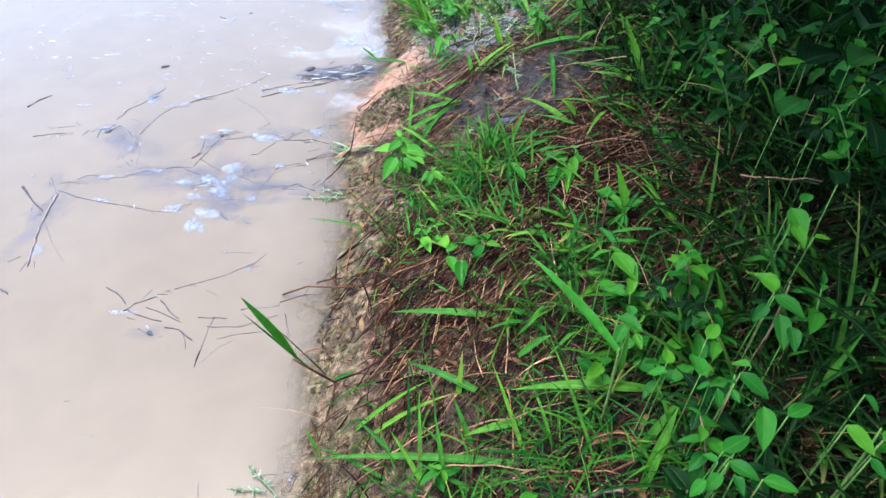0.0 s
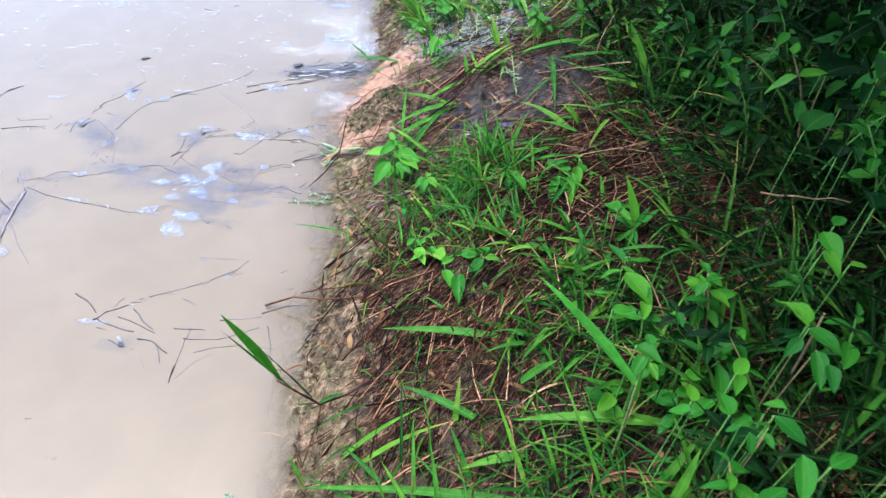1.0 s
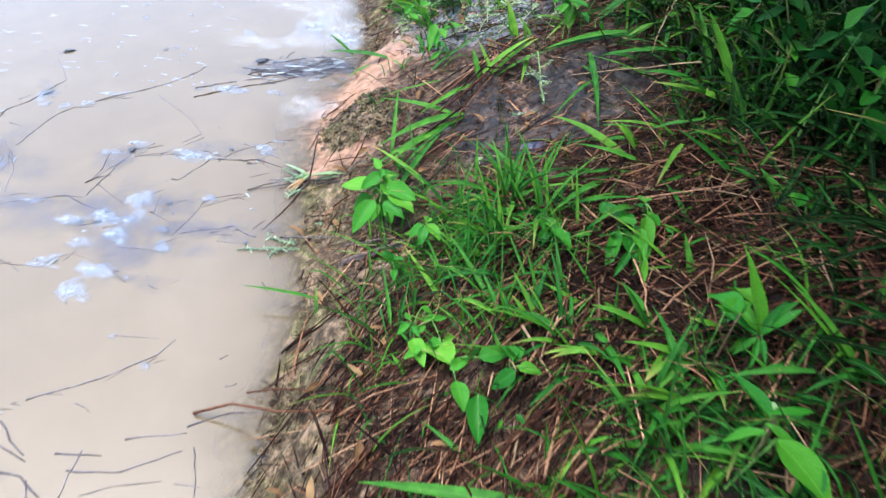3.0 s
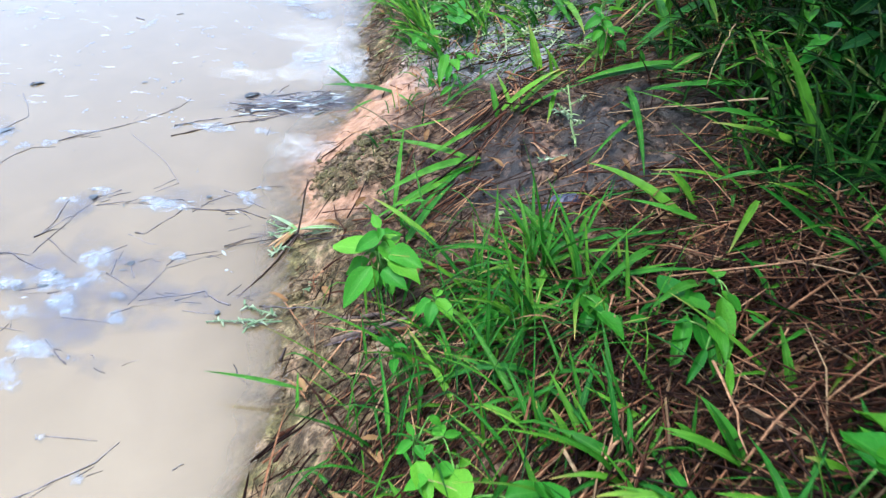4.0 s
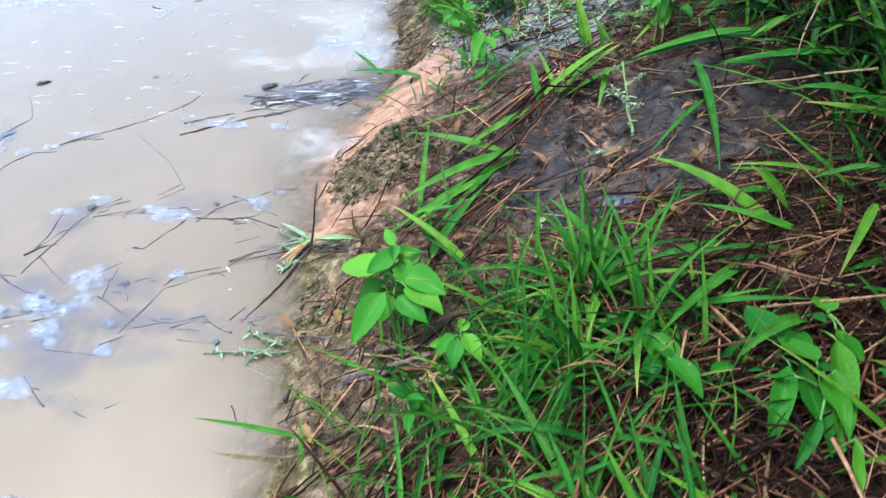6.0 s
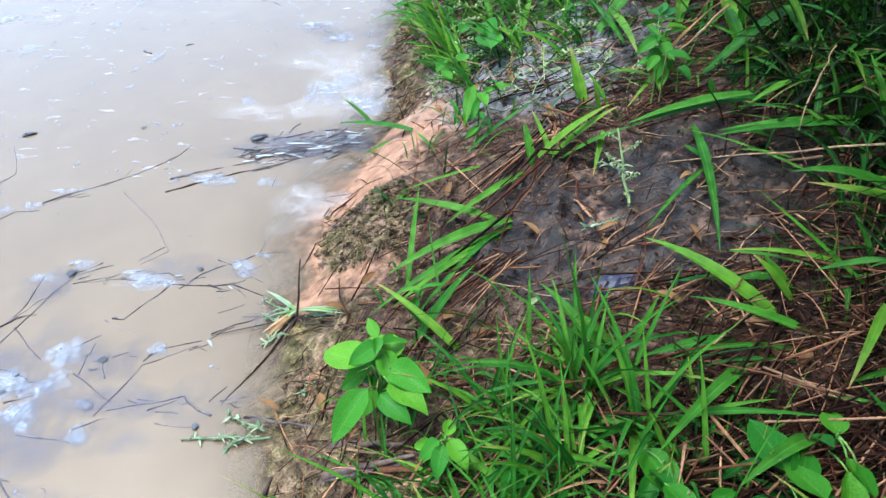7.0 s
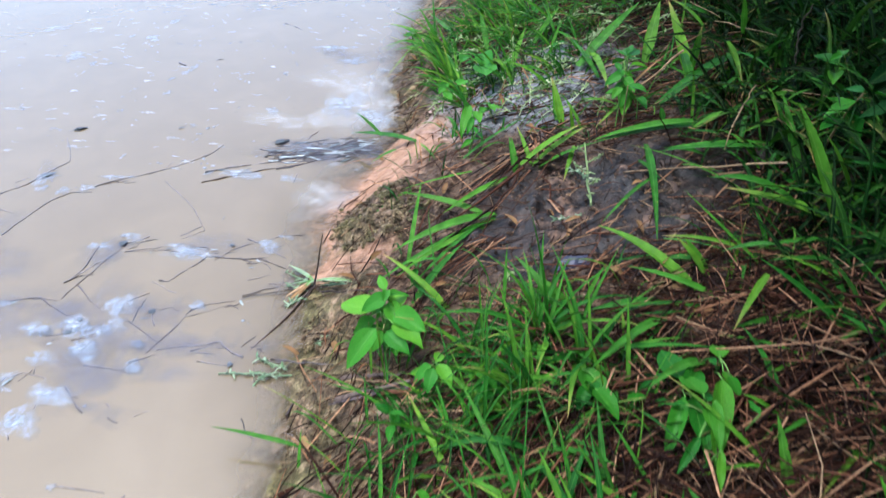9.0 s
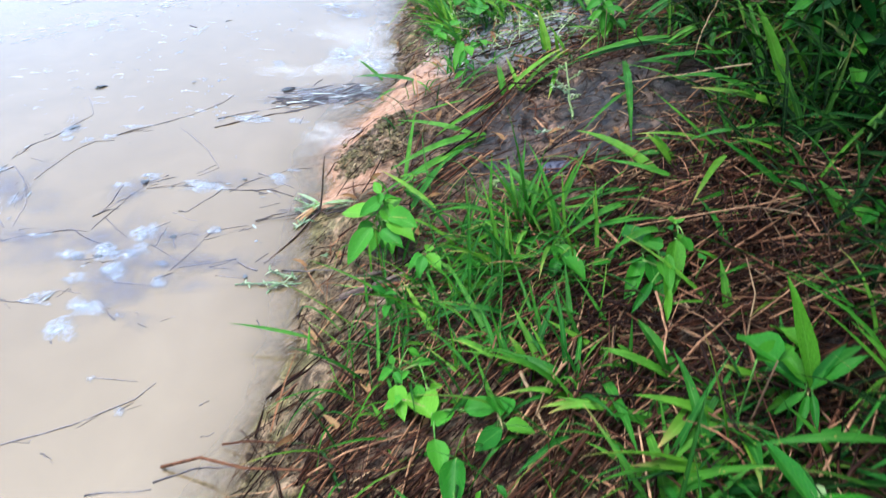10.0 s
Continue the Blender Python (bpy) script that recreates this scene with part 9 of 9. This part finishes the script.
grass_leaf((0.383, 1.915, 0.229), (0.410, 1.855, 0.232), 0.006, 0.0093, mat=LIME)
grass_leaf((0.415, 1.781, 0.260), (0.402, 1.734, 0.222), 0.006, 0.0084, mat=GRASS)
grass_leaf((0.423, 1.778, 0.262), (0.380, 1.777, 0.228), 0.006, 0.0112, mat=SHADED_GRASS)
grass_leaf((0.400, 1.819, 0.246), (0.355, 1.807, 0.222), 0.006, 0.0106, mat=BRIGHT)
grass_leaf((0.445, 1.808, 0.290), (0.446, 1.751, 0.276), 0.004, 0.0063, mat=GRASS)
grass_leaf((0.448, 1.741, 0.236), (0.505, 1.702, 0.323), 0.020, 0.0090, mat=BRIGHT)
grass_leaf((0.467, 1.795, 0.277), (0.489, 1.782, 0.303), 0.006, 0.0114, mat=LIME)
grass_leaf((0.362, 1.889, 0.210), (0.346, 1.975, 0.214), 0.010, 0.0071, mat=GRASS)
grass_leaf((0.360, 1.928, 0.211), (0.403, 1.907, 0.236), 0.006, 0.0058, mat=GRASS)
grass_leaf((0.415, 1.913, 0.229), (0.376, 1.945, 0.236), 0.006, 0.0059, mat=BRIGHT)
grass_leaf((0.410, 2.067, 0.282), (0.362, 2.120, 0.306), 0.010, 0.0111, mat=BRIGHT)
grass_leaf((0.454, 1.999, 0.297), (0.432, 1.968, 0.362), 0.010, 0.0108, mat=LIME)
grass_leaf((0.391, 2.005, 0.227), (0.394, 2.012, 0.299), 0.010, 0.0134, mat=GRASS)
grass_leaf((0.458, 1.898, 0.304), (0.468, 1.842, 0.349), 0.010, 0.0081, mat=BRIGHT)
grass_leaf((0.322, 1.842, 0.214), (0.318, 1.853, 0.232), 0.004, 0.0109, mat=GRASS)
grass_leaf((0.424, 1.894, 0.244), (0.441, 1.858, 0.282), 0.010, 0.0074, mat=GRASS)
grass_leaf((0.483, 1.740, 0.257), (0.496, 1.732, 0.292), 0.010, 0.0059, mat=GRASS)
grass_leaf((0.345, 2.047, 0.232), (0.377, 1.989, 0.274), 0.010, 0.0066, mat=BRIGHT)
grass_leaf((0.285, 1.780, 0.182), (0.305, 1.715, 0.191), 0.004, 0.0090, mat=LIME)
grass_leaf((0.338, 1.752, 0.195), (0.381, 1.698, 0.216), 0.006, 0.0057, mat=LIME)
dead_leaf((0.292, 1.989, 0.197), (0.348, 2.011, 0.253), 0.004, 0.0083, DEADLEAF)
dead_leaf((0.348, 2.011, 0.253), (0.419, 2.002, 0.307), 0.004, 0.0072, DEADLEAF)
dead_leaf((0.278, 2.145, 0.208), (0.317, 2.064, 0.234), 0.004, 0.0065, DEADLEAF)
twig("stalk", (0.449, 1.760, 0.269), (0.491, 1.700, 0.259), 0.0030, "thin dry stalk among tall dark grass", "stalk", TAN, 0, 0.03)
twig("stalk", (0.399, 2.138, 0.298), (0.439, 2.079, 0.292), 0.0020, "thin dry stalk among tall dark grass", "stalk", TAN, 0, 0.03)
twig("stalk", (0.429, 2.072, 0.289), (0.493, 1.951, 0.311), 0.0020, "thin dry stalk among tall dark grass", "stalk", TAN, 0, 0.03)
twig("stalk", (0.502, 1.885, 0.298), (0.478, 1.853, 0.353), 0.0030, "thin dry stalk among tall dark grass", "stalk", TWIG, 0, 0.03)
twig("stalk", (0.478, 1.853, 0.353), (0.464, 1.805, 0.406), 0.0030, "thin dry stalk among tall dark grass", "stalk", TWIG, 0, 0.03)
twig("stalk", (0.338, 2.035, 0.230), (0.362, 2.049, 0.268), 0.0018, "thin dry stalk among tall dark grass", "stalk", TAN, 0, 0.03)
twig("stalk", (0.472, 1.829, 0.280), (0.528, 1.785, 0.293), 0.0018, "thin dry stalk among tall dark grass", "stalk", TAN, 0, 0.03)
twig("stalk", (0.242, 1.827, 0.172), (0.291, 1.794, 0.184), 0.0020, "thin dry stalk among tall dark grass", "stalk", TAN, 0, 0.03)
r = random.Random(61)
broadleaf("broadleaf_weed", 0.286, 1.929, 0.085, 7, 0.03, OVATE_LIME, "young light green weed with round leaves on silt", "weed", r, group="leafy weeds")
broadleaf("broadleaf_weed", 0.532, 1.816, 0.1, 4, 0.042, OVATE_FRESH, "leafy green weed with oval leaves on the upper bank", "weed", r, group="leafy weeds")
broadleaf("broadleaf_weed", 0.506, 1.728, 0.1, 4, 0.042, OVATE_FRESH, "leafy green weed with oval leaves on the upper bank", "weed", r, group="leafy weeds")
bent_twig(((-0.59, 1.186), (-0.566, 1.173), (-0.538, 1.144)), 0.0034)
bent_twig(((-0.535, 1.125), (-0.52, 1.145), (-0.485, 1.166)), 0.0036)
bent_twig(((-0.527, 1.125), (-0.491, 1.112), (-0.457, 1.102)), 0.0036)
bent_twig(((-0.496, 1.136), (-0.459, 1.121), (-0.421, 1.101)), 0.0026)
bent_twig(((-0.474, 1.154), (-0.451, 1.128), (-0.427, 1.109)), 0.0030)
bent_twig(((-0.446, 1.087), (-0.42, 1.083), (-0.387, 1.058)), 0.0030)
bent_twig(((-0.41, 1.076), (-0.393, 1.038)), 0.0022)
bent_twig(((-0.458, 1.185), (-0.423, 1.203), (-0.38, 1.221), (-0.343, 1.248), (-0.319, 1.264), (-0.305, 1.29)), 0.0022)
bent_twig(((-0.389, 1.294), (-0.329, 1.291)), 0.0016)
bent_twig(((-0.392, 1.113), (-0.369, 1.112), (-0.338, 1.112)), 0.0024)
bent_twig(((-0.37, 1.092), (-0.31, 1.092), (-0.248, 1.122)), 0.0022)
bent_twig(((-0.363, 1.118), (-0.366, 1.085), (-0.366, 1.033)), 0.0022)
bent_twig(((-0.366, 1.033), (-0.368, 1.012), (-0.366, 0.998)), 0.0036)
bent_twig(((-0.318, 1.134), (-0.284, 1.141), (-0.249, 1.147)), 0.0024)
bent_twig(((-0.25, 1.156), (-0.212, 1.175), (-0.157, 1.182)), 0.0026)
bent_twig(((-0.236, 1.127), (-0.224, 1.092), (-0.214, 1.051)), 0.0020)
bent_twig(((-0.344, 1.062), (-0.308, 1.075), (-0.26, 1.083)), 0.0013)
bent_twig(((-0.244, 1.08), (-0.213, 1.076)), 0.0012)
bent_twig(((-0.358, 1.008), (-0.338, 1.042), (-0.314, 1.061)), 0.0011)
bent_twig(((-0.185, 1.068), (-0.18, 1.052)), 0.0018)
bent_twig(((-0.207, 1.034), (-0.16, 1.028)), 0.0012)
soaked_leaf((-0.473, 1.075), (-0.46, 1.068), 0.01)
r = random.Random(62)
broadleaf("broadleaf_weed", 0.357, 0.833, 0.076, 3, 0.036, OVATE_FRESH, "low fresh green weed with rounded leaves on the bank", "weed", r, group="leafy weeds")
broadleaf("broadleaf_weed", 0.393, 0.837, 0.077, 3, 0.039, OVATE_FRESH, "low fresh green weed with rounded leaves on the bank", "weed", r, group="leafy weeds")
broadleaf("broadleaf_weed", 0.402, 0.797, 0.073, 3, 0.040, OVATE_FRESH, "low fresh green weed with rounded leaves on the bank", "weed", r, group="leafy weeds")
broadleaf("broadleaf_weed", 0.367, 0.797, 0.066, 2, 0.041, OVATE_FRESH, "low fresh green weed with rounded leaves on the bank", "weed", r, group="leafy weeds")
broadleaf("broadleaf_weed", 0.333, 0.778, 0.063, 3, 0.041, OVATE_FRESH, "low fresh green weed with rounded leaves on the bank", "weed", r, group="leafy weeds")
broadleaf("broadleaf_weed", 0.385, 0.765, 0.070, 2, 0.038, OVATE_FRESH, "low fresh green weed with rounded leaves on the bank", "weed", r, group="leafy weeds")
broadleaf("broadleaf_weed", 0.256, 0.803, 0.060, 2, 0.036, OVATE_FRESH, "low fresh green weed with rounded leaves on the bank", "weed", r, group="leafy weeds")
broadleaf("broadleaf_weed", 0.316, 0.829, 0.065, 3, 0.034, OVATE_FRESH, "low fresh green weed with rounded leaves on the bank", "weed", r, group="leafy weeds")
broadleaf("broadleaf_weed", 0.316, 0.905, 0.080, 2, 0.038, OVATE_FRESH, "low fresh green weed with rounded leaves on the bank", "weed", r, group="leafy weeds")
grass_leaf((0.319, 0.913, 0.277), (0.383, 0.801, 0.271), 0.006, 0.0026, mat=LIME)
grass_leaf((0.322, 0.892, 0.29), (0.379, 0.829, 0.27), 0.006, 0.0022, mat=LIME)
grass_leaf((0.342, 0.885, 0.296), (0.376, 0.829, 0.278), 0.006, 0.0022, mat=LIME)
grass_leaf((0.275, 0.887, 0.259), (0.33, 0.837, 0.253), 0.006, 0.0030, mat=LIME)
grass_leaf((0.313, 0.822, 0.256), (0.346, 0.783, 0.257), 0.006, 0.0022, mat=LIME)
grass_leaf((0.379, 0.862, 0.302), (0.389, 0.843, 0.295), 0.006, 0.0020, mat=LIME)
grass_leaf((0.29, 0.894, 0.265), (0.319, 0.847, 0.258), 0.006, 0.0022, mat=LIME)
grass_leaf((0.356, 0.787, 0.249), (0.353, 0.864, 0.331), 0.006, 0.0050, mat=LIME)
grass_leaf((0.285, 0.801, 0.222), (0.292, 0.83, 0.306), 0.006, 0.0080, mat=LIME)
grass_leaf((0.418, 0.845, 0.289), (0.392, 0.874, 0.366), 0.006, 0.0120, mat=LIME)
grass_leaf((0.208, 0.962, 0.203), (0.177, 0.907, 0.211), 0.006, 0.0080, mat=LIME)
grass_leaf((0.168, 0.88, 0.187), (0.208, 0.881, 0.232), 0.006, 0.0160, mat=LIME)
bent_twig(((-1.06, 1.853), (-1.048, 1.888), (-1.023, 1.916)), 0.0045)
bent_twig(((-0.98, 1.711), (-0.939, 1.723), (-0.886, 1.731)), 0.0028)
bent_twig(((-0.969, 1.763), (-0.956, 1.75), (-0.89, 1.762)), 0.0014)
bent_twig(((-0.898, 1.778), (-0.883, 1.765)), 0.0023)
bent_twig(((-0.819, 1.709), (-0.825, 1.753), (-0.799, 1.747), (-0.78, 1.769), (-0.745, 1.736), (-0.716, 1.7), (-0.692, 1.654), (-0.677, 1.592)), 0.0023)
bent_twig(((-0.719, 1.655), (-0.725, 1.694), (-0.7, 1.676)), 0.0023)
bent_twig(((-0.81, 1.735), (-0.798, 1.774)), 0.0036)
bent_twig(((-0.708, 1.608), (-0.691, 1.59)), 0.0023)
bent_twig(((-0.793, 1.814), (-0.793, 1.845), (-0.763, 1.876), (-0.749, 1.919), (-0.727, 1.964), (-0.748, 2.004), (-0.778, 2.049)), 0.0020)
bent_twig(((-0.719, 1.729), (-0.707, 1.782), (-0.693, 1.835), (-0.669, 1.862), (-0.634, 1.868)), 0.0019)
bent_twig(((-0.639, 1.885), (-0.61, 1.911), (-0.574, 1.931), (-0.524, 1.968), (-0.476, 2.017), (-0.461, 2.06)), 0.0023)
bent_twig(((-0.795, 1.531), (-0.778, 1.548), (-0.755, 1.552), (-0.73, 1.534), (-0.672, 1.557), (-0.654, 1.568), (-0.621, 1.575), (-0.579, 1.59), (-0.545, 1.586)), 0.0020)
bent_twig(((-0.576, 1.592), (-0.532, 1.566), (-0.477, 1.547)), 0.0025)
bent_twig(((-0.819, 1.491), (-0.764, 1.466), (-0.715, 1.453), (-0.641, 1.437), (-0.579, 1.422), (-0.541, 1.419), (-0.534, 1.44)), 0.0022)
bent_twig(((-0.569, 1.422), (-0.517, 1.448), (-0.482, 1.443)), 0.0014)
bent_twig(((-0.451, 1.43), (-0.408, 1.394)), 0.0025)
bent_twig(((-0.905, 1.502), (-0.861, 1.453), (-0.818, 1.414)), 0.0054)
bent_twig(((-0.815, 1.477), (-0.809, 1.422), (-0.802, 1.366), (-0.79, 1.313), (-0.77, 1.24)), 0.0059)
bent_twig(((-0.856, 1.54), (-0.818, 1.479)), 0.0028)
bent_twig(((-0.791, 1.368), (-0.75, 1.307), (-0.706, 1.258)), 0.0016)
bent_twig(((-0.816, 1.252), (-0.797, 1.27)), 0.0028)
bent_twig(((-0.543, 1.591), (-0.531, 1.638), (-0.517, 1.696), (-0.503, 1.726), (-0.462, 1.747)), 0.0017)
bent_twig(((-0.52, 1.917), (-0.478, 1.878), (-0.436, 1.839), (-0.395, 1.779), (-0.424, 1.75)), 0.0014)
bent_twig(((-0.374, 1.498), (-0.352, 1.557), (-0.348, 1.573), (-0.29, 1.606)), 0.0016)
bent_twig(((-0.507, 1.528), (-0.473, 1.533)), 0.0019)
bent_twig(((-0.524, 1.515), (-0.492, 1.525)), 0.0016)
foam_patch(-0.840, 1.528, 0.056, 0.073, 0.60, "thin grey scum drifting on muddy water", SCUM, "scum_film", "scum", 0.001)
foam_patch(-0.751, 1.733, 0.102, 0.115, -0.50, "thin grey scum drifting on muddy water", SCUM, "scum_film", "scum", 0.001)
foam_patch(-0.755, 1.534, 0.087, 0.059, 0.10, "thin grey scum drifting on muddy water", SCUM, "scum_film", "scum", 0.001)
foam_patch(-0.749, 1.928, 0.055, 0.069, 0.40, "thin grey scum drifting on muddy water", SCUM, "scum_film", "scum", 0.001)
foam_patch(-0.835, 1.413, 0.054, 0.058, -0.40, "thin grey scum drifting on muddy water", SCUM, "scum_film", "scum", 0.001)
foam_patch(-0.520, 1.704, 0.073, 0.073, 0.60, "thin grey scum drifting on muddy water", SCUM, "scum_film", "scum", 0.001)
foam_patch(-0.801, 1.752, 0.070, 0.052, 0.20, "thin grey scum drifting on muddy water", SCUM, "scum_film", "scum", 0.001)
foam_patch(-0.812, 1.444, 0.046, 0.139, -0.30, "thin grey scum drifting on muddy water", SCUM, "scum_film", "scum", 0.001)
foam_patch(-0.722, 1.695, 0.050, 0.138, 0.30, "thin grey scum drifting on muddy water", SCUM, "scum_film", "scum", 0.001)
foam_patch(-0.625, 1.568, 0.147, 0.035, 0.10, "thin grey scum drifting on muddy water", SCUM, "scum_film", "scum", 0.001)
foam_patch(-0.770, 1.284, 0.030, 0.032, 0.30, "patch of bluish white froth floating on muddy water")
foam_patch(-0.728, 1.868, 0.030, 0.019, 0.00, "patch of bluish white froth floating on muddy water")
foam_patch(-0.803, 1.756, 0.035, 0.021, 0.20, "patch of bluish white froth floating on muddy water")
foam_patch(-0.702, 1.455, 0.053, 0.014, -0.10, "patch of bluish white froth floating on muddy water")
foam_patch(-0.719, 1.665, 0.025, 0.025, 0.50, "patch of bluish white froth floating on muddy water")
foam_patch(-0.619, 1.571, 0.047, 0.012, 0.10, "patch of bluish white froth floating on muddy water")
soaked_leaf((-0.75, 1.903), (-0.731, 1.922), 0.016)
soaked_leaf((-0.806, 1.732), (-0.795, 1.75), 0.014)
